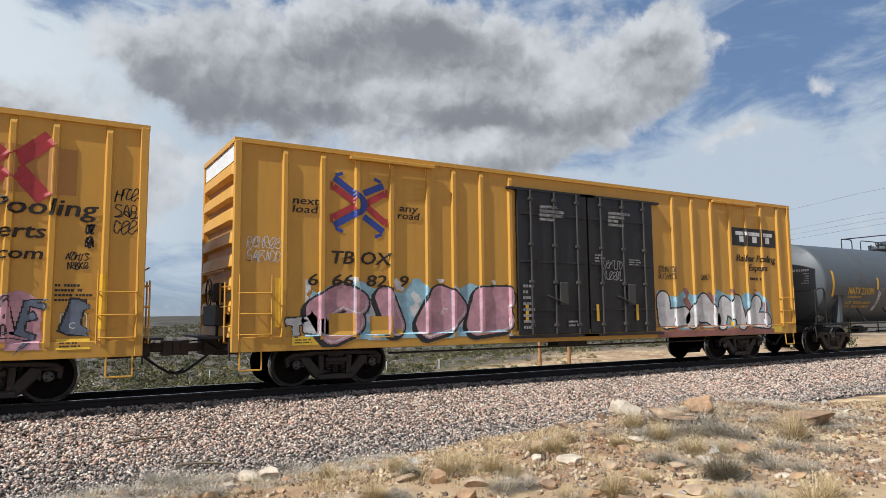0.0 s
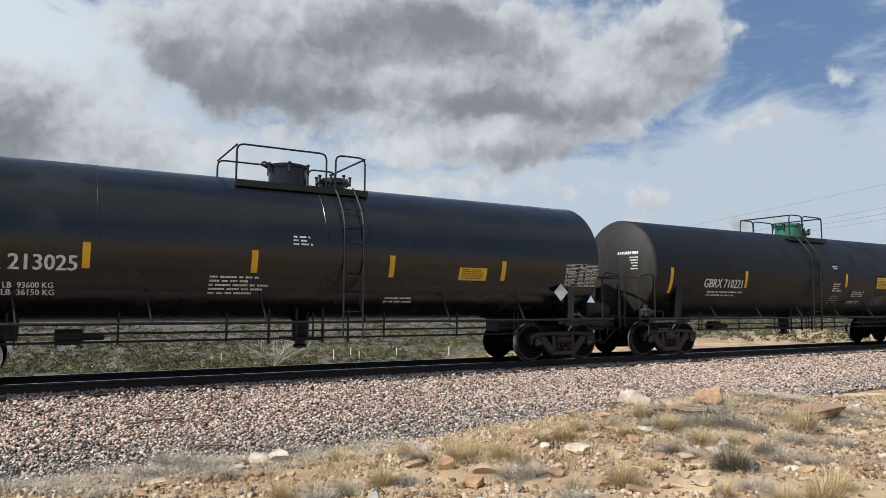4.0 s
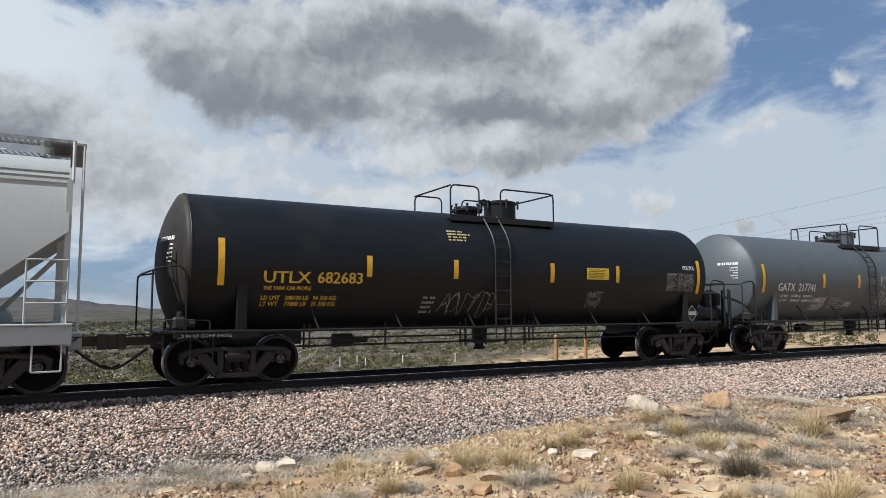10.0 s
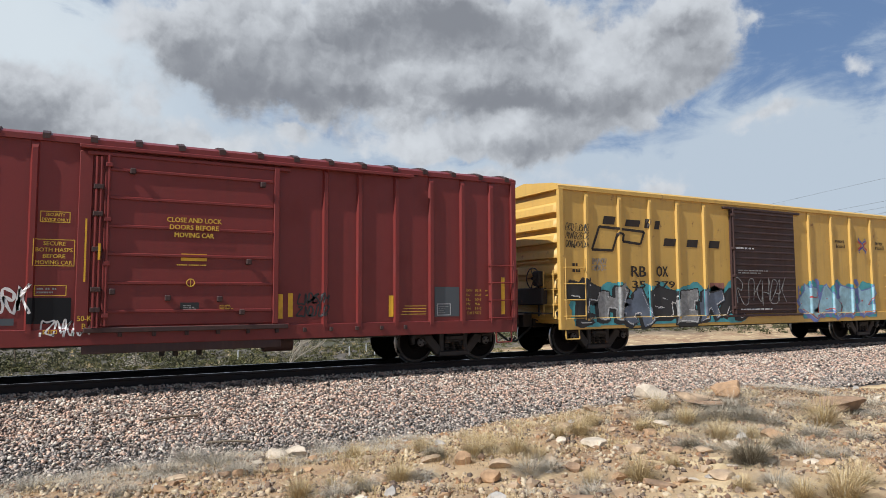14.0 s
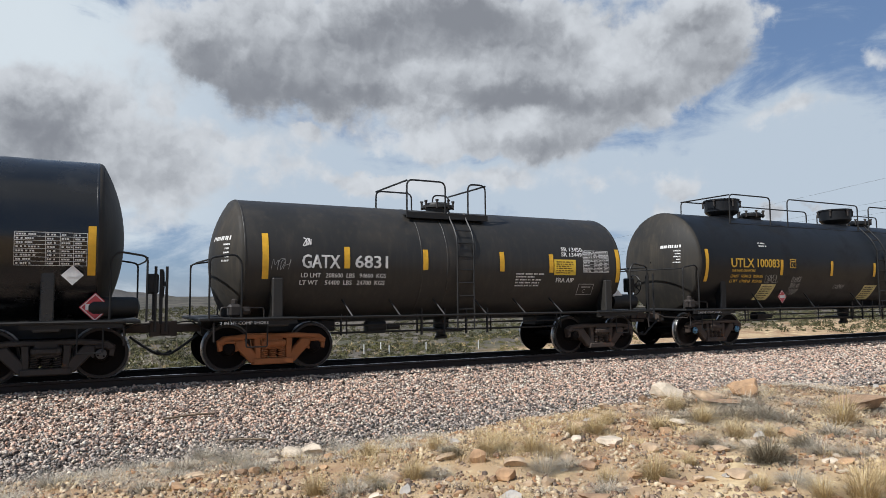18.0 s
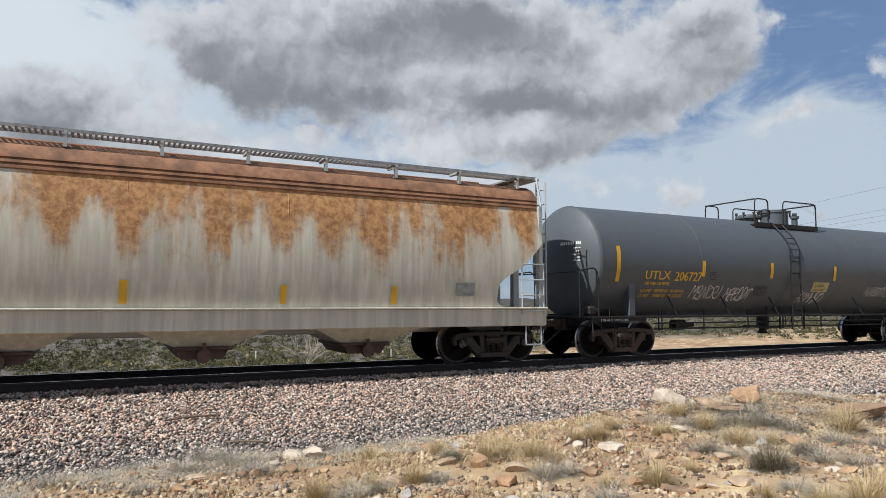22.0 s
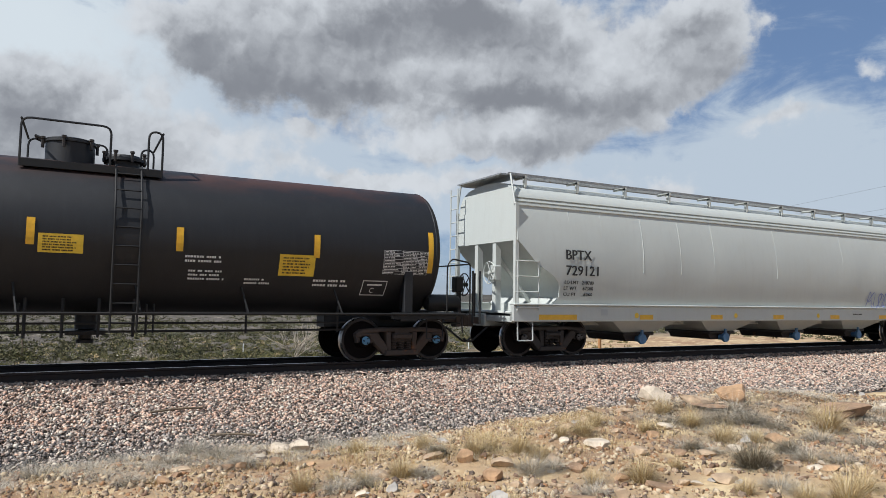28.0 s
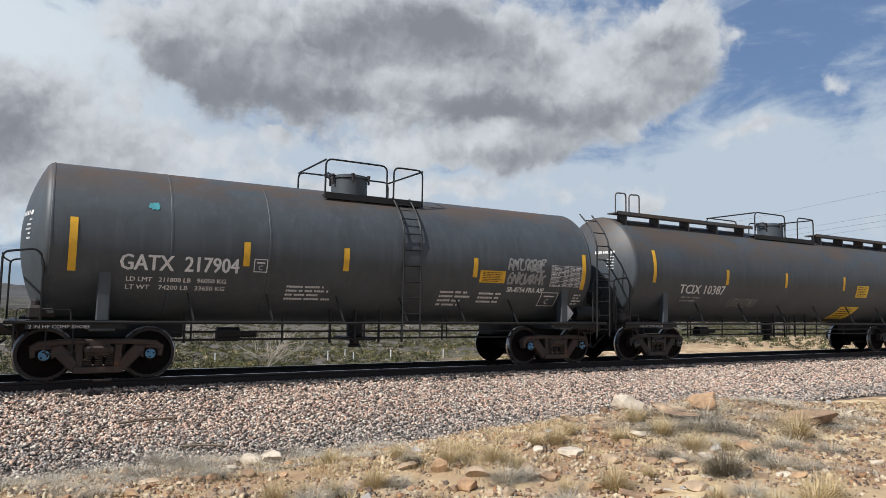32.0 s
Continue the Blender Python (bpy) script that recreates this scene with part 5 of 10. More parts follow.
    def scribble(self, x0, x1, z0, z1, mat, seed, loops=6, width=0.03, name="spray_tag", lines=None):
        """A hand-sprayed tag: joined letter strokes in a thin wandering line."""
        rnd = random.Random(seed)
        lines = lines or max(1, min(3 if z1 - z0 < 1.6 else 9, round((z1 - z0) / max(0.22, (x1 - x0) * 0.36))))
        lh = (z1 - z0) / lines
        per = max(3, min(9, round((x1 - x0) / (lh * 0.42))))
        w = (x1 - x0) / per
        for r in range(lines):
            base = z1 - (r + 1) * lh
            ctl = []
            lean = rnd.uniform(0.0, 0.4)
            for k in range(per):
                pts = STROKES[rnd.choice("SENTCRIMODAHBGKLZ")]
                ctl += [(x0 + w * (k - 0.1 + 1.15 * p + rnd.gauss(0, 0.06)) + lean * q * lh * 0.5, base + lh * (0.05 + 0.88 * q + rnd.gauss(0, 0.05))) for p, q in pts]
            run = []
            for i in range(len(ctl) - 1):
                a, b = ctl[max(0, i - 1)], ctl[i]
                c, d = ctl[i + 1], ctl[min(len(ctl) - 1, i + 2)]
                for u in (0.0, 0.25, 0.5, 0.75):
                    run.append(tuple(0.5 * (2 * b[m] + (c[m] - a[m]) * u + (2 * a[m] - 5 * b[m] + 4 * c[m] - d[m]) * u * u + (3 * b[m] - a[m] - 3 * c[m] + d[m]) * u ** 3) for m in (0, 1)))
            run.append(ctl[-1])
            rows = []
            for i, (px, pz) in enumerate(run):
                qx, qz = run[min(i + 1, len(run) - 1)]
                ox, oz = run[max(i - 1, 0)]
                dx, dz = qx - ox, qz - oz
                ln = math.hypot(dx, dz) or 1
                h = width * (0.5 + 0.14 * math.sin(1.7 * i))
                rows.append([self.at(px - dz / ln * h, pz + dx / ln * h, 0.009), self.at(px + dz / ln * h, pz - dx / ln * h, 0.009)])
            s = Shape().sheet(rows)
            out = part(name, s, mat, self.car, smooth=None)
        return out
# ---- tank cars ----
BOLT = Shape().lathe([(0.03, 0.0), (0.03, 0.17), (0.045, 0.18), (0.045, 0.22)], "z", n=6).mesh("bolt", IRON)


def tank_profile(half, r, head=0.5, knuckle=0.13):
    """Dished head: a shallow spherical crown that turns into the shell in a tight knuckle."""
    lo, hi = r, 40.0
    for _ in range(50):  # crown radius that gives the wanted depth
        crown = (lo + hi) / 2
        depth = crown - math.sqrt(max(0.0, (crown - knuckle) ** 2 - (r - knuckle) ** 2))
        lo, hi = (crown, hi) if depth > head else (lo, crown)
    turn = math.asin(min(1.0, (r - knuckle) / (crown - knuckle)))
    pts = [(max(0.02, crown * math.sin(turn * k / 9)), -half + crown * (1 - math.cos(turn * k / 9))) for k in range(10)]
    for k in range(1, 7):
        a = turn + (math.pi / 2 - turn) * k / 6
        pts.append((r - knuckle + knuckle * math.sin(a), -half + head - knuckle * math.cos(a)))
    return pts


def dome(kind, mat):
    """A manway with its lid and bolts, standing on z = 0."""
    s = Shape()
    if kind == "wide":
        s.lathe([(0.44, -0.3), (0.44, 0.36), (0.47, 0.37), (0.47, 0.4), (0.45, 0.41), (0.45, 0.44), (0.3, 0.48), (0.02, 0.49)], "z", n=32)
        s.tube([(-0.45, -0.14, 0.4), (-0.6, -0.14, 0.46), (-0.6, 0.14, 0.46), (-0.45, 0.14, 0.4)], 0.03, 6)
    elif kind == "bowl":
        s.lathe([(0.34, -0.25), (0.34, 0.06), (0.48, 0.14), (0.53, 0.2), (0.53, 0.54), (0.56, 0.55), (0.56, 0.59), (0.3, 0.61), (0.02, 0.61)], "z", n=28)
    elif kind == "low":
        s.lathe([(0.3, -0.25), (0.3, 0.1), (0.42, 0.11), (0.42, 0.17), (0.34, 0.18), (0.3, 0.24), (0.02, 0.27)], "z", n=20)
    elif kind == "valve":
        s.lathe([(0.1, -0.2), (0.1, 0.25), (0.15, 0.26), (0.15, 0.34), (0.08, 0.36), (0.08, 0.45), (0.02, 0.46)], "z", n=12)
    elif kind == "ball":
        s.lathe([(0.2, -0.2), (0.2, 0.3), (0.26, 0.31), (0.26, 0.4), (0.25, 0.52), (0.18, 0.62), (0.02, 0.66)], "z", n=18)
    return s


def rail_frame(s, x0, x1, y, z, h, r=0.022, mid=False):
    """A bent guard rail: up, along, and down again."""
    s.tube(bent([(x0, y, z), (x0, y, z + h), (x1, y, z + h), (x1, y, z)], 0.16), r, 6)
    if mid:
        s.tube([(x0, y, z + h * 0.5), (x1, y, z + h * 0.5)], r * 0.8, 6)


def ladder(parent, x, w, z0, z1, y_of, mat, name="ladder", rungs=None):
    s = Shape()
    n = rungs or max(2, int((z1 - z0) / 0.36))
    zs = [z0 + (z1 - z0) * k / 14 for k in range(15)]
    for dx in (-w / 2, w / 2):
        s.tube([(x + dx, y_of(z), z) for z in zs], 0.022, 5)
    for k in range(n):
        z = z0 + (z1 - z0) * (k + 0.5) / n
        s.tube([(x - w / 2, y_of(z), z), (x + w / 2, y_of(z), z)], 0.016, 5)
    return part(name, s, mat, parent)


def tank_car(label, near, tc, half, ztop, r, body, truck="black", top_x=0.35, top_half=1.25, ladder_x=0.9, domes=(("wide", 0.0, None),), trim=None,
             reflect=(), ref_mat=None, heads=0.5, seams=(), frames=((-1.2, -0.35), (0.3, 1.2)), rail_h=0.9, brake_left=False, sill_pipe=True, truck2=None, name="tank_car", post_rail=True, head_ink=None, tail=0.23):
    """One tank car. near: place of its leading truck at the start; half: from the middle to the tank's head."""
    trim = trim or GEAR
    mid = near + tc / 2
    car = thing(name, label, "tank car", pose(mid, TRACK_Y, 0), group="cars of the freight train")
    CARS.append((car, mid))
    zc = ztop - r
    prof = tank_profile(half, r, heads)
    back = half - tail
    part("tank_shell", Shape().lathe([prof[-1], (prof[-1][0], back - heads)], "x", (0, 0, zc), 72, close=False), body, car, smooth=40)
    # black tanks: heads lighter than the shell, sunlight put into the dusty colour
    dusty = LIT_DUSTY_HEAD if body in (BLACK, BLACK_DULL, CHARCOAL, OLIVE, BLACK_WORN) else body
    part("tank_head", Shape().lathe(prof, "x", (0, 0, zc), 72, close=False), dusty, car, smooth=40)
    part("tank_head", Shape().lathe([(rr, -xx - tail) for rr, xx in prof[::-1]], "x", (0, 0, zc), 72, close=False), dusty, car, smooth=40)
    for k, sx in enumerate(seams):
        s = Shape().lathe([(r + 0.001, sx - 0.022), (r + 0.006, sx - 0.016), (r + 0.006, sx + 0.016), (r + 0.001, sx + 0.022)], "x", (0, 0, zc), 72, close=False)
        part("jacket_band", s, body, car)

    def depth(x, z):
        k = min(1.0, max(-1.0, (z - zc) / r))
        d = r * math.sqrt(max(0.0, 1 - k * k))
        over = abs(x) - ((half if x < 0 else back) - heads)
        if over > 0:
            rim = float(np.interp(min(over, heads), [heads - half - xx for rr, xx in prof[::-1]], [rr for rr, xx in prof[::-1]]))
            d = math.sqrt(max(0.0, rim * rim - (z - zc) ** 2))
        return d

    side = Side(car, depth)
    side.zc, side.r = zc, r
    for s in (-1, 1):
        hx = (-half + heads) if s < 0 else back - heads
        part("head_seam", Shape().lathe([(r + 0.001, hx - 0.02), (r + 0.007, hx - 0.012), (r + 0.007, hx + 0.012), (r + 0.001, hx + 0.02)], "x", (0, 0, zc), 72, close=False), body, car)
    # stencilled data on the leading head
    rnd = random.Random(int(near * 7))
    ink = head_ink or LETTER
    for k in range(6):
        zz, hh = zc + 0.45 - 0.085 * k - (0.05 if k else 0), 0.042 if k == 0 else 0.017
        m = Shape()
        y = -1.02
        for _ in range(10 if k == 0 else rnd.randint(5, 9)):
            wd = hh * rnd.uniform(0.9, 1.3)
            quad = []
            for yy, z2 in ((y, zz - hh), (y + wd, zz - hh), (y + wd, zz + hh), (y, zz + hh)):
                dish = float(np.interp(math.hypot(yy, z2 - zc), [rr for rr, xx in prof], [xx for rr, xx in prof]))
                quad.append((dish - 0.008, yy, z2))
            m.put(quad, [(0, 3, 2, 1)])
            y += wd + hh * rnd.choice((0.35, 0.35, 0.9))
        part("head_marking", m, ink, car)
    add_truck(car, -tc / 2, truck)
    add_truck(car, tc / 2, truck2 or truck)
    face = tc / 2 + 2.08
    add_ends(car, face)
    zb = zc - r
    for s in (-1, 1):
        x = s * tc / 2
        sill = Shape().box(*sorted((x - s * 1.6, s * (face - 0.75))), -0.3, 0.3, 0.72, max(zb + 0.1, 1.1), 0, 0.02)
        part("stub_sill", sill, trim, car)
        for yy in (-1, 1):
            p = Shape()
            p.box(x - 0.11, x + 0.11, *sorted((yy * (depth(0, zc - r * 0.62) - 0.02), yy * 1.42)), 1.0, zc - r * 0.28, 0, 0.02)
            p.box(x - 0.22, x + 0.22, *sorted((yy * 0.3, yy * 1.46)), 0.9, 1.02, 0, 0.02)
            part("saddle", p, body, car)
        # end platform with its grab rails
        pl = Shape().box(*sorted((s * (half - 0.35), s * (face - 0.55))), -1.42, 1.42, 1.03, 1.09, 0, 0.015)
        pl.box(*sorted((x - s * 0.4, s * (half - 0.2))), -1.47, -1.38, 0.95, 1.1).box(*sorted((x - s * 0.4, s * (half - 0.2))), 1.38, 1.47, 0.95, 1.1)
        part("end_platform", pl, trim, car)
        gr = Shape()
        xa, xb = s * (half + 0.2), s * (half - 0.42)
        for yy in (-1.44, 1.44):
            gr.tube(bent([(xa, yy, 1.05), (xa, yy, 2.28), (xb + s * 0.12, yy, 2.36), (xb, yy, 2.2), (xb, yy, 1.05)], 0.1), 0.02, 6)
            gr.tube(bent([(xb - s * 0.1, yy - math.copysign(0.02, yy), 1.05), (xb - s * 0.1, yy, 0.5), (xb - s * 0.52, yy, 0.5), (xb - s * 0.52, yy, 1.05)], 0.04), 0.016, 5)
        gr.tube(bent([(xa, -1.44, 2.25), (xa + s * 0.05, 0, 2.25), (xa, 1.44, 2.25)], 0.1), 0.018, 6)
        part("grab_rail", gr, trim, car)
        if s > 0:
            for q in (0.36, 0.56):
                part("end_post", Shape().tube([(half + q, -1.3, 0.85), (half + q, -1.3, 2.1)], 0.028, 5), trim, car)
    sill_side = Side(car, lambda x, z: 1.475)
    sill_side.text("2 IN HF COMP SHOES", -tc / 2 - 1.15, 0.957, 0.06, LETTER, 0.95)
    # reservoir and control valve on the end platforms
    part("air_reservoir", Shape().lathe([(0.02, -0.46), (0.17, -0.42), (0.2, -0.34), (0.2, 0.34), (0.17, 0.42), (0.02, 0.46)], "x", (half - 0.35, -1.05, 1.32), 16), trim, car)
    cv = Shape().box(-half + 0.2, -half + 0.46, -1.3, -1.02, 1.1, 1.36, 0, 0.05).lathe([(0.09, -half + 0.46), (0.09, -half + 0.62), (0.05, -half + 0.66)], "x", (0, -1.16, 1.22), 10)
    cv.lathe([(0.07, 1.36), (0.07, 1.44), (0.03, 1.47)], "z", (-half + 0.33, -1.16, 0), 8).tube(bent([(-half + 0.05, -1.25, 1.1), (-half + 0.05, -1.25, 1.3), (-half + 0.9, -1.3, 1.28), (-half + 0.9, -1.3, 1.05)], 0.06), 0.014, 5)
    part("control_valve", cv, IRON, car)
    if brake_left:
        brake_wheel(car, -(half + 0.55), -0.55, 1.78, trim)
        part("brake_mast", Shape().box(-(half + 0.44), -(half + 0.36), -0.6, -0.5, 1.05, 1.75).box(-(half + 0.5), -(half + 0.44), -1.2, -1.12, 1.0, 2.05), trim, car)
    else:
        brake_wheel(car, half + 0.55, -0.55, 1.78, trim)
        part("brake_mast", Shape().box(half + 0.36, half + 0.44, -0.6, -0.5, 1.05, 1.75).box(half + 0.44, half + 0.5, -1.2, -1.12, 1.0, 2.05), trim, car)
    # pipe rail along the flank, brackets and under-gear
    if sill_pipe:
        s = Shape().tube([(-half + 0.2, -1.5, 1.06), (half - 0.2, -1.5, 1.06)], 0.03, 6)
        rnd = random.Random(int(near * 10))
        part("side_rail", s, trim, car)
        for k in range(6):
            x = -tc / 2 + 1.6 + (tc - 3.2) * k / 5
            zz = zc - r * 0.62
            part("rail_bracket", Shape().tube([(x - 0.1, -depth(0, zz), zz), (x, -1.5, 1.06)], 0.022, 5), trim, car)
    rnd = random.Random(int(near * 3))
    pipe = Shape().tube([(-tc / 2 + 1.3, -0.9, 0.86), (tc / 2 - 1.3, -0.9, 0.86)], 0.022, 6)
    pipe.tube([(-tc / 2 + 1.3, -0.9, 0.7), (tc / 2 - 1.3, -0.9, 0.7)], 0.024, 6)
    part("brake_pipe", pipe, trim, car)
    n = int(tc / 1.9)
    for k in range(n):
        x = -tc / 2 + 1.45 + (tc - 2.9) * k / (n - 1) + rnd.uniform(-0.12, 0.12)
        h = Shape().tube([(x, -0.9, 0.64), (x, -0.9, zb + 0.2)], 0.024, 5)
        if k % 3 == 0:
            h.tube([(x + 0.13, -0.9, 0.66), (x + 0.13, -0.9, zb + 0.2)], 0.02, 5)
        part("pipe_hanger", h, trim, car)
    cyl = Shape().lathe([(0.02, -0.42), (0.15, -0.4), (0.15, 0.05), (0.07, 0.09), (0.07, 0.42), (0.02, 0.44)], "x", (-tc / 2 + 2.6, -0.7, 0.8), 14)
    part("brake_cylinder", cyl, trim, car)
    part("bottom_outlet", Shape().lathe([(0.2, zb + 0.1), (0.2, 0.72), (0.12, 0.7), (0.12, 0.52), (0.16, 0.5), (0.16, 0.44), (0.02, 0.43)], "z", (0.1, 0, 0), 14).box(-0.25, 0.45, -0.5, 0.5, 0.62, 0.7), trim, car)
    for k in range(4):
        x = -0.9 + 0.6 * k
        part("heater_pipe", Shape().tube([(x, -0.95, zb + 0.3), (x, -0.95, 0.6)], 0.03, 6), trim, car)
    # top platform
    if top_half:
        pf = Shape()
        for s in (-1, 1):
            if top_half > 3:
                pf.box(top_x - top_half, top_x + top_half, *sorted((s * 0.86, s * 0.94)), ztop - 0.36, ztop - 0.3)
                continue
            pf.box(top_x - top_half, top_x + top_half, *sorted((s * 0.5, s * 0.96)), ztop - 0.24, ztop - 0.2)
            pf.box(top_x - top_half, top_x + top_half, *sorted((s * 0.94, s * 0.99)), ztop - 0.3, ztop - 0.16)
        part("top_platform", pf, trim, car)
        for a, b in frames:
            for s in (-1, 1):
                f = Shape()
                rail_frame(f, top_x + a, top_x + b, s * 0.97, ztop - 0.3, rail_h)
                part("guard_rail", f, trim, car)
        if post_rail and frames:
            for a in (top_x + frames[0][0], top_x + frames[-1][1]):
                part("end_guard", Shape().tube([(a, -0.97, ztop + rail_h - 0.32), (a, 0.97, ztop + rail_h - 0.32)], 0.022, 6), trim, car)
    for kind, dx, mat in domes:
        o = part({"wide": "manway", "bowl": "manway", "low": "valve_cover", "valve": "relief_valve", "ball": "fill_valve"}[kind], dome(kind, None), mat or body, car)
        o.location = (top_x + dx, 0, ztop - 0.02)
        if kind in ("low", "wide", "bowl"):
            for k in range(8 if kind == "low" else 6):
                a = k * 2 * math.pi / (8 if kind == "low" else 6) + 0.3
                q = part("bolt", BOLT, None, o)
                q.location = (0.4 * math.cos(a), 0.4 * math.sin(a), 0.08) if kind == "low" else ((0.57 if kind == "bowl" else 0.5) * math.cos(a), (0.57 if kind == "bowl" else 0.5) * math.sin(a), 0.33 if kind == "bowl" else 0.24)
    if ladder_x is not None:
        def face_y(z):
            d = math.sqrt(max(0.0, (r + 0.1) ** 2 - (z - zc) ** 2)) if z > zc + 0.55 else math.sqrt((r + 0.1) ** 2 - 0.55 ** 2) + 0.0
            return -max(d, 0.9)
        ladder(car, ladder_x, 0.45, 0.72, ztop - 0.12, face_y, trim, rungs=9)
    for x, z0, z1, w in reflect:
        side.panel("reflector", x - w / 2, x + w / 2, z0, z1, ref_mat or REFLECT, 0.012)
    return car, side


# ---- covered hoppers ----
def hopper_car(label, near, tc, body, half=9.75, ztop=4.3, bays=4, truck="black", gate=None, roof=None, walk_mat=None, ribbed=True, cut="round", seams=(), name="covered_hopper_car", trim=None, sill_top=1.33):
    mid = near + tc / 2
    car = thing(name, label, "hopper car", pose(mid, TRACK_Y, 0), group="cars of the freight train")
    CARS.append((car, mid))
    roof, trim, gate = roof or body, trim or body, gate or GATE_BROWN
    zs = [1.12, 1.33, 1.42, 1.5, 1.6, 1.75, 1.88, 2.0, 2.1, 2.2, 2.34, 2.5, 2.68, 2.9, 3.2, 3.45, 3.64, 3.78]

    def wide(z):
        t = (z - 1.12) / 2.66
        return 1.42 + 0.19 * math.sin(math.pi * min(1, max(0, t))) ** 0.85 - 0.03 * t

    def reach(z):
        """Half length of the hull at that height: the ends slope in towards the bottom."""
        top = half - 0.12
        if z > 3.0:
            return top
        if cut == "round":
            return top - float(np.interp(z, (1.12, 1.33, 1.42, 1.5, 1.75, 1.88, 2.0, 2.1, 2.2, 2.34, 2.9), (1.1, 1.12, 1.24, 1.3, 1.3, 1.24, 1.12, 0.98, 0.8, 0.55, 0.0)))
        if cut == "low":
            return top - float(np.interp(z, (1.12, 1.98, 2.5, 2.68), (1.3, 1.3, 0.5, 0.0)))
        return top - float(np.interp(z, (1.12, 1.9, 2.9), (1.3, 1.25, 0.0)))

    nx = 72
    hull = Shape()
    for s in (-1, 1):
        rows = []
        for z in zs:
            e = reach(z)
            row = []
            for k in range(nx + 1):
                x = -e + 2 * e * k / nx
                buckle = (0.009 * math.sin(2.2 * x + 0.7 * math.sin(1.3 * x)) + 0.013 * noise.noise(Vector((x * 1.1 + near, z * 0.45, s * 5.0)))) * math.sin(math.pi * min(1, max(0, (z - 1.3) / 2.4)))
                row.append((x, s * (wide(z) + buckle), z))
            rows.append(row if s < 0 else row[::-1])
        hull.sheet(rows)
    for s in (-1, 1):
        rows = [[(s * reach(z), -s * -wide(z) * k, z) for k in (-1, 0, 1)] for z in zs]
        hull.sheet(rows)
    hull.box(-reach(1.12), reach(1.12), -1.45, 1.45, 1.02, 1.121)
    part("hull", hull, body, car, smooth=30)
    # eave mouldings and curved roof
    lines = [(3.78, 0.0), (3.8, 0.035), (3.85, 0.035), (3.86, 0.0), (3.89, 0.0), (3.9, 0.04), (3.95, 0.04), (3.96, 0.005), (3.99, 0.005), (4.0, 0.05), (4.05, 0.06), (4.23, 0.05), (4.3, 0.0)] if ribbed else [(3.78, 0.0), (3.9, 0.0), (3.92, 0.06), (4.12, 0.06), (4.14, 0.03), (4.3, 0.0)]
    w0 = wide(3.78)
    prof = [(-(w0 - 0.26 * max(0, (z - 3.78) / 0.52) ** 1.5 + o), z) for z, o in lines]
    y1 = -prof[-1][0]
    prof += [(-y1 * 0.8, 4.4), (-y1 * 0.4, 4.47), (0, 4.49)]
    prof = prof + [(-y, z) for y, z in prof[-2::-1]]
    e = half - 0.16
    part("roof", Shape().sheet([[(-e, y, z) for y, z in prof], [(e, y, z) for y, z in prof]]).plate(prof, -e - 0.02, -e).plate(prof, e, e + 0.02), roof, car, smooth=25)
    for x in seams:
        s = Shape()
        s.sheet([[(x - 0.014, -wide(z) + 0.004, z), (x - 0.004, -wide(z) - 0.005, z), (x + 0.004, -wide(z) - 0.005, z), (x + 0.014, -wide(z) + 0.004, z)] for z in zs[9:]])
        part("weld_seam", s, body, car)
    # side sills
    for s in (-1, 1):
        p = Shape().box(-half, half, *sorted((s * 1.42, s * 1.56)), 0.88, sill_top - 0.03, 0, 0.02)
        p.box(-half, half, *sorted((s * 1.4, s * 1.62)), sill_top - 0.04, sill_top, 0, 0.012)
        part("side_sill", p, body, car)
    part("center_sill", Shape().box(-tc / 2 - 1.6, tc / 2 + 1.6, -0.3, 0.3, 0.72, 1.05, 0, 0.02), trim, car)
    add_truck(car, -tc / 2, truck)
    add_truck(car, tc / 2, truck)
    add_ends(car, tc / 2 + 1.95)
    # hopper bays with their outlet gates
    span = tc - 3.0
    for k in range(bays):
        xc = -span / 2 + span * (k + 0.5) / bays
        hw = span / bays / 2 * 0.92
        s = Shape()
        s.put([(xc - hw, -1.36, 1.04), (xc + hw, -1.36, 1.04), (xc + hw, 1.36, 1.04), (xc - hw, 1.36, 1.04),
               (xc - 0.52, -0.8, 0.52), (xc + 0.52, -0.8, 0.52), (xc + 0.52, 0.8, 0.52), (xc - 0.52, 0.8, 0.52)],
              [(0, 1, 5, 4), (1, 2, 6, 5), (2, 3, 7, 6), (3, 0, 4, 7), (4, 5, 6, 7)])
        hop = part("hopper_bay", s, body, car)
        f = Shape().box(xc - 0.58, xc + 0.58, -0.9, 0.9, 0.46, 0.54, 0, 0.02)
        f.slab([(xc - 0.4, 0.29), (xc + 0.4, 0.29), (xc + 0.52, 0.47), (xc - 0.52, 0.47)], -0.8, 0.8)
        part("gate_frame", f, IRON if gate is GATE_BLUE else gate, hop)
        g = Shape().tube([(xc, -0.98, 0.36), (xc, 0.9, 0.36)], 0.085, 10)
        g.lathe([(0.02, -1.06), (0.14, -1.05), (0.15, -0.98), (0.13, -0.95)], "y", (xc, 0, 0.36), 14).box(xc - 0.03, xc + 0.03, -1.04, -0.98, 0.36, 0.62)
        part("outlet_gate", g, gate, hop)
    # roof walkways on brackets
    wm = walk_mat or GRATE
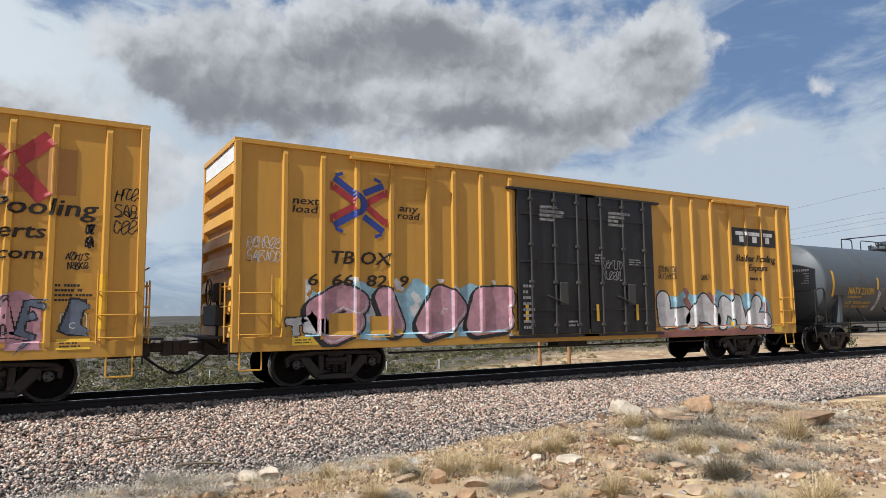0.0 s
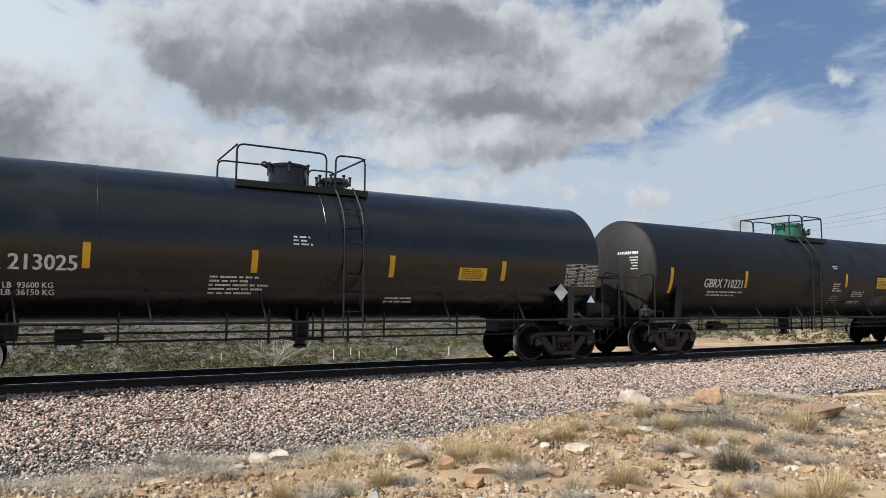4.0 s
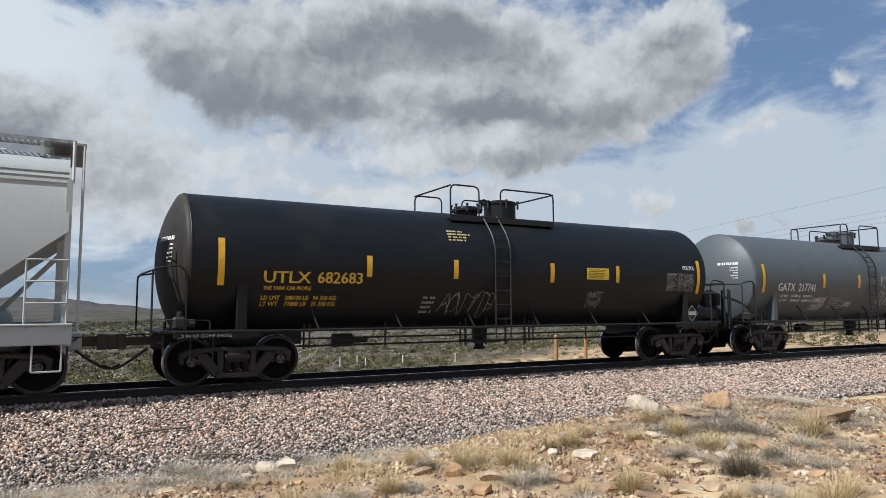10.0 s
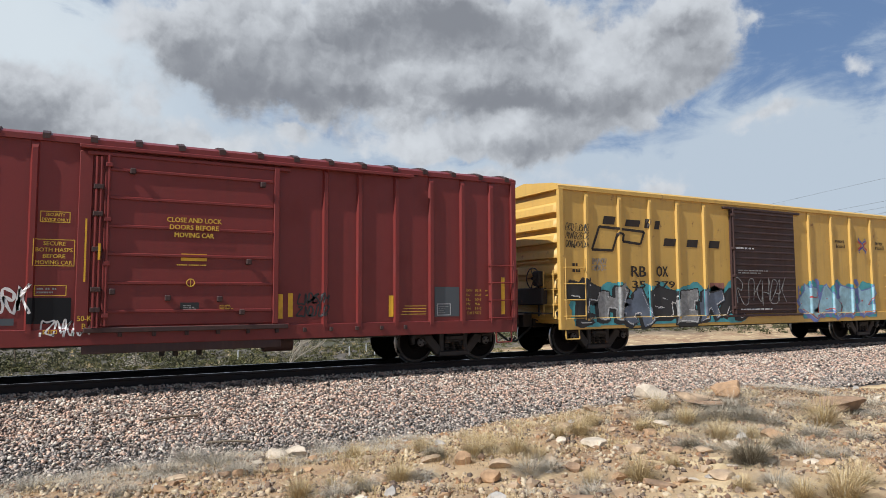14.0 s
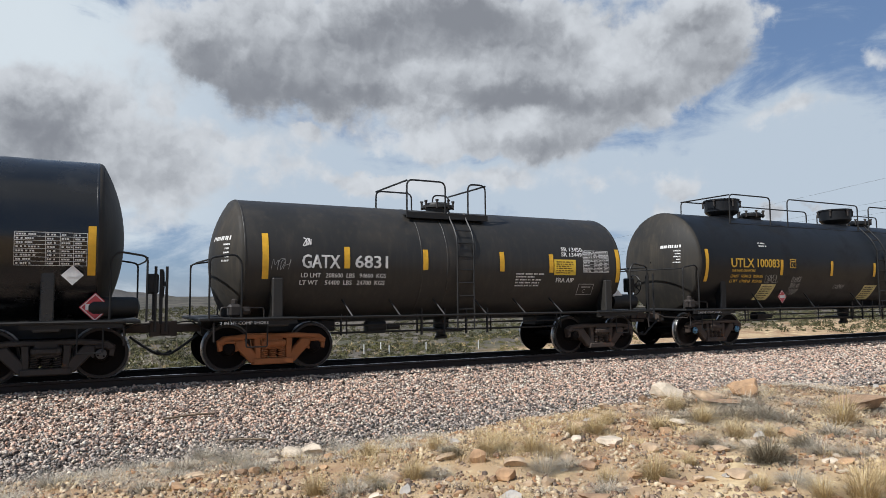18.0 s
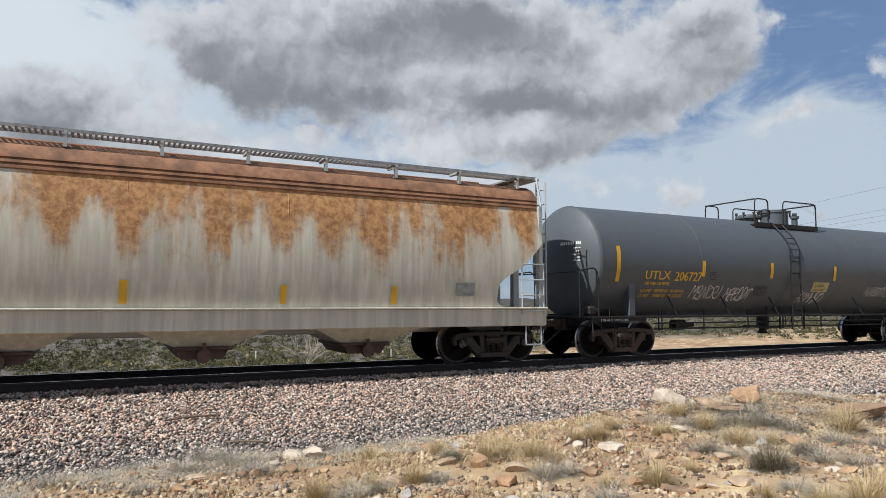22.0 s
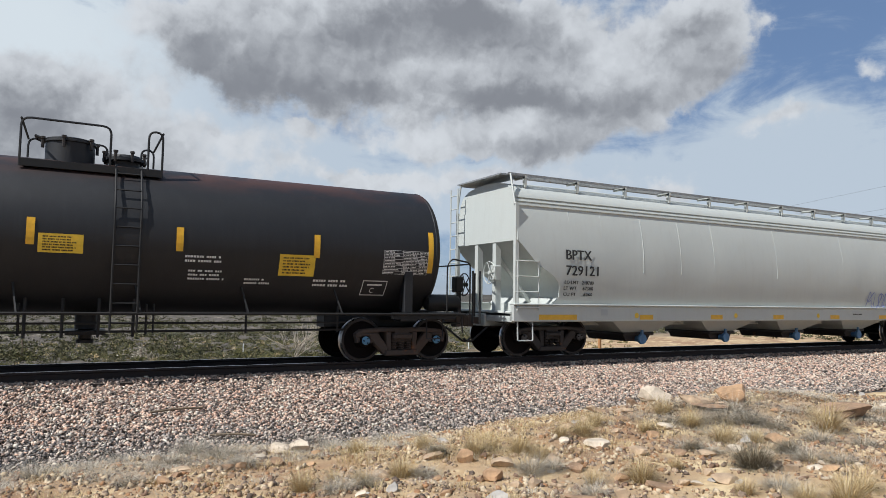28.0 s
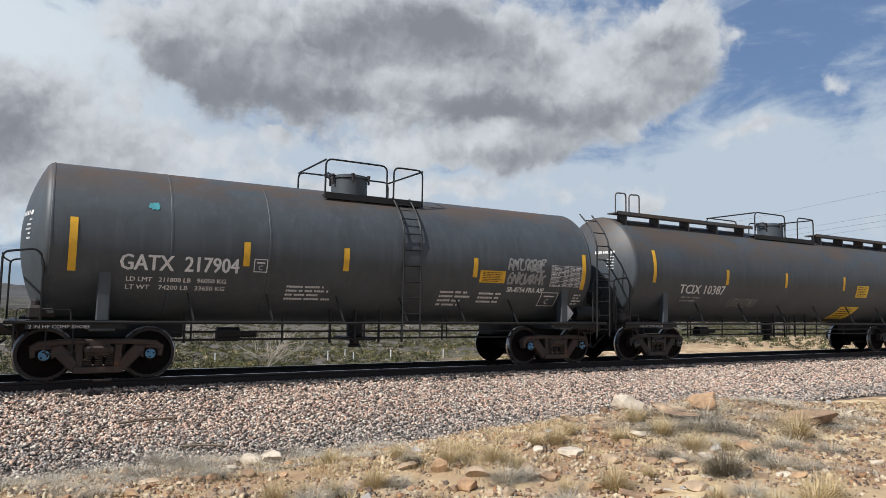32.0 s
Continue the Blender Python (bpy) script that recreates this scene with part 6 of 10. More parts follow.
    for s in (-1, 1):
        p = Shape()
        ya, yb = sorted((s * 0.74, s * 1.2))
        x, n = -half + 0.1, int((2 * half - 0.2) / 0.1)
        for k in range(n):
            p.box(x + 0.1 * k, x + 0.1 * k + 0.045, ya, yb, 4.6, 4.625)
        p.box(-half + 0.05, half - 0.05, ya - 0.012, ya + 0.012, 4.58, 4.64).box(-half + 0.05, half - 0.05, yb - 0.012, yb + 0.012, 4.58, 4.64)
        part("roof_walkway", p, wm, car)
        for k in range(12):
            bx = -half + 0.6 + (2 * half - 1.2) * k / 11
            part("walkway_bracket", Shape().box(bx - 0.03, bx + 0.03, *sorted((s * 0.72, s * 1.22)), 4.54, 4.6).box(bx - 0.03, bx + 0.03, *sorted((s * 1.1, s * 1.2)), 4.3, 4.58), trim, car)
    hat = Shape().box(-half + 1.2, half - 1.2, -0.32, 0.32, 4.46, 4.56, 0, 0.02)
    part("hatch_cover", hat, roof, car)
    # ends: corner posts, ladders, cross walk, slope sheet braces, platform
    for s in (-1, 1):
        xe = s * (half - 0.08)
        p = Shape().box(*sorted((s * (half - 0.6), s * (half + 0.12))), -1.1, 1.1, 4.58, 4.62)
        part("cross_walk", p, wm, car)
        for yy in (-1.47, 1.47):
            part("corner_post", Shape().box(*sorted((xe, xe - s * 0.1)), yy - 0.05, yy + 0.05, 1.1, 3.85).tube([(xe, yy, 3.8), (xe, yy * 0.86, 4.6)], 0.03, 5), trim, car)
        for yy in (-0.45, 0.45):
            part("end_post", Shape().box(*sorted((s * (half - 0.14), s * (half - 0.3))), yy - 0.08, yy + 0.08, 1.05, 3.3), trim, car)
        part("platform", Shape().box(*sorted((s * (half - 2.0), s * half)), -1.42, 1.42, 1.02, 1.08), trim, car)
        part("end_sill", Shape().box(*sorted((s * (half - 0.12), s * half)), -1.5, 1.5, 0.86, 1.14, 0, 0.02), trim, car)
        # side ladder of grab irons, in front of the corner
        g = Shape()
        xa, xb = s * (half - 0.1), s * (half - 0.74)
        for z in (1.24, 1.62, 2.0, 2.38):
            part("grab_iron", Shape().tube(bent([(xa, -1.5, z), (xa, -1.6, z), (xb, -1.6, z), (xb, -1.5, z)], 0.04), 0.016, 5), trim, car)
        part("ladder_stile", Shape().tube([(xb, -1.58, 1.16), (xb, -1.58, 2.4)], 0.02, 5), trim, car)
        part("ladder_stile", Shape().tube([(xa, -1.58, 1.16), (xa, -1.58, 2.4)], 0.02, 5), trim, car)
        g.tube(bent([(xa - s * 0.05, -1.52, 0.9), (xa - s * 0.05, -1.54, 0.42), (xa - s * 0.5, -1.54, 0.42), (xa - s * 0.5, -1.52, 0.9)], 0.03), 0.018, 5)
        part("sill_step", g, trim, car)
        ladder(car, 0, 0.4, 1.1, 4.5, lambda z: 0.0, trim, "end_ladder", 9).matrix_basis = pose(s * (half + (0.13 if s < 0 else 0.08)), 1.24 if s < 0 else -1.24, 0, 0, 0, 90)
        br = Shape().tube([(s * (half - 0.2), -0.45, 2.6), (s * (half - 1.5), -0.45, 1.1)], 0.05, 6)
        part("slope_brace", br, trim, car)
    brake_wheel(car, -(half + 0.1), -0.6, 2.1, trim)
    part("air_reservoir", Shape().lathe([(0.02, -0.5), (0.2, -0.46), (0.22, -0.4), (0.22, 0.4), (0.2, 0.46), (0.02, 0.5)], "y", (half - 1.2, 0, 1.35), 14), trim, car)
    side = Side(car, lambda x, z: wide(z) + 0.02 if z > sill_top else 1.56)
    return car, side


# ---- box cars ----
def box_car(label, near, tc, body, half, ztop, z0, ribs, door, truck="black", peak=0.35, end_mat=None, door_mat=None, name="box_car", gutter=(), ladders=2.35, top_panel=None):
    mid = near + tc / 2
    car = thing(name, label, "box car", pose(mid, TRACK_Y, 0), group="cars of the freight train")
    CARS.append((car, mid))
    door_mat = door_mat or body
    w = 1.47
    skin = Shape()
    for s in (-1, 1):
        skin.box(-half, half, *sorted((s * (w - 0.06), s * w)), z0 + 0.25, ztop - 0.08)
    part("side_sheet", skin, body, car)
    rl = [(-1.52, ztop - 0.1), (-1.52, ztop), (-1.3, ztop + peak * 0.35), (0, ztop + peak), (1.3, ztop + peak * 0.35), (1.52, ztop), (1.52, ztop - 0.1)]
    part("roof", Shape().plate(rl, -half - 0.02, half + 0.02), body, car)
    part("floor_frame", Shape().box(-half, half, -1.4, 1.4, 1.0, 1.12).box(-half, half, -0.3, 0.3, 0.72, 1.02), IRON, car)
    sill = Shape()
    for s in (-1, 1):
        sill.box(-half, half, *sorted((s * (w - 0.05), s * 1.52)), z0, z0 + 0.3, 0, 0.01)
    part("side_sill", sill, body, car)
    for x in ribs:
        for s in (-1, 1):
            p = Shape()
            a, b = s * w, s * (w + 0.062)
            q = [(x - 0.07, a), (x - 0.04, b), (x + 0.04, b), (x + 0.07, a)]
            za, zb = z0 + 0.22, ztop - 0.24
            p.put([(xx, yy, z) for z in (za, zb) for xx, yy in q] + [(x - 0.07, a, zb + 0.14), (x + 0.07, a, zb + 0.14)],
                  [(0, 1, 5, 4), (1, 2, 6, 5), (2, 3, 7, 6), (4, 5, 8), (5, 6, 9, 8), (6, 7, 9), (3, 2, 1, 0)])
            part("side_post", p, body, car, smooth=None)
    # pressed end walls
    em = end_mat or body
    for s in (-1, 1):
        rows = []
        z = z0 + 0.15
        n = 8
        hgt = (ztop - 0.42 - z) / n
        for k in range(n):
            a = z + k * hgt
            rows += [(a, 0.0), (a + hgt * 0.26, 0.0), (a + hgt * 0.32, 0.14), (a + hgt * 0.8, 0.11)]
        rows.append((ztop - 0.42, 0.0))
        rows.append((ztop, 0.0))
        sh = Shape()
        sh.sheet([[(s * (half - 0.1 + (d if abs(y) < 1.31 else 0)), y * s, zz) for y in (-1.46, -1.3, 1.3, 1.46)] for zz, d in rows])
        sh.plate([(-1.46, ztop - 0.02), (1.46, ztop - 0.02), (0, ztop + peak - 0.03)], *sorted((s * (half - 0.14), s * (half - 0.08))))
        part("end_wall", sh, em, car)
        if top_panel is not None:
            part("end_top_panel", Shape().box(*sorted((s * (half - 0.08), s * (half - 0.02))), -1.4, 1.4, ztop - 0.46, ztop - 0.02), top_panel, car, "white panel across the top of the end")
        for ya in (-1.53, 1.42):
            part("corner_post", Shape().box(*sorted((s * (half - 0.14), s * (half + 0.01))), ya, ya + 0.11, z0, ztop - 0.05, 0, 0.015), body, car)
        # ladder irons on the side and on the end
        g = Shape()
        xa, xb = s * (half - 0.12), s * (half - 0.78)
        k = z0 + 0.35
        while k < ladders:
            part("grab_iron", Shape().tube(bent([(xa, -1.5, k), (xa, -1.6, k), (xb, -1.6, k), (xb, -1.48, k)], 0.03), 0.016, 5), body, car)
            k += 0.42
        part("ladder_stile", Shape().tube([(xa, -1.59, z0 + 0.25), (xa, -1.59, ladders)], 0.016, 5), body, car)
        part("ladder_stile", Shape().tube([(xb, -1.59, z0 + 0.25), (xb, -1.59, ladders)], 0.016, 5), body, car)
        g.tube(bent([(xa - s * 0.04, -1.5, z0 + 0.05), (xa - s * 0.04, -1.53, 0.42), (xa - s * 0.48, -1.53, 0.42), (xa - s * 0.48, -1.5, z0 + 0.05)], 0.03), 0.018, 5)
        part("sill_step", g, body, car)
        e = Shape()
        xo = s * (half + 0.12)
        for kz in (1.3, 1.7, 2.1):
            e.tube(bent([(s * half, -1.4, kz), (xo, -1.4, kz), (xo, -0.95, kz), (s * half, -0.95, kz)], 0.03), 0.016, 5)
        e.tube([(xo, -1.38, 1.0), (xo, -1.38, 2.2)], 0.018, 5).tube([(xo, -0.97, 1.0), (xo, -0.97, 2.2)], 0.018, 5)
        e.tube([(xo, -1.2, 2.45), (xo, 0.9, 2.45)], 0.016, 5)
        part("end_ladder", e, body, car)
        part("end_platform", Shape().box(*sorted((s * (half - 0.1), s * (half + 0.42))), -1.25, 1.25, 1.06, 1.1).box(*sorted((s * half, s * (half + 0.3))), -0.3, 0.3, 0.7, 1.06, 0, 0.02), IRON, car)
    brake_wheel(car, -(half + 0.3), -0.75, 2.0, IRON)
    part("brake_gear", Shape().box(-(half + 0.2), -half, -1.0, 0.3, 1.3, 1.75, 0, 0.03).tube([(-(half + 0.12), -0.75, 1.0), (-(half + 0.12), -0.75, 2.0)], 0.03, 6), IRON, car)
    for a, b in gutter:
        part("rain_gutter", Shape().box(a, b, -1.6, -1.52, ztop - 0.2, ztop - 0.12, 0, 0.01), body, car)
    add_truck(car, -tc / 2, truck)
    add_truck(car, tc / 2, truck)
    add_ends(car, tc / 2 + 2.6)
    part("brake_pipe", Shape().tube([(-tc / 2 + 1.4, -0.9, 0.62), (tc / 2 - 1.4, -0.9, 0.62)], 0.025, 6).box(-0.6, 0.5, -0.95, -0.5, 0.6, 1.0, 0, 0.03), IRON, car)
    posts = sorted(ribs)

    def depth(x, z):
        if z < z0 + 0.3:
            return 1.522
        d = min((abs(x - q) for q in posts), default=9.0)
        return w + 0.002 + (0.062 * min(1.0, max(0.0, (0.075 - d) / 0.033)) if z < ztop - 0.24 else 0.0)

    side = Side(car, depth)
    return car, side


def box_door(car, x0, x1, z0, z1, mat, lines=6, rods=1, proud=0.08, w=1.47):
    """A sliding door with its pressed panels, rods and handle."""
    d = part("door", Shape().box(x0, x1, -w - proud, -w + 0.01, z0, z1, 0, 0.01), mat, car)
    for k in range(lines):
        z = z0 + (z1 - z0) * (k + 0.5) / lines
        part("door_rib", Shape().box(x0 + 0.06, x1 - 0.06, -w - proud - 0.035, -w - proud + 0.002, z - 0.03, z + 0.03, 0, 0.012), mat, d)
    for k in range(rods):
        x = x0 + (x1 - x0) * (k + 0.5) / max(rods, 1) if rods > 1 else x0 + 0.06
        rod = Shape().tube([(x, -w - proud - 0.05, z0), (x, -w - proud - 0.05, z1)], 0.024, 6)
        for q in (0.06, 0.36, 0.62, 0.94):
            rod.box(x - 0.06, x + 0.06, -w - proud - 0.08, -w - proud, z0 + (z1 - z0) * q - 0.04, z0 + (z1 - z0) * q + 0.04, 0, 0.01)
        part("lock_rod", rod, DOOR_ROD if mat is DOOR_BLACK else mat, d)
        if rods > 1 and k == 1:
            part("door_handle", Shape().box(x + 0.12, x + 0.42, -w - proud - 0.07, -w - proud, z0 + 0.75, z0 + 1.35, 0, 0.02).tube([(x - 0.3, -w - proud - 0.07, z0 + 1.0), (x + 0.3, -w - proud - 0.07, z0 + 0.8)], 0.02, 5), DOOR_ROD if mat is DOOR_BLACK else mat, d)
    for z in (z0 - 0.05, z1 + 0.02):
        part("door_track", Shape().box(x0 - 0.3, x1 + 0.3, -w - proud - 0.03, -w, z - 0.04, z + 0.03, 0, 0.01), mat, car)
    return d
# ---- signs, logos and graffiti ----
def sign(s, x0, x1, z0, z1, mat, lean=0.0):
    """A sign plate with lines of writing too small to read."""
    o = s.panel("sign_plate", x0, x1, z0, z1, mat, 0.01, lean)
    h = z1 - z0
    k = Shape()
    rnd = random.Random(int((x0 + z0) * 1000))
    for q in (0.84, 0.7, 0.56, 0.42, 0.28, 0.14):
        x, end = x0 + (x1 - x0) * 0.1, x0 + (x1 - x0) * rnd.uniform(0.7, 0.9)
        while x < end:
            for _ in range(rnd.randint(2, 6)):
                w = h * 0.05
                s.patch(x + lean * q, min(x + w, end) + lean * q, z0 + h * (q - 0.035), z0 + h * (q + 0.035), 0.013, 0, k)
                x += w * 1.3
                if x >= end:
                    break
            x += h * 0.05
    tagged(part("sign_writing", k, BROWN_INK, o, smooth=None), kind="stuff")


def strips(s, xs, widths):
    """Yellow reflective strips on the side sill."""
    for x, w in zip(xs, widths):
        s.panel("reflector", x, x + w, 0.93, 1.06, REFLECT)


def dots(s, xs):
    for x in xs:
        k = Shape().put([s.at(x + 0.075 * math.cos(t), 1.04 + 0.075 * math.sin(t), 0.008) for t in np.linspace(0, 2 * math.pi, 15)[:-1]], [tuple(range(14))])
        part("round_sticker", k, SIGN_YELLOW, s.car, smooth=None)


def cross_logo(s, cx, cz, r, off=0.008, worn=False):
    """Two crossed double arrows, one red and one blue."""
    def stroke(a, b, w, mat, o):
        (x0, z0), (x1, z1) = a, b
        ln = math.hypot(x1 - x0, z1 - z0)
        nx, nz = -(z1 - z0) / ln * w, (x1 - x0) / ln * w
        k = Shape()
        n = 24
        k.sheet([[s.at(cx + r * (x0 + (x1 - x0) * i / n + nx * q), cz + r * (z0 + (z1 - z0) * i / n + nz * q), o) for q in (-1, 0, 1)] for i in range(n + 1)])
        part("logo_stroke", k, mat, s.car, smooth=None)
    red, blue = LOGO_RED, LOGO_BLUE
    if worn:
        for a, b in (((0.12, 0.1), (0.8, 0.72)), ((0.12, -0.1), (0.72, -0.78)), ((-0.12, 0.1), (-0.8, 0.72)), ((-0.12, -0.1), (-0.72, -0.78))):
            stroke(a, b, 0.19, red, off + 0.003)
        return
    for a, b in (((-0.97, 0.87), (-0.12, 0.3)), ((-0.97, -0.8), (-0.12, -0.3)), ((0.14, 0.4), (0.9, 0.74)), ((0.14, -0.42), (0.9, -0.92))):
        stroke(a, b, 0.115, blue, off)
    for a, b in (((-1.0, 0.55), (-0.2, 0.07)), ((-1.0, -0.52), (-0.2, -0.07)), ((0.97, 0.46), (0.26, 0.07)), ((0.97, -0.6), (0.26, -0.07))):
        stroke(a, b, 0.115, red, off + 0.003)
    for x, z, d in ((-0.92, 0.95, 0.1), (-0.9, -0.9, -0.1), (0.8, 0.86, 0.1), (0.84, -1.02, -0.1)):
        stroke((x, z), (x + math.copysign(0.26, -x), z + d), 0.06, blue, off + 0.001)
    for x, z in ((-1.06, 0.42), (-1.06, -0.4), (1.02, 0.3), (1.02, -0.45)):
        stroke((x, z), (x, z + math.copysign(0.3, z)), 0.05, red, off + 0.004)
    k = Shape().sheet([[s.at(cx + r * (-0.14 + q * math.cos(t)), cz + r * q * math.sin(t), off + 0.006) for q in (0.19, 0.3, 0.41)] for t in np.linspace(-1.5, 1.5, 17)])
    part("logo_stroke", k, blue, s.car, smooth=None)


def bar_logo(s, x0, x1, z0, z1):
    """Three pale blocks with a dark band through them."""
    w = (x1 - x0) / 3
    for k in range(3):
        a = x0 + w * k
        s.panel("logo_block", a, a + w * 0.86, z0 + (z1 - z0) * 0.66, z1, LETTER, 0.012)
        s.panel("logo_block", a + w * 0.28, a + w * 0.62, z0, z0 + (z1 - z0) * 0.6, LETTER, 0.012)


def stencil(s, rows, x0, x1, z0, z1):
    """Framed rows of yellow letters, each row centred."""
    s.frame_mark(x0, x1, z0, z1, LETTER_YELLOW)
    pitch = (z1 - z0) / (len(rows) + 0.25)
    most = max(len(r) for r in rows)
    for k, row in enumerate(rows):
        w = (x1 - x0) * 0.88 * len(row) / most
        s.text(row, (x0 + x1) / 2 - w / 2, z1 - pitch * (k + 0.98), pitch * 0.62, LETTER_YELLOW, w, bold=pitch * 0.05)


def box_logo(s, x0, x1, z0, z1, xr):
    """An open carton in outline, and two rows of leaning blocks."""
    h = z1 - z0
    ln = 0.035

    def bar(ax, az, bx, bz):
        d = math.hypot(bx - ax, bz - az)
        nx, nz = -(bz - az) / d * ln, (bx - ax) / d * ln
        part("logo_line", Shape().sheet([[s.at(ax + (bx - ax) * i / 12 + nx * q, az + (bz - az) * i / 12 + nz * q, 0.006) for q in (-1, 1)] for i in range(13)]), BROWN_INK, s.car, smooth=None)

    w = x1 - x0
    pts = [(x0, z0), (x0 + w * 0.14, z0 + h * 0.68), (x1, z0 + h * 0.6), (x1 - w * 0.08, z0 + h * 0.22), (x0 + w * 0.58, z0 + h * 0.28), (x0 + w * 0.6, z0 + h * 0.5), (x0 + w * 0.48, z0 + h * 0.52), (x0 + w * 0.38, z0), (x0, z0)]
    for a, b in zip(pts, pts[1:]):
        bar(*a, *b)
    for k, (a, b, lo, hi) in enumerate(((0.2, 0.42, 0.76, 1.0), (0.62, 0.9, 0.74, 0.94), (1.0, 1.08, 0.72, 1.0), (1.2, 1.3, 0.7, 0.96))):
        s.panel("logo_block", x0 + w * a, x0 + w * b, z0 + h * lo, z0 + h * hi, BROWN_INK, 0.006, 0.06)
    span = xr - (x0 + w * 1.38)
    for k in range(3):
        a = x0 + w * 1.38 + span * (0.0, 0.4, 0.8)[k]
        s.panel("logo_block", a, a + span * 0.19, z0 + h * 0.2, z0 + h * 0.44, BROWN_INK, 0.006, 0.06)


FADED = paint("patch_of_newer_yellow", (0.42, 0.19, 0.04), (0.3, 0.16, 0.06), 0.4, 0.5)
LOGO_RED = plain("red_logo_paint", (0.4, 0.035, 0.04), 0.5, 0, 0.15)
LOGO_BLUE = plain("blue_logo_paint", (0.03, 0.06, 0.3), 0.5, 0, 0.15)
SPRAY_SLATE = plain("slate_blue_spray_paint", (0.085, 0.13, 0.2), 0.55, 0, 0.25, 3.0)
SPRAY_DARK = plain("charcoal_spray_paint", (0.028, 0.028, 0.03), 0.5, 0, 0.3, 3.0)
SPRAY_ORANGE = plain("burnt_orange_spray_paint", (0.34, 0.09, 0.045), 0.6, 0, 0.4, 3.0)


def smeared(name):
    """Chalky white fading to black in slanting strokes."""
    m, g, v = material(name)
    n = g.noise(g.scaled(v, (5.0, 1.0, 1.6)), 1.3, 6, 0.65, 0.4)
    finish(g, g.mix(g.ramp(n, 0.4, 0.66), (0.012, 0.012, 0.013), (0.42, 0.41, 0.39)), 0.6)
    return m


SMEAR = smeared("smeared_white_spray_paint")
STROKES = {  # letter skeletons in a unit box
    "S": [(0.9, 0.85), (0.3, 0.9), (0.2, 0.62), (0.8, 0.42), (0.75, 0.12), (0.1, 0.12)],
    "E": [(0.85, 0.88), (0.2, 0.88), (0.2, 0.1), (0.85, 0.1), (0.2, 0.1), (0.2, 0.5), (0.7, 0.5)],
    "N": [(0.12, 0.08), (0.2, 0.9), (0.8, 0.12), (0.86, 0.92)],
    "T": [(0.05, 0.9), (0.95, 0.86), (0.5, 0.88), (0.52, 0.08)],
    "C": [(0.88, 0.75), (0.5, 0.92), (0.15, 0.6), (0.2, 0.2), (0.55, 0.08), (0.9, 0.25)],
    "R": [(0.2, 0.08), (0.2, 0.9), (0.75, 0.82), (0.7, 0.5), (0.25, 0.48), (0.85, 0.08)],
    "I": [(0.5, 0.08), (0.5, 0.92)],
    "M": [(0.06, 0.08), (0.2, 0.9), (0.5, 0.4), (0.8, 0.9), (0.94, 0.08)],
    "O": [(0.5, 0.92), (0.15, 0.7), (0.15, 0.3), (0.5, 0.08), (0.85, 0.3), (0.85, 0.7), (0.5, 0.92)],
    "D": [(0.2, 0.1), (0.2, 0.9), (0.65, 0.85), (0.88, 0.5), (0.65, 0.15), (0.2, 0.1)],
    "H": [(0.15, 0.92), (0.15, 0.08), (0.15, 0.5), (0.85, 0.5), (0.85, 0.92), (0.85, 0.08)],
    "B": [(0.2, 0.1), (0.2, 0.9), (0.75, 0.8), (0.62, 0.52), (0.2, 0.5), (0.82, 0.4), (0.7, 0.1), (0.2, 0.1)],
    "G": [(0.88, 0.8), (0.5, 0.92), (0.15, 0.6), (0.2, 0.15), (0.8, 0.1), (0.85, 0.45), (0.55, 0.45)],
    "K": [(0.2, 0.92), (0.2, 0.08), (0.2, 0.45), (0.85, 0.92), (0.45, 0.55), (0.9, 0.08)],
    "L": [(0.25, 0.95), (0.2, 0.1), (0.9, 0.14)],
    "Z": [(0.1, 0.85), (0.9, 0.88), (0.15, 0.12), (0.92, 0.1)],
    "A": [(0.1, 0.08), (0.5, 0.92), (0.9, 0.08), (0.72, 0.4), (0.28, 0.4)],
}


def cut_sheet(s, x0, x1, z0, z1, step, inside, off):
    """A fine sheet that follows the side, kept only where inside(x, z) is true."""
    nx, nz = max(2, int((x1 - x0) / step)), max(2, int((z1 - z0) / step))
    xs, zs = np.linspace(x0, x1, nx + 1), np.linspace(z0, z1, nz + 1)
    cx, cz = np.meshgrid((xs[1:] + xs[:-1]) / 2, (zs[1:] + zs[:-1]) / 2)
    keep = inside(cx, cz)
    used, verts, faces = {}, [], []

    def vid(i, k):
        if (i, k) not in used:
            used[(i, k)] = len(verts)
            verts.append(s.at(float(xs[i]), float(zs[k]), off))
        return used[(i, k)]

    for k, i in zip(*np.nonzero(keep)):
        faces.append((vid(i, k), vid(i + 1, k), vid(i + 1, k + 1), vid(i, k + 1)))
    return Shape().put(verts, faces)


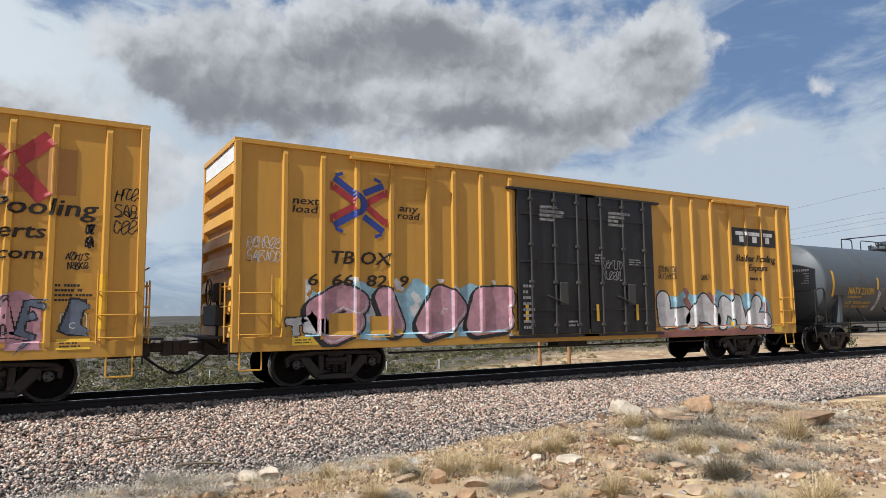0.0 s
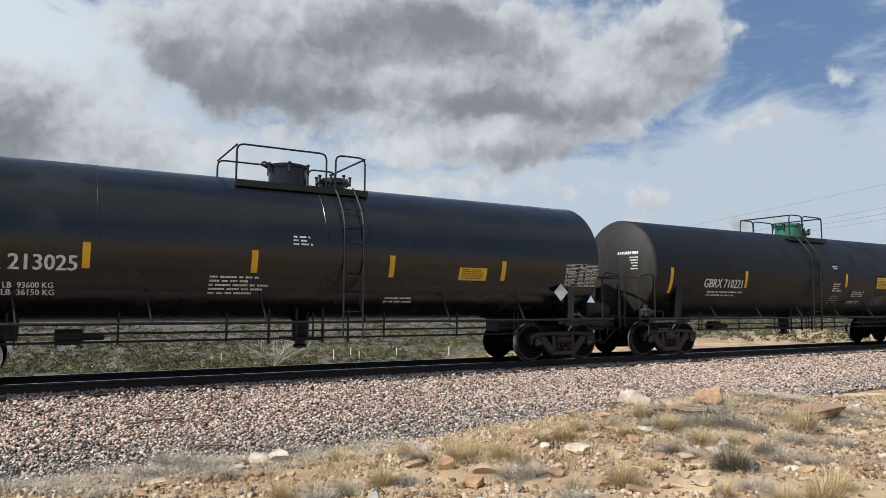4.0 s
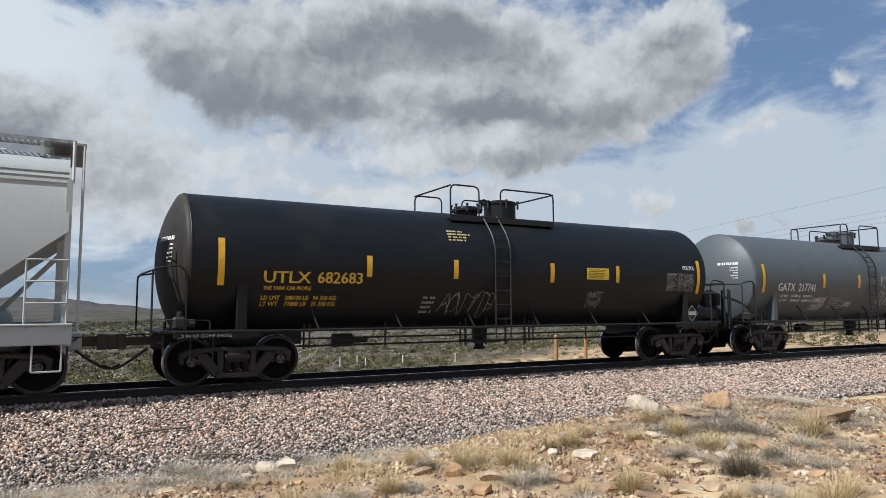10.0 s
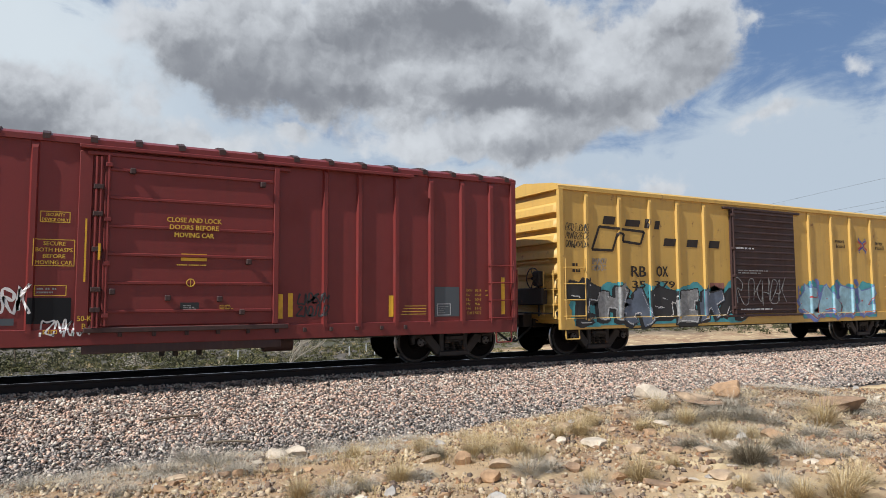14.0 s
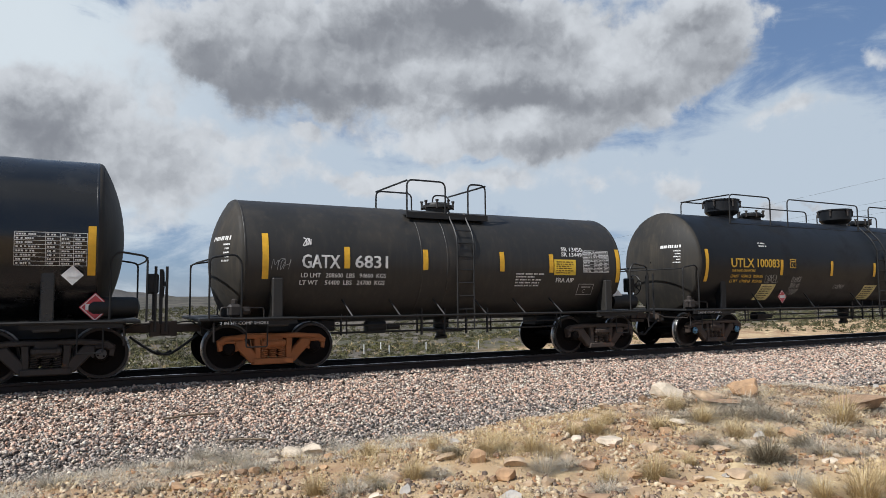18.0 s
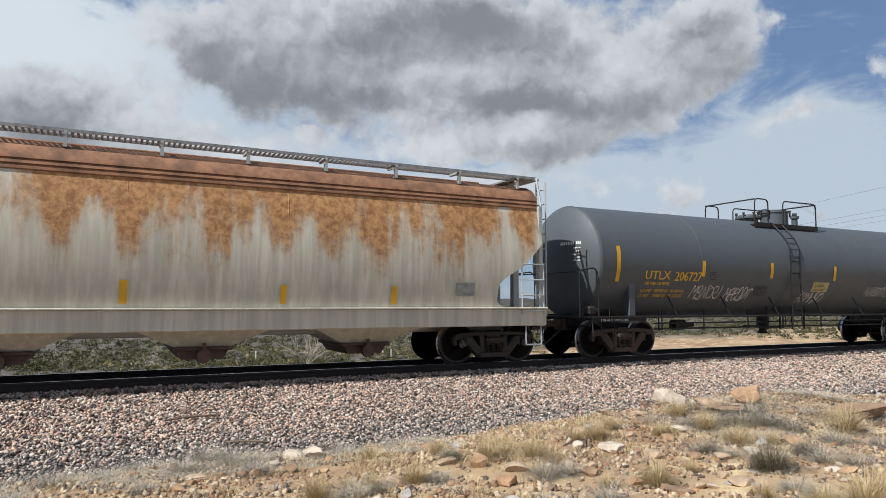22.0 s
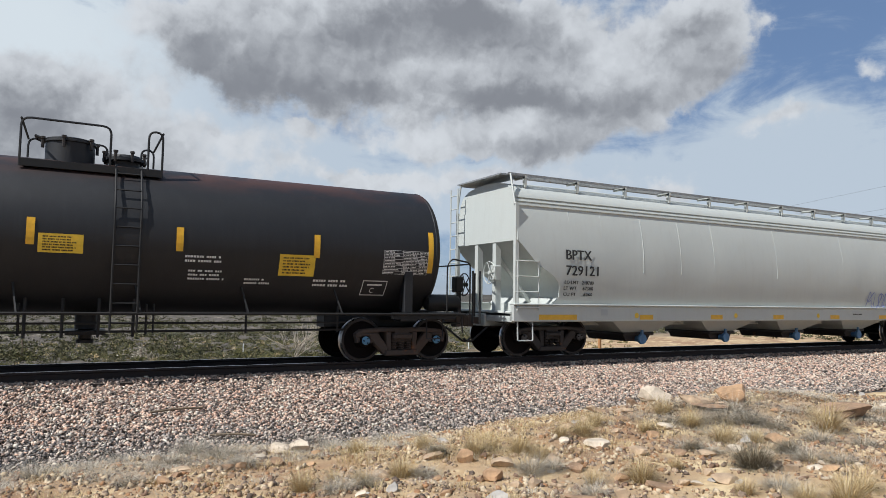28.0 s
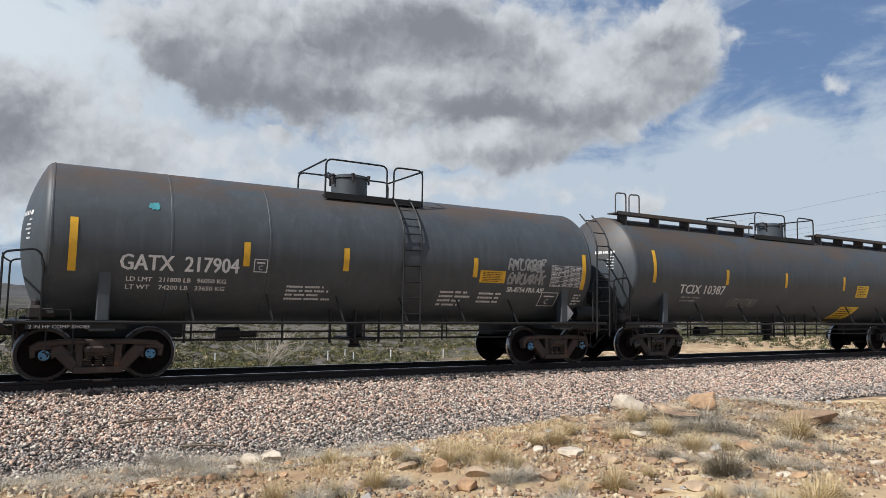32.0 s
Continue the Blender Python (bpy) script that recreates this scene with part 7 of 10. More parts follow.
def mural(s, x0, x1, z0, z1, fills, ink, seed, word, back=None, splash=None, round_ends=False, block=0.0, glint=None, fat=0.2):
    """Sprayed letters with dark outlines; they follow posts and sill."""
    rnd = random.Random(seed)
    ph = [rnd.uniform(0, 6.28) for _ in range(6)]
    hx, hz = (x1 - x0) / 2, (z1 - z0) / 2
    mx, mz = (x0 + x1) / 2, (z0 + z1) / 2

    def wob(x, z):
        return 0.5 * np.sin(3.1 * x + ph[0] + 2 * z) + 0.35 * np.sin(6.7 * x + ph[1]) + 0.25 * np.sin(11.0 * z + ph[2] + 5 * x)

    def ground(x, z):
        top = (z - mz) / hz
        return (np.abs(x - mx) / hx < 0.96 + 0.05 * wob(x, z * 2)) & (top < 0.86 + 0.3 * wob(x * 1.3, z * 0.2)) & (top > -0.97 + 0.03 * wob(x, z))

    if back is not None:
        part("graffiti_ground", cut_sheet(s, x0 - 0.1, x1 + 0.1, z0, z1 + 0.1, 0.03, ground, 0.004), back, s.car, "cloudy sprayed ground of the graffiti", smooth=None)
    if splash is not None:
        part("graffiti_splash", cut_sheet(s, x0, x1, z0, z1 + 0.1, 0.03, lambda x, z: (np.abs(x - mx) < hx) & (wob(x * 1.7 + 3, z * 1.5) > 0.35 + 0.25 * np.abs(z - mz) / hz), 0.0055), splash, s.car, "", smooth=None)
    n = len(word)
    w = (x1 - x0) / n
    for k, ch in enumerate(word):
        pts = STROKES[ch]
        ax, az = x0 + w * (k - 0.06), z0 + 0.1 * (z1 - z0) * rnd.random()
        sw, sh = w * 1.12, (z1 - z0) * rnd.uniform(0.8, 0.93)
        thick = min(sw * 1.1, sh) * rnd.uniform(fat * 0.92, fat * 1.08)
        lean = rnd.uniform(-0.14, 0.2)
        tilt = [rnd.gauss(0, 0.05) for _ in range(2 * len(pts))]
        seg = [(ax + sw * (0.12 + 0.76 * p + tilt[2 * i]) + lean * (q - 0.5) * sh, az + sh * (0.16 + 0.7 * q + tilt[2 * i + 1])) for i, (p, q) in enumerate(pts)]

        spikes = []
        if not round_ends:
            for _ in range(3):
                px, pz = rnd.choice(seg)
                a = rnd.choice((rnd.uniform(0.5, 2.6), rnd.uniform(-0.9, 0.3), rnd.uniform(2.8, 4.0)))
                spikes.append((px, pz, math.cos(a), math.sin(a), sh * rnd.uniform(0.28, 0.48)))

        def dist(x, z, seg=seg, thick=thick, spikes=spikes):
            best = np.full(np.shape(x), 9.0)
            for i, ((px, pz), (qx, qz)) in enumerate(zip(seg, seg[1:])):
                dx, dz = qx - px, qz - pz
                ln = math.hypot(dx, dz) + 1e-9
                t = ((x - px) * dx + (z - pz) * dz) / ln
                across = np.abs((x - px) * dz - (z - pz) * dx) / ln
                past = np.maximum(np.maximum(-t, t - ln), 0)
                if round_ends:
                    best = np.minimum(best, np.hypot(across, past))
                else:  # strokes that flare towards their cut ends
                    best = np.minimum(best, np.maximum(across * (1.12 - 0.3 * np.clip(t / ln, 0, 1) * (i % 2 * 2 - 1)), past * 1.25 + 0.25 * across))
            for px, pz, dx, dz, ln in spikes:
                t = (x - px) * dx + (z - pz) * dz
                across = np.abs((x - px) * dz - (z - pz) * dx)
                best = np.minimum(best, np.where((t > 0) & (t < ln), across / np.maximum(1 - t / ln, 0.04) * 1.2, 9.0))
            return best

        edge = 0.045 if thick > 0.12 else 0.028
        layers = [("letter_outline", lambda x, z: dist(x, z) < thick + edge, ink, 0.0075), ("letter_fill", lambda x, z: dist(x, z) < thick, fills[k % len(fills)], 0.0095)]
        if block:
            layers.insert(0, ("letter_block", lambda x, z: np.minimum(dist(x + block, z + block * 0.8), dist(x + block / 2, z + block * 0.4)) < thick + edge, ink, 0.0065))
        if glint is not None:
            layers.append(("letter_glint", lambda x, z: (np.abs(dist(x, z) - thick * 0.8) < 0.014) & (dist(x - 0.04, z + 0.06) < thick * 0.75), glint, 0.0112))
        for name, test, mat, lift in layers:
            sh2 = cut_sheet(s, ax - 0.4, ax + sw + 0.4, z0 - 0.12, z1 + 0.2, 0.02, test, lift)
            if sh2.f:
                o = part(name, sh2, mat, s.car, smooth=None)
                if name == "letter_glint":
                    tagged(o, kind="stuff")
# ---- the train, in the order in which it passes ----
def build_train():
    car, s = box_car("yellow high-cube box car with dark lettering and pink graffiti", -14.92, 14.25, YELLOW, 9.5, 5.18, 0.78, [7.30, 7.96, 8.83, 6.64, 5.90, 5.13, 4.35], None, peak=0.0)
    s.panel("reflector", 8.75, 8.88, 1.29, 2.30, REFLECT)
    s.text("Pooling", 6.97, 3.337, 0.303, BROWN_INK, 1.66, bold=0.021, slant=0.2)
    s.text("Experts", 6.43, 2.916, 0.256, BROWN_INK, 1.40, bold=0.018, slant=0.2)
    s.text(".com", 7.04, 2.541, 0.213, BROWN_INK, 0.77, bold=0.015, slant=0.2)
    s.bars(8.04, 8.66, 1.78, 2.13, 4, INK, seed=1)
    s.box_mark(8.14, 1.25, 0.43, 0.33, LETTER)
    s.panel("label_plate", 8.10, 8.63, 0.94, 1.13, SIGN_YELLOW, off=0.007)
    s.bars(8.15, 8.57, 0.97, 1.09, 2, INK, seed=4)
    s.scribble(8.94, 9.47, 3.04, 3.95, INK, 5, 8, 0.02)
    s.scribble(8.19, 8.55, 2.36, 2.69, INK, 6, 6, 0.018)
    s.scribble(8.49, 8.62, 2.76, 3.23, INK, 7, 2, 0.03)
    mural(s, 6.77, 7.87, 0.95, 2.0, [SPRAY_GREY, SPRAY_PINK], INK, 5, 'SAE', back=SPRAY_PINK, fat=0.1)
    mural(s, 7.96, 8.76, 1.05, 1.95, [SPRAY_GREY], INK, 6, 'I', back=None)
    s.panel('faded_patch', 6.65, 8.31, 3.71, 4.56, FADED, 0.004)
    cross_logo(s, 7.28, 4.20, 0.75, 0.006, True)
    car, s = box_car("yellow high-cube box car with black double doors and bubble-letter graffiti", 5.72, 14.25, YELLOW, 9.5, 5.18, 0.78, [-8.44, -7.60, -6.78, -5.93, -4.96, -4.24, -3.43, -2.54, 3.57, 4.44, 5.35, 6.24, 7.06, 7.90, 8.81], None, peak=0.0, top_panel=BRIGHT, gutter=zip([-6.99, 5.36], [-4.82, 7.54]))
    s.panel("reflector", -8.63, -8.51, 1.27, 2.30, REFLECT)
    s.panel("reflector", -5.81, -5.67, 1.07, 1.58, REFLECT)
    s.panel("reflector", -2.92, -2.79, 1.13, 1.62, REFLECT)
    s.panel("reflector", 3.10, 3.23, 1.10, 1.62, REFLECT)
    s.panel("reflector", 6.07, 6.21, 1.07, 1.65, REFLECT)
    s.text("next", -8.28, 3.895, 0.171, BROWN_INK, 0.58, bold=0.012, slant=0.2)
    s.text("load", -8.28, 3.713, 0.158, BROWN_INK, 0.54, bold=0.011, slant=0.2)
    s.text("any", -5.73, 3.909, 0.160, BROWN_INK, 0.48, bold=0.011, slant=0.2)
    s.text("road", -5.77, 3.733, 0.159, BROWN_INK, 0.55, bold=0.011, slant=0.2)
    s.text("TB OX", -7.44, 2.641, 0.284, BROWN_INK, 1.44, bold=0.020, slant=0.2)
    s.text("6  66  82  9", -7.94, 2.154, 0.253, BROWN_INK, 2.41, bold=0.018, slant=0.2)
    s.panel("stencil_patch", -7.31, -6.91, 1.67, 1.94, INK, off=0.006)
    s.panel("label_plate", -8.27, -7.67, 0.89, 1.06, SIGN_YELLOW, off=0.006)
    s.bars(-8.21, -7.74, 0.92, 1.03, 2, INK, seed=10)
    s.panel("weight_panel", -7.44, -6.80, 1.03, 1.55, YELLOW, off=0.013)
    s.text("LD LMT 208900", -7.41, 1.368, 0.085, BROWN_INK, 0.57, bold=0.006)
    s.text("LT WT   77800", -7.41, 1.211, 0.085, BROWN_INK, 0.57, bold=0.006)
    s.panel("weight_panel", -6.46, -5.92, 1.01, 1.48, YELLOW, off=0.013)
    s.scribble(-9.24, -8.53, 2.60, 3.18, SPRAY_WHITE, 13, 12, 0.018)
    s.scribble(2.86, 3.60, 2.49, 2.90, INK, 14, 6, 0.015)
    s.scribble(4.75, 5.15, 2.49, 2.70, INK, 15, 4, 0.015)
    s.panel("logo_panel", 6.38, 8.68, 3.67, 4.26, INK, off=0.006)
    s.text("Railcar Pooling", 6.54, 3.162, 0.222, BROWN_INK, 2.03, bold=0.016, slant=0.2)
    s.text("Experts", 7.16, 2.867, 0.205, BROWN_INK, 0.97, bold=0.014, slant=0.2)
    s.bars(7.13, 8.10, 2.51, 2.70, 1, BROWN_INK, seed=17)
    s.panel("label_plate", 8.12, 8.71, 0.84, 1.02, SIGN_YELLOW, off=0.006)
    cross_logo(s, -6.71, 3.99, 0.64)
    bar_logo(s, 6.55, 8.59, 3.79, 4.14)
    d = box_door(car, -2.36, 0.02, 0.98, 4.72, DOOR_BLACK, 3, 3, 0.09)
    d = box_door(car, 0.08, 2.60, 0.98, 4.72, DOOR_BLACK, 3, 3, 0.09)
    door_side = Side(car, lambda x, z: 1.6)
    for k, row in enumerate(("-IMPORTANT-", "CLOSE THIS DOOR", "BEFORE CLOSING", "MAIN DOOR")):
        door_side.text(row, -1.66, 4.27 - 0.11 * k, 0.075, LETTER, 0.055 * len(row))
    for k, row in enumerate(("CLOSE AND LOCK", "BOTH DOORS", "BEFORE", "MOVING CAR")):
        door_side.text(row, 0.80, 4.27 - 0.11 * k, 0.075, LETTER, 0.06 * len(row))
    door_side.scribble(0.51, 1.27, 2.4, 3.0, LETTER_DIM, 71, 8, 0.02)
    door_side.bars(0.24, 0.64, 2.9, 3.15, 3, LETTER_DIM, seed=72)
    door_side.bars(1.54, 2.18, 2.85, 3.05, 3, LETTER_DIM, seed=73)
    door_side.bars(-2.26, -1.80, 1.1, 2.3, 8, LETTER_DIM, seed=74)
    door_side.bars(-0.77, -0.27, 1.15, 1.35, 2, LETTER_DIM, seed=75)
    for x in (-2.19, 0.24, 1.76):
        door_side.panel("reflector", x, x + 0.1, 1.3, 1.75, REFLECT)
    mural(s, -7.97, -2.54, 0.95, 2.25, [SPRAY_PINK, SPRAY_PINK, SPRAY_PINK], INK, 11, 'CIDE', back=SPRAY_SKY, splash=SPRAY_WHITE, round_ends=True, fat=0.235, block=0.07, glint=SPRAY_WHITE)
    mural(s, 2.70, 8.27, 1.0, 2.15, [SPRAY_WHITE], INK, 12, 'LAML', back=SPRAY_SKY, splash=SPRAY_RUST, round_ends=True, fat=0.25)
    s.panel('rust_wash', 2.70, 8.27, 0.79, 1.12, SPRAY_RUST, 0.0062)
    mural(s, -8.36, -7.33, 1.05, 1.55, [SPRAY_WHITE], INK, 13, 'TGM')
    car, s = tank_car("faded slate grey tank car with yellow lettering and sprayed tags", 25.37, 12.85, 7.85, 4.07, 1.5, SLATE, "brown", tail=0.1, top_x=-0.21, top_half=1.45, frames=((-1.45, -0.62), (0.09, 1.42),), domes=(("low", -0.26, None), ("wide", 0.69, None),), ladder_x=-0.40, seams=(-5.14, -1.34,),
                      reflect=((-6.94, 2.05, 2.99, 0.13), (-3.88, 2.31, 2.79, 0.13), (-1.13, 2.30, 2.74, 0.13), (2.51, 2.28, 2.75, 0.13), (7.20, 2.09, 3.02, 0.13),))
    s.text("NATX 231091", -5.92, 2.138, 0.260, LETTER_YELLOW, 1.75, bold=0.018)
    s.text("THE TANK CAR PEOPLE", -5.91, 1.997, 0.086, LETTER_YELLOW, 0.96, bold=0.006)
    s.text("LD LMT   182710 LB   84 400 KG", -5.93, 1.780, 0.098, LETTER_YELLOW, 1.75, bold=0.007)
    s.text("LT WT    78810 LB   34 800 KG", -5.91, 1.638, 0.098, LETTER_YELLOW, 1.71, bold=0.007)
    s.box_mark(-3.64, 2.12, 0.25, 0.28, LETTER_DIM)
    s.scribble(-2.84, -1.41, 1.52, 2.31, SPRAY_WHITE, 20, 4, 0.03)
    s.scribble(-0.41, -0.07, 1.72, 2.25, SPRAY_WHITE, 21, 2, 0.028)
    s.scribble(0.74, 3.83, 1.38, 2.20, SPRAY_WHITE, 22, 8, 0.03, lines=1)
    s.scribble(5.41, 6.98, 1.44, 2.14, SPRAY_WHITE, 23, 8, 0.02)
    s.scribble(-0.01, 0.96, 2.73, 3.15, SIGN_CREAM, 24, 6, 0.02)
    s.scribble(-6.83, -6.19, 1.95, 2.11, INK, 25, 6, 0.03)
    s.scribble(-3.83, -3.64, 1.53, 2.29, SPRAY_WHITE, 26, 2, 0.028)
    sign(s, 2.48, 3.30, 1.72, 2.02, SIGN_YELLOW)
    s.grid(5.86, 6.94, 2.20, 2.72, LETTER_DIM)
    car, s = tank_car("glossy black tank car with white lettering and grey tags", 42.59, 14.1, 8.55, 4.22, 1.58, BLACK, "black", top_x=-0.52, top_half=1.32, frames=((-1.32, -0.70), (0.02, 1.26),), domes=(("low", -0.38, None), ("wide", 0.47, None),), ladder_x=-0.81, seams=(-4.75, -1.75,),
                      reflect=((-7.69, 1.91, 2.83, 0.13), (-4.43, 2.08, 2.55, 0.13), (-1.46, 2.07, 2.53, 0.13), (1.61, 2.08, 2.56, 0.13), (4.67, 2.05, 2.55, 0.13), (7.80, 1.85, 2.77, 0.13),))
    s.text("COCX 213003", -6.84, 1.995, 0.281, LETTER, 2.25, bold=0.020)
    s.box_mark(-4.28, 2.02, 0.29, 0.27, LETTER)
    s.text("LD LMT 206300 LBS 93550 KGS", -6.68, 1.702, 0.103, LETTER, 1.89, bold=0.007)
    s.text("LT WT   79700 LBS 36150 KGS   NEW 7-13", -6.67, 1.575, 0.104, LETTER, 2.57, bold=0.007)
    s.bars(-2.68, -1.41, 1.57, 2.03, 6, LETTER, seed=30)
    s.bars(-0.42, 0.08, 2.59, 2.81, 3, LETTER, seed=31)
    s.bars(-0.30, 0.62, 1.92, 2.06, 2, LETTER_DIM, seed=32)
    s.bars(-0.09, 0.54, 1.35, 1.63, 4, LETTER_DIM, seed=33)
    s.scribble(-4.07, -2.83, 1.64, 1.95, LETTER_DIM, 34, 10, 0.022)
    s.scribble(1.08, 2.06, 1.47, 1.98, LETTER_DIM, 35, 6, 0.022)
    s.scribble(2.67, 4.06, 1.47, 1.83, LETTER_DIM, 36, 8, 0.015)
    s.scribble(4.49, 7.16, 1.40, 1.99, LETTER_DIM, 37, 14, 0.03)
    s.scribble(-8.35, -7.96, 2.66, 3.28, SPRAY_WHITE, 38, 4, 0.025, lines=1)
    sign(s, 3.08, 3.85, 2.08, 2.39, SIGN_YELLOW)
    s.grid(6.45, 7.55, 2.10, 2.69, LETTER)
    s.diamond(7.93, 1.35, 0.27, SIGN_RED)
    s.diamond(8.68, 1.33, 0.27, SIGN_RED)
    s.diamond(7.64, 1.72, 0.24, LETTER)
    car, s = tank_car("glossy black tank car with clean white lettering", 60.91, 14.1, 8.55, 4.22, 1.58, BLACK, "black", top_x=-0.18, top_half=1.50, frames=((-1.50, 0.49), (0.71, 1.43),), domes=(("low", 1.02, None), ("wide", -0.10, None),), ladder_x=0.76, seams=(-4.26, 0.15,),
                      reflect=((-7.70, 1.93, 2.85, 0.13), (-4.42, 2.07, 2.54, 0.13), (-1.39, 2.07, 2.53, 0.13), (1.70, 2.05, 2.54, 0.13), (4.77, 2.04, 2.52, 0.13), (7.95, 1.98, 2.72, 0.13),))
    s.text("COCX 213025", -6.78, 2.027, 0.271, LETTER, 2.21, bold=0.019)
    s.text("LD LMT   206300 LB  93600 KG", -6.70, 1.705, 0.100, LETTER, 1.78, bold=0.007)
    s.text("LT WT    79700 LB  36150 KG", -6.69, 1.578, 0.101, LETTER, 1.79, bold=0.007)
    s.bars(-2.24, -0.93, 1.62, 2.02, 5, LETTER, seed=41)
    s.bars(-0.60, -0.14, 2.66, 2.89, 3, LETTER, seed=42)
    s.bars(1.69, 2.88, 1.47, 1.63, 2, LETTER, seed=43)
    sign(s, 3.49, 4.28, 2.03, 2.33, SIGN_YELLOW)
    s.grid(6.77, 7.87, 1.95, 2.52, LETTER)
    s.diamond(8.14, 1.40, 0.27, SIGN_RED)
    s.diamond(8.47, 1.48, 0.27, SIGN_RED)
    s.diamond(6.66, 1.78, 0.23, LETTER)
    car, s = tank_car("matt black tank car with a green painted manway", 79.15, 14.1, 8.5, 4.05, 1.5, BLACK_DULL, "black", top_x=0.22, top_half=1.08, frames=((-1.08, -0.33), (-0.31, 0.85),), domes=(("wide", 0.34, GREEN), ("low", 0.95, GREEN),), ladder_x=-0.22,
                      reflect=((1.62, 2.13, 2.60, 0.13), (4.83, 2.13, 2.60, 0.13), (8.03, 1.69, 2.59, 0.13), (-7.40, 1.81, 2.56, 0.13), (-3.99, 2.02, 2.55, 0.13),))
    sign(s, 3.64, 4.34, 2.12, 2.52, SIGN_YELLOW)
    s.grid(6.71, 7.78, 2.22, 2.70, LETTER)
    s.bars(6.70, 7.06, 2.80, 2.87, 1, LETTER, seed=48)
    s.bars(0.81, 1.31, 2.75, 2.90, 2, LETTER, seed=49)
    s.bars(0.84, 1.44, 1.96, 2.28, 4, LETTER, seed=50)
    s.bars(0.86, 1.55, 1.55, 1.85, 4, LETTER_DIM, seed=51)
    s.bars(2.15, 2.95, 1.79, 2.01, 3, LETTER, seed=52)
    s.bars(2.14, 3.09, 1.55, 1.66, 2, LETTER, seed=53)
    s.scribble(3.48, 4.62, 1.44, 1.89, LETTER_DIM, 54, 16, 0.012)
    s.text("STYRENE", 5.92, 1.835, 0.098, LETTER, 0.54, bold=0.007)
    s.bars(6.75, 7.53, 1.91, 2.11, 3, LETTER, seed=55)
    s.diamond(7.49, 1.40, 0.21, SIGN_RED)
    s.text("GBRX 710221", -5.96, 2.011, 0.263, LETTER, 1.79, bold=0.018)
    s.bars(-5.71, -4.03, 1.73, 1.93, 2, LETTER, seed=56)
    car, s = hopper_car("clean light grey covered hopper with black numbers", 97.45, 16.9, LIGHT_GREY, seams=[-7.97, -6.29, -4.60, -2.98, -1.39, 1.38, 3.21, 4.67, 6.62])
    s.text("MLLX", -7.77, 2.496, 0.208, INK, 0.89, bold=0.015)
    s.text("26338", -7.77, 2.058, 0.241, INK, 1.06, bold=0.017)
    s.text("LD LMT  220300", -7.80, 1.748, 0.080, INK, 0.96, bold=0.006)
    s.text("LT WT    65700", -7.81, 1.600, 0.080, INK, 0.97, bold=0.006)
    s.text("CU FT     6224", -7.82, 1.451, 0.080, INK, 0.94, bold=0.006)
    s.bars(-1.25, 0.11, 1.70, 1.85, 3, INK, seed=57)
    s.bars(-1.25, -0.54, 1.51, 1.55, 1, INK, seed=58)
    s.bars(6.54, 7.21, 1.47, 1.58, 2, INK, seed=59)
    s.bars(7.53, 8.09, 1.48, 1.76, 3, INK, seed=60)
    s.text("2 INCH HF COMP SHOES", -8.18, 0.957, 0.067, INK, 0.67, bold=0.005)
    s.bars(-4.52, -3.45, 1.05, 1.12, 2, INK, seed=61)
    s.bars(-1.85, -0.27, 1.05, 1.14, 2, INK, seed=62)
    s.panel("label_plate", -7.12, -6.87, 1.01, 1.19, WHITE_GREY, off=0.012)
    strips(s, (-9.11, -5.71, -3.22, -0.16, 2.93, 5.42, 8.57), (1.2, 0.5, 0.5, 0.5, 0.5, 0.5, 0.7))
    dots(s, (-5.98, -1.93, 2.08))
    car, s = hopper_car("light grey covered hopper covered in blue graffiti letters", 118.57, 16.7, LIGHT_GREY, half=9.88, cut="v", gate=GATE_RED, sill_top=1.26, seams=[-7.78, -5.99, -4.04, -2.27, 0.17, 2.26, 4.43])
    s.text("MLLX", -7.64, 2.416, 0.210, INK, 0.82, bold=0.015)
    s.text("10881", -7.65, 1.946, 0.222, INK, 0.87, bold=0.016)
    s.bars(-7.72, -7.17, 1.59, 1.68, 1, INK, seed=64)
    s.bars(-7.72, -7.17, 1.44, 1.53, 1, INK, seed=65)
    s.scribble(-8.38, -7.95, 1.01, 2.34, INK, 66, 24, 0.02)
    s.bars(6.66, 7.89, 1.91, 2.35, 4, INK, seed=67)
    s.bars(7.69, 8.36, 1.40, 1.53, 1, INK, seed=68)
    s.panel("label_plate", -8.92, -8.72, 1.07, 1.19, WHITE_GREY, off=0.012)
    strips(s, (-9.59, -0.23, 8.25), (1.15, 0.5, 0.7))
    mural(s, -7.17, -0.21, 0.72, 2.45, [SPRAY_SLATE], INK, 21, 'SENR', splash=SPRAY_RED, block=0.13, glint=LETTER, fat=0.18)
    mural(s, -1.09, 0.14, 1.3, 1.9, [SIGN_YELLOW], INK, 22, 'HTC', fat=0.17)
    mural(s, 0.13, 7.22, 0.74, 2.2, [SPRAY_SLATE], INK, 23, 'CRIMEC', splash=SPRAY_RED, block=0.1, glint=LETTER, fat=0.2)
    dots(s, (8.67,))
    car, s = hopper_car("light grey covered hopper with yellow reflector strips", 139.71, 16.7, LIGHT_GREY, cut="v", gate=GATE_RED, sill_top=1.26, seams=[-7.82, -4.18, -1.99, 0.95])
    s.panel("reflector", -8.38, -8.26, 1.28, 2.19, REFLECT)
    s.panel("reflector", -5.99, -5.85, 1.28, 1.72, REFLECT)
    s.panel("reflector", -2.65, -2.52, 1.28, 1.73, REFLECT)
    s.panel("reflector", -0.15, -0.01, 1.27, 1.71, REFLECT)
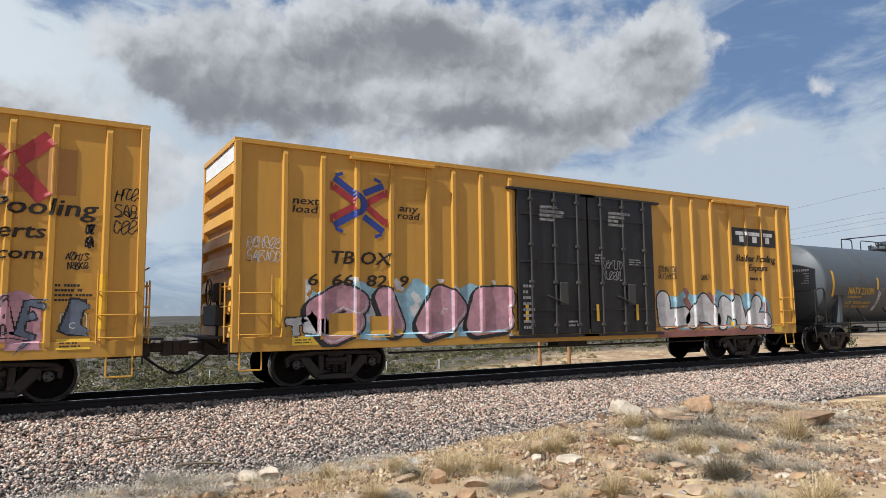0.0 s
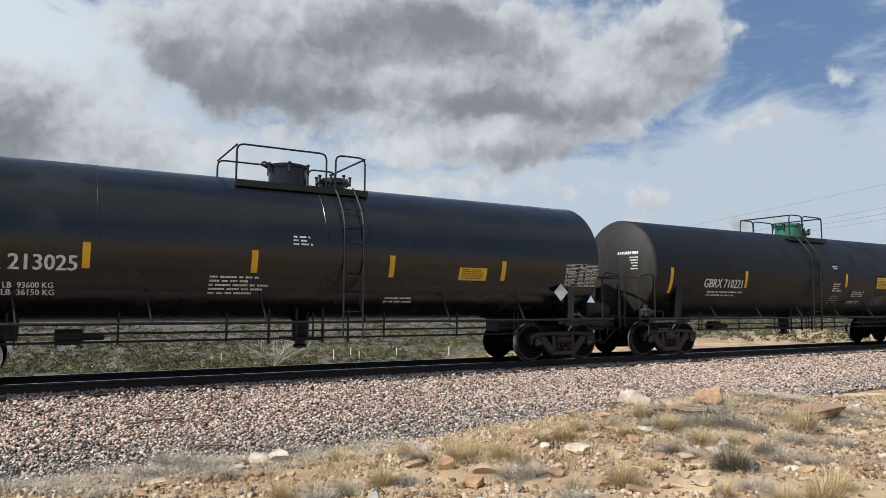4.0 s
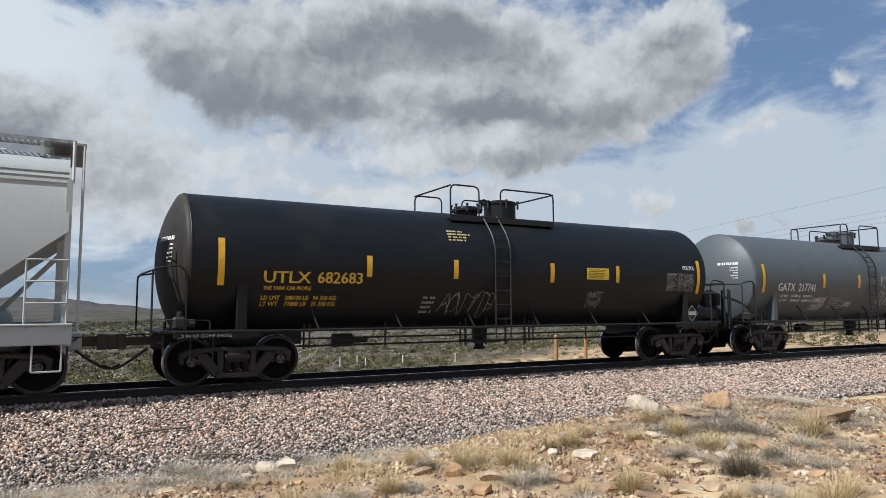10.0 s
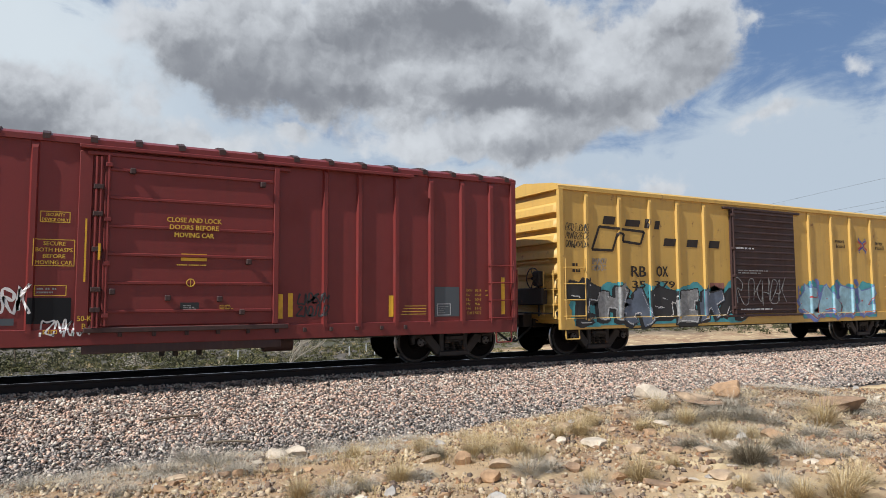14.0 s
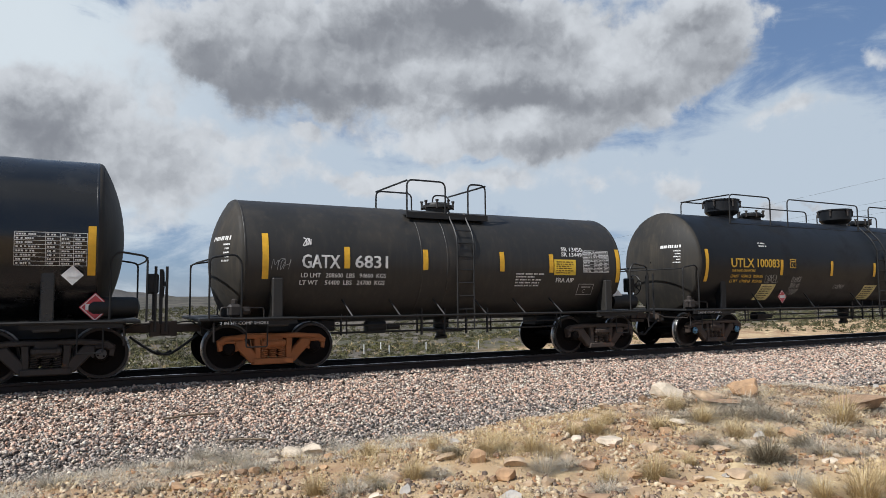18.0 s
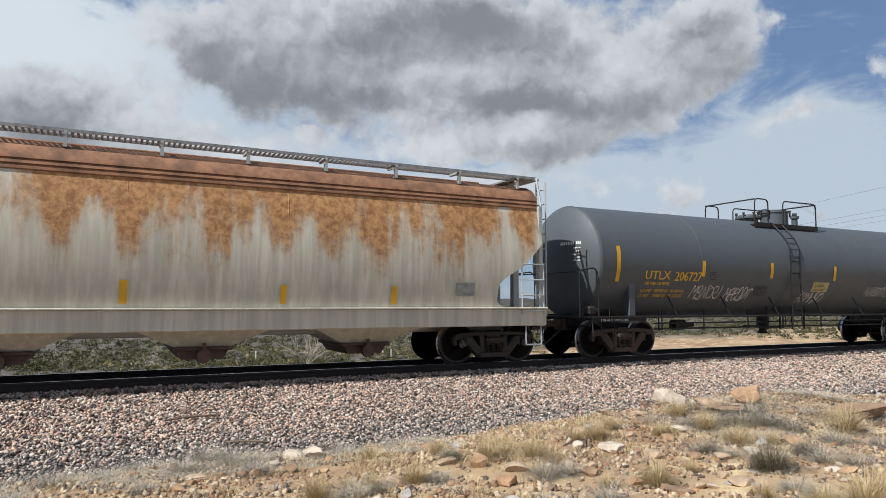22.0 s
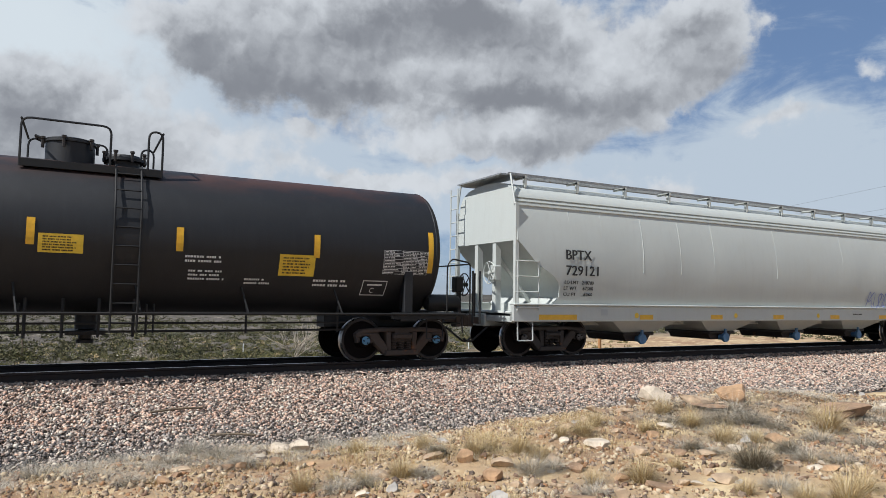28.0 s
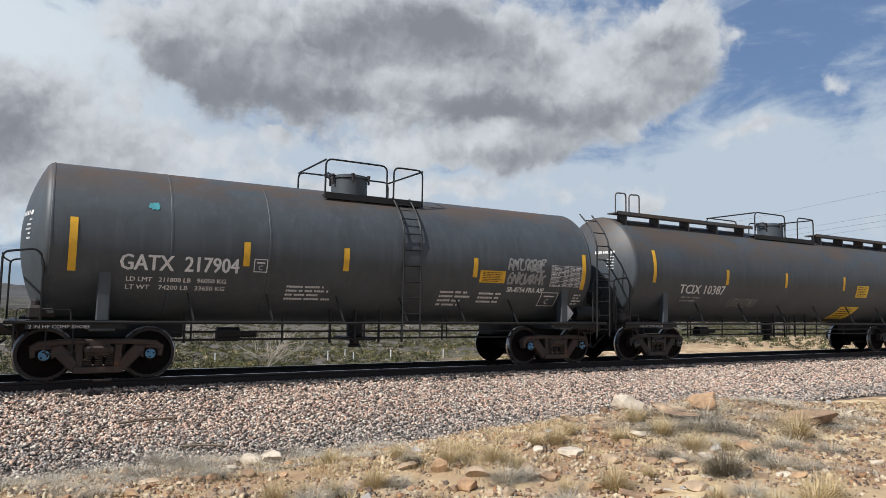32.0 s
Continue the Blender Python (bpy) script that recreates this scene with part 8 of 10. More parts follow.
    s.panel("reflector", 2.31, 2.44, 1.27, 1.69, REFLECT)
    s.panel("reflector", 5.63, 5.77, 1.23, 1.66, REFLECT)
    s.panel("reflector", 8.32, 8.45, 1.23, 2.17, REFLECT)
    s.text("AITX", -7.80, 2.285, 0.239, INK, 0.74, bold=0.017)
    s.text("210456", -7.83, 1.820, 0.226, INK, 1.07, bold=0.016)
    s.text("LD LMT  219800 LBS", -7.87, 1.500, 0.094, INK, 1.08, bold=0.007)
    s.text("LT WT    66200 LBS", -7.88, 1.359, 0.094, INK, 1.07, bold=0.007)
    s.box_mark(-6.45, 2.04, 0.25, 0.25, INK)
    s.bars(4.31, 4.61, 1.32, 1.47, 3, INK, seed=71)
    s.bars(6.10, 6.54, 1.31, 1.47, 3, INK, seed=72)
    s.bars(7.22, 7.87, 1.31, 1.38, 1, INK, seed=73)
    s.text("2 INCH HF COMP SHOES", -8.65, 0.904, 0.046, INK, 0.83)
    s.panel("label_plate", -9.01, -8.77, 1.03, 1.18, WHITE_GREY, off=0.012)
    dots(s, (-6.13, -2.12, 2.02, 6.19))
    car, s = tank_car("matt black tank car with yellow lettering", 160.81, 12.92, 7.95, 3.99, 1.5, BLACK_DULL, "black", top_x=0.30, top_half=1.62, frames=((-1.62, -0.78), (-0.12, 1.61),), domes=(("low", -0.57, None), ("wide", 0.51, None),), ladder_x=-0.13,
                      reflect=((-6.90, 1.98, 2.93, 0.13), (-3.71, 2.21, 2.68, 0.13), (-1.48, 2.21, 2.66, 0.13), (1.42, 2.17, 2.67, 0.13), (3.69, 2.20, 2.66, 0.13), (6.94, 1.93, 2.91, 0.13),))
    s.text("UTLX", -6.05, 2.051, 0.241, LETTER_YELLOW, 0.99, bold=0.017)
    s.text("682683", -4.90, 2.057, 0.239, LETTER_YELLOW, 1.02, bold=0.017)
    s.text("THE TANK CAR PEOPLE", -6.04, 1.902, 0.080, LETTER_YELLOW, 1.02, bold=0.006)
    s.text("LD LMT   208100 LB   94 350 KG", -6.06, 1.694, 0.092, LETTER_YELLOW, 1.63, bold=0.006)
    s.text("LT WT    77800 LB   35 350 KG", -6.06, 1.567, 0.093, LETTER_YELLOW, 1.63, bold=0.006)
    sign(s, 2.58, 3.37, 2.27, 2.58, SIGN_YELLOW)
    s.grid(5.63, 6.74, 2.00, 2.50, LETTER_DIM)
    s.text("POLYOL", 6.28, 2.619, 0.118, LETTER, 0.49, bold=0.008)
    s.scribble(-1.83, -0.27, 1.32, 1.96, LETTER_DIM, 77, 14, 0.012)
    s.bars(-2.28, -1.86, 1.38, 1.82, 4, LETTER_DIM, seed=78)
    s.scribble(2.70, 3.21, 1.52, 1.97, LETTER_DIM, 79, 4, 0.012)
    s.bars(-1.59, -0.94, 3.12, 3.42, 4, SIGN_CREAM, seed=80)
    s.diamond(6.92, 1.34, 0.27, INK)
    car, s = tank_car("slate grey tank car with white lettering and scrawled tags", 177.94, 12.95, 7.95, 3.99, 1.5, SLATE, "black", top_x=-0.54, top_half=1.26, frames=((-1.26, -0.81), (-0.06, 1.22),), domes=(("low", -0.49, None), ("wide", 0.43, None),), brake_left=True, ladder_x=-0.85, seams=(-3.59, -1.80,),
                      reflect=((-7.11, 1.99, 2.91, 0.13), (-3.85, 2.18, 2.66, 0.13), (-1.72, 2.20, 2.67, 0.13), (1.47, 2.17, 2.66, 0.13), (3.94, 2.16, 2.65, 0.13), (7.10, 1.96, 2.87, 0.13),))
    s.text("GATX  217741", -6.37, 2.051, 0.262, LETTER, 2.00, bold=0.018)
    s.text("LD LMT   207700 LB   94200 KG", -6.14, 1.849, 0.084, LETTER, 1.72, bold=0.006)
    s.text("LT WT     78300 LB   35600 KG", -6.12, 1.705, 0.084, LETTER, 1.72, bold=0.006)
    s.scribble(-4.32, -3.54, 1.40, 1.87, SPRAY_WHITE, 81, 10, 0.016)
    s.scribble(-2.42, -1.89, 1.52, 1.73, SPRAY_WHITE, 82, 6, 0.012)
    s.scribble(-0.36, 0.96, 1.59, 2.74, SPRAY_WHITE, 83, 12, 0.018)
    s.scribble(2.07, 3.96, 1.24, 1.66, SPRAY_WHITE, 84, 10, 0.022)
    s.bars(-3.30, -2.38, 1.46, 1.86, 5, LETTER_DIM, seed=85)
    s.bars(2.38, 3.35, 1.58, 2.05, 4, LETTER_DIM, seed=86)
    s.text("SR-8754", 3.95, 1.888, 0.096, LETTER, 0.62, bold=0.007)
    sign(s, 2.31, 3.10, 2.05, 2.36, REFLECT)
    s.grid(5.87, 6.94, 1.97, 2.68, LETTER_DIM)
    s.box_mark(5.62, 1.55, 0.50, 0.28, LETTER)
    car, s = hopper_car("clean off-white covered hopper with a plain eave", 195.15, 16.7, WHITE_GREY, ribbed=False, cut="low", seams=[-7.08, -5.67, -3.99, -0.03, 4.11])
    s.panel("reflector", -8.26, -8.13, 1.36, 2.29, REFLECT)
    s.panel("reflector", -5.72, -5.58, 1.36, 1.81, REFLECT)
    s.panel("reflector", -2.82, -2.69, 1.35, 1.82, REFLECT)
    s.panel("reflector", -0.10, 0.04, 1.33, 1.81, REFLECT)
    s.panel("reflector", 2.52, 2.65, 1.33, 1.78, REFLECT)
    s.panel("reflector", 5.58, 5.72, 1.34, 1.76, REFLECT)
    s.panel("reflector", 8.27, 8.39, 1.32, 2.24, REFLECT)
    s.text("MLLX", -6.95, 2.453, 0.237, INK, 0.85, bold=0.017)
    s.text("98197", -6.95, 1.992, 0.224, INK, 0.94, bold=0.016)
    s.text("LD LMT   222900", -7.00, 1.615, 0.094, INK, 0.89, bold=0.007)
    s.text("LT WT     63100", -7.02, 1.474, 0.082, INK, 0.89, bold=0.006)
    s.box_mark(-5.33, 2.21, 0.26, 0.24, INK)
    s.bars(7.30, 8.26, 1.99, 2.06, 2, INK, seed=91)
    s.bars(6.55, 7.05, 1.30, 1.52, 3, INK, seed=92)
    s.bars(3.86, 4.43, 1.08, 1.14, 1, INK, seed=93)
    dots(s, (-6.04, -1.96, 2.09))
    car, s = box_car("oxide red box car with a plug door and white numbers", 216.14, 12.6, RED, 7.85, 4.42, 0.66, [-6.84, -5.96, -5.06, -4.20, -3.35, -2.44, 2.93, 3.71, 4.60, 5.49, 6.33, 7.14], None, peak=0.25, ladders=2.4)
    s.panel("reflector", -7.33, -7.19, 1.08, 2.06, REFLECT)
    s.panel("reflector", -5.33, -5.20, 1.08, 1.59, REFLECT)
    s.panel("reflector", -3.25, -3.12, 1.13, 1.58, REFLECT)
    s.panel("reflector", 1.93, 2.03, 1.08, 1.58, REFLECT)
    s.panel("reflector", 2.14, 2.24, 1.11, 1.60, REFLECT)
    s.panel("reflector", 4.42, 4.53, 1.08, 1.55, REFLECT)
    s.panel("reflector", 7.43, 7.53, 1.09, 1.99, REFLECT)
    s.panel("painted_stripe", -1.62, -1.59, 1.80, 2.95, REFLECT, off=0.07)
    s.panel("grey_patch", -6.78, -5.99, 1.57, 2.33, SLATE, off=0.004)
    s.panel("grey_patch", -5.90, -5.12, 1.59, 2.35, SLATE, off=0.004)
    s.text("KC", -6.65, 2.047, 0.262, LETTER, 0.41, bold=0.018)
    s.text("SM", -5.79, 2.061, 0.270, LETTER, 0.48, bold=0.019)
    s.text("33", -6.66, 1.649, 0.261, LETTER, 0.45, bold=0.018)
    s.text("220", -5.83, 1.652, 0.257, LETTER, 0.59, bold=0.018)
    s.box_mark(-4.81, 2.07, 0.26, 0.24, LETTER_YELLOW)
    s.text("LD LMT", -5.74, 1.302, 0.105, LETTER_YELLOW, 0.42, bold=0.007)
    s.text("155,800", -4.89, 1.306, 0.084, LETTER_YELLOW, 0.38, bold=0.006)
    s.text("LT WT", -5.74, 1.150, 0.105, LETTER_YELLOW, 0.40, bold=0.007)
    s.text("64,200", -4.85, 1.149, 0.084, LETTER_YELLOW, 0.34, bold=0.006)
    stencil(s, ("SECURITY", "DEVICE ONLY"), -2.33, -1.86, 2.86, 3.06)
    stencil(s, ("SECURE", "BOTH HASPS", "BEFORE", "MOVING CAR"), -2.42, -1.77, 2.08, 2.56)
    s.frame_mark(-2.38, -1.88, 1.55, 1.74, LETTER_YELLOW)
    s.bars(-2.34, -1.92, 1.585, 1.71, 2, LETTER_DIM, seed=99)
    s.panel("spray_patch", -2.48, -1.80, 1.06, 1.52, BLACK_DULL, off=0.006)
    s.panel("spray_patch", -2.98, -2.66, 1.04, 1.16, SLATE, off=0.006)
    s.text("50-K", -1.70, 1.10, 0.095, LETTER_YELLOW, 0.23, off=0.066, bold=0.006)
    s.text("R", -1.62, 0.96, 0.095, LETTER_YELLOW, 0.07, off=0.066, bold=0.006)
    s.scribble(-4.09, -2.40, 1.20, 1.80, SPRAY_WHITE, 100, 7, 0.05)
    s.scribble(-2.34, -1.50, 0.81, 1.14, SPRAY_WHITE, 101, 2, 0.03)
    s.frame_mark(-2.22, -2.12, 0.88, 0.95, LETTER_YELLOW)
    s.frame_mark(-2.10, -2.00, 0.88, 0.95, LETTER_YELLOW)
    s.bars(-7.19, -6.97, 1.54, 1.87, 3, LETTER_DIM, seed=102)
    s.panel("grey_patch", 5.58, 6.24, 1.06, 1.75, SLATE, off=0.004)
    s.frame_mark(5.64, 6.00, 1.09, 1.36, LETTER)
    s.bars(5.68, 5.96, 1.13, 1.32, 4, LETTER_DIM, seed=103)
    for k in range(4):
        s.panel("warning_line", 4.72 + 0.03 * k, 5.36, 1.12 + 0.062 * k, 1.135 + 0.062 * k, LETTER_YELLOW, off=0.008)
    for k, (what, size) in enumerate((("EXW", "10-8"), ("EW", "10-0"), ("IL", "50-6"), ("IW", "9-6"), ("IH", "11-0"), ("CUFT", "5277"))):
        s.text(what, 6.44, 1.64 - 0.107 * k, 0.06, LETTER_YELLOW, 0.052 * len(what))
        s.text(size, 6.68, 1.64 - 0.107 * k, 0.06, LETTER_YELLOW, 0.042 * len(size))
    for k in range(2):
        s.bars(6.96, 7.06, 1.64 - 0.107 * k, 1.69 - 0.107 * k, 1, LETTER_YELLOW, seed=105 + k)
    s.scribble(2.32, 3.0, 1.10, 1.62, SPRAY_DARK, 106, 2, 0.035)
    box_door(car, -1.32, 1.84, 1.0, 4.15, RED, 6, 1, 0.07)
    # frame of the door, its locking bars and the lower track
    part("door_post", Shape().box(-1.74, -1.52, -1.535, -1.46, 0.9, 4.2, 0, 0.012), RED, car)
    for x in (-1.46, -1.385):
        part("locking_bar", Shape().tube([(x, -1.60, 0.98), (x, -1.60, 4.1)], 0.022, 6), RED, car)
        for z in (1.25, 1.62, 2.35, 3.0, 3.5):
            part("bar_bracket", Shape().box(x - 0.045, x + 0.045, -1.625, -1.5, z, z + 0.09, 0, 0.01), RED_DARK, car)
    part("lock_tape", Shape().box(-1.405, -1.365, -1.63, -1.615, 2.2, 2.5), REFLECT, car)
    part("door_jamb", Shape().box(1.80, 1.91, -1.59, -1.46, 0.98, 4.2, 0, 0.012), RED, car)
    part("door_track", Shape().box(-1.60, 2.12, -1.60, -1.50, 0.88, 0.975, 0, 0.012), RED_DARK, car)
    part("lower_sill", Shape().box(-1.62, 2.0, -1.50, -1.43, 0.50, 0.70, 0, 0.012), RED_DARK, car)
    part("top_track", Shape().box(-1.75, 5.0, -1.60, -1.50, 4.24, 4.31, 0, 0.012), RED, car)
    for k in range(11):
        x = -1.0 + 0.58 * k
        part("track_bracket", Shape().box(x - 0.035, x + 0.035, -1.575, -1.5, 0.80, 0.885, 0, 0.008), RED_DARK, car)
    for x, z in ((-0.86, 3.87), (1.56, 3.80), (1.18, 1.22), (0.75, 1.48), (-0.2, 1.5), (1.3, 2.22), (-1.15, 1.62)):
        part("door_lug", Shape().box(x - 0.05, x + 0.05, -1.64, -1.53, z - 0.05, z + 0.06, 0, 0.015), RED_DARK, car)
    part("air_reservoir", Shape().tube([(1.75, -1.0, 0.58), (2.35, -1.0, 0.58)], 0.2, 14), RED_DARK, car)
    for x in (-0.2, 0.05, 0.5):
        part("hanger", Shape().box(x - 0.05, x + 0.05, -0.9, -0.8, 0.36, 0.72, 0, 0.01), IRON, car)
    for k in range(21):
        x = -7.6 + 0.76 * k
        part("roof_seam", Shape().plate([(-1.535, 4.36), (-1.535, 4.455), (-1.3, 4.545), (0, 4.71), (1.3, 4.545), (1.535, 4.455), (1.535, 4.36)], x - 0.06, x + 0.06), RED_DARK, car)
    ds = Side(car, lambda x, z: 1.547)
    for row, x0, w, z in (("CLOSE AND LOCK", -0.25, 1.0, 2.96), ("DOORS BEFORE", -0.20, 0.9, 2.82), ("MOVING CAR", -0.11, 0.72, 2.67)):
        ds.text(row, x0, z, 0.092, LETTER_YELLOW, w, off=0.05, bold=0.008)
    ds.panel("reflector", 0.02, 0.50, 2.22, 2.36, REFLECT)
    ds.bars(-0.05, 0.75, 2.12, 2.17, 1, LETTER_YELLOW, seed=107)
    ring = Shape()
    turn = [(0.20 + 0.072 * math.cos(k * math.pi / 10), -1.606, 1.80 + 0.072 * math.sin(k * math.pi / 10)) for k in range(21)]
    ring.tube(turn, 0.011, 4).tube([(0.20, -1.606, 1.73), (0.20, -1.606, 1.87)], 0.009, 4)
    part("round_mark", ring, LETTER_YELLOW, car)
    ds.panel("stencil_patch", 0.03, 0.37, 1.23, 1.42, INK)
    ds.bars(0.08, 0.32, 1.28, 1.38, 3, LETTER_DIM, off=0.05, seed=108)
    ds.bars(0.75, 1.05, 1.28, 1.38, 3, LETTER_YELLOW, off=0.05, seed=109)
    car, s = box_car("faded yellow box car with a brown ribbed door and graffiti", 233.29, 12.45, YELLOW_PALE, 7.85, 4.42, 0.66, [-6.92, -5.75, -4.60, -3.51, -2.38, 2.69, 3.94, 5.03, 6.28, 7.50], None, peak=0.25, ladders=2.5)
    s.text("RB", -5.35, 2.067, 0.299, BROWN_INK, 0.54, bold=0.021)
    s.text("OX", -4.39, 2.082, 0.295, BROWN_INK, 0.43, bold=0.021)
    s.text("35", -5.32, 1.757, 0.199, BROWN_INK, 0.49, bold=0.014)
    s.text("379", -4.46, 1.761, 0.192, BROWN_INK, 0.79, bold=0.013)
    s.text("next", 4.17, 3.357, 0.131, BROWN_INK, 0.53, bold=0.009)
    s.text("load", 4.21, 3.178, 0.131, BROWN_INK, 0.49, bold=0.009)
    s.text("any", 6.59, 3.375, 0.122, BROWN_INK, 0.47, bold=0.009)
    s.text("road", 6.58, 3.184, 0.139, BROWN_INK, 0.52, bold=0.010)
    s.scribble(-7.62, -6.88, 2.79, 3.46, INK, 107, 10, 0.015)
    s.bars(-7.41, -7.00, 2.13, 2.44, 2, BROWN_INK, seed=108)
    s.bars(-7.43, -6.99, 1.81, 1.90, 1, BROWN_INK, seed=109)
    s.scribble(-6.75, -6.26, 2.20, 2.56, LETTER_DIM, 110, 6, 0.015)
    s.panel("repair_patch", -2.18, -1.57, 1.47, 1.92, SPRAY_RUST, off=0.004)
    box_logo(s, -6.73, -4.81, 2.77, 3.70, -1.73)
    cross_logo(s, 5.66, 3.29, 0.25, 0.075)
    box_door(car, -1.25, 1.84, 0.98, 4.2, RED_DARK, 16, 1, 0.06)
    ds = Side(car, lambda x, z: 1.57)
    ds.scribble(-1.20, 1.27, 1.2, 2.2, LETTER_DIM, 91, 14, 0.025)
    ds.bars(-1.12, 0.16, 2.95, 3.05, 1, LETTER, seed=92)
    ds.bars(-1.02, 0.52, 2.2, 2.35, 2, LETTER_DIM, seed=93)
    ds.bars(-0.95, 0.87, 1.08, 1.16, 1, LETTER, seed=94)
    mural(s, -7.59, -0.68, 0.72, 1.9, [SPRAY_DARK, LETTER_DIM, SPRAY_GREY], INK, 15, 'THASEKM', back=SPRAY_TEAL, block=0.07, glint=LETTER)
    mural(s, 2.02, 6.42, 0.78, 2.0, [SPRAY_SKY], SPRAY_VIOLET, 16, 'GABZ', back=SPRAY_TEAL, splash=SPRAY_VIOLET, block=0.06, glint=SPRAY_RED)
    car, s = tank_car("glossy black tank car with a yellow contact sign", 250.58, 14.1, 8.5, 4.22, 1.58, BLACK, "black", top_x=-0.64, top_half=2.91, frames=((-2.91, 0.15), (1.39, 2.78),), domes=(("low", 1.65, None), ("wide", -0.00, None),), ladder_x=0.97, seams=(2.44, 6.00,),
                      reflect=((1.78, 2.10, 2.59, 0.13), (4.88, 2.10, 2.58, 0.13), (7.86, 1.90, 2.83, 0.13), (-7.86, 1.81, 2.79, 0.13), (-4.58, 1.94, 2.47, 0.13),))
    sign(s, 3.20, 3.99, 2.17, 2.49, SIGN_YELLOW)
    s.grid(6.58, 7.64, 2.11, 2.60, LETTER)
    s.bars(6.54, 7.12, 2.66, 2.72, 1, LETTER, seed=114)
    s.text("CARBOLINE 904", 4.43, 1.990, 0.076, LETTER, 0.58, bold=0.005)
    s.text("09-2023 BWST", 4.44, 1.904, 0.065, LETTER, 0.56, bold=0.005)
    s.bars(5.56, 5.96, 1.99, 2.05, 1, LETTER, seed=115)
    s.diamond(7.46, 1.39, 0.21, SIGN_RED)
    s.diamond(7.64, 1.77, 0.16, LETTER)
    s.text("COCX 213041", -7.02, 1.980, 0.205, LETTER, 2.34, bold=0.014)
    s.bars(-6.43, -3.72, 1.45, 1.74, 2, LETTER, seed=116)
    car, s = tank_car("glossy black tank car with bold white lettering", 268.86, 14.15, 8.5, 4.22, 1.58, BLACK, "black", tail=0.16, top_x=0.12, top_half=1.24, frames=((-1.24, 0.30), (0.90, 1.20),), domes=(("low", 0.67, None), ("wide", -0.29, None),), ladder_x=0.79, seams=(-4.29, -0.69,),
                      reflect=((-7.74, 1.91, 2.86, 0.13), (-4.28, 2.03, 2.51, 0.13), (-1.19, 2.02, 2.49, 0.13), (1.74, 2.00, 2.46, 0.13), (4.73, 2.01, 2.49, 0.13), (7.76, 1.91, 2.80, 0.13),))
    s.text("COCX 213042", -6.73, 1.963, 0.296, LETTER, 2.30, bold=0.021)
    s.box_mark(-4.09, 1.99, 0.25, 0.25, LETTER)
    s.text("LD LMT 207100 LBS 93900 KGS", -6.68, 1.697, 0.107, LETTER, 1.85, bold=0.007)
    s.text("LT WT   78900 LBS 35800 KGS   NEW 8-13", -6.68, 1.578, 0.097, LETTER, 2.49, bold=0.007)
    s.bars(-1.63, -0.54, 1.70, 2.01, 4, LETTER, seed=118)
    s.bars(1.31, 1.82, 2.58, 2.79, 3, LETTER, seed=119)
    s.bars(4.75, 5.34, 1.85, 1.98, 2, LETTER, seed=120)
    s.bars(5.92, 6.30, 1.95, 2.02, 1, LETTER, seed=121)
    sign(s, 3.41, 4.19, 2.05, 2.35, SIGN_YELLOW)
    s.grid(6.56, 7.68, 2.08, 2.66, LETTER)
    s.diamond(7.84, 1.33, 0.27, SIGN_RED)
    s.diamond(7.46, 1.91, 0.18, LETTER)
    car, s = tank_car("short dusty black tank car with an orange leading truck", 287.11, 8.8, 5.55, 3.65, 1.37, OLIVE, "orange", top_x=-0.18, top_half=1.10, frames=((-1.10, -0.08), (0.55, 1.05),), domes=(("low", 0.20, None),), ladder_x=0.07, seams=(-1.07, -0.40,), truck2="brown",
                      reflect=((-4.65, 1.87, 2.82, 0.13), (-2.89, 2.11, 2.58, 0.13), (-0.99, 2.10, 2.57, 0.13), (1.09, 2.09, 2.57, 0.13), (2.57, 2.08, 2.55, 0.13), (4.78, 1.84, 2.73, 0.13),))
    s.text("GATX", -3.89, 2.113, 0.286, LETTER, 0.82, bold=0.020)
    s.text("6831", -2.71, 2.130, 0.272, LETTER, 0.76, bold=0.019)
    s.text("LD LMT   208600  LBS   94600  KGS", -3.90, 1.912, 0.094, LETTER, 1.93, bold=0.007)
    s.text("LT WT    54400  LBS   24700  KGS", -3.92, 1.758, 0.094, LETTER, 1.93, bold=0.007)
    s.bars(1.51, 2.40, 1.72, 2.08, 5, LETTER, seed=124)
    s.text("SR 13450", 2.92, 2.636, 0.105, LETTER, 0.67, bold=0.007)
    s.text("SR 13449", 2.90, 2.502, 0.104, LETTER, 0.66, bold=0.007)
    s.text("FRA AIP", 2.74, 1.835, 0.115, LETTER, 0.56, bold=0.008)
    sign(s, 2.66, 3.35, 2.02, 2.42, SIGN_YELLOW)
    s.grid(3.60, 4.46, 2.10, 2.67, LETTER)
    s.box_mark(3.50, 1.51, 0.51, 0.29, LETTER_DIM)
    s.scribble(-4.53, -4.17, 2.03, 2.32, LETTER_DIM, 128, 2, 0.01)
    s.scribble(-3.86, -3.69, 2.57, 2.77, SPRAY_WHITE, 129, 4, 0.02)
    s.diamond(4.94, 1.48, 0.18, LETTER)
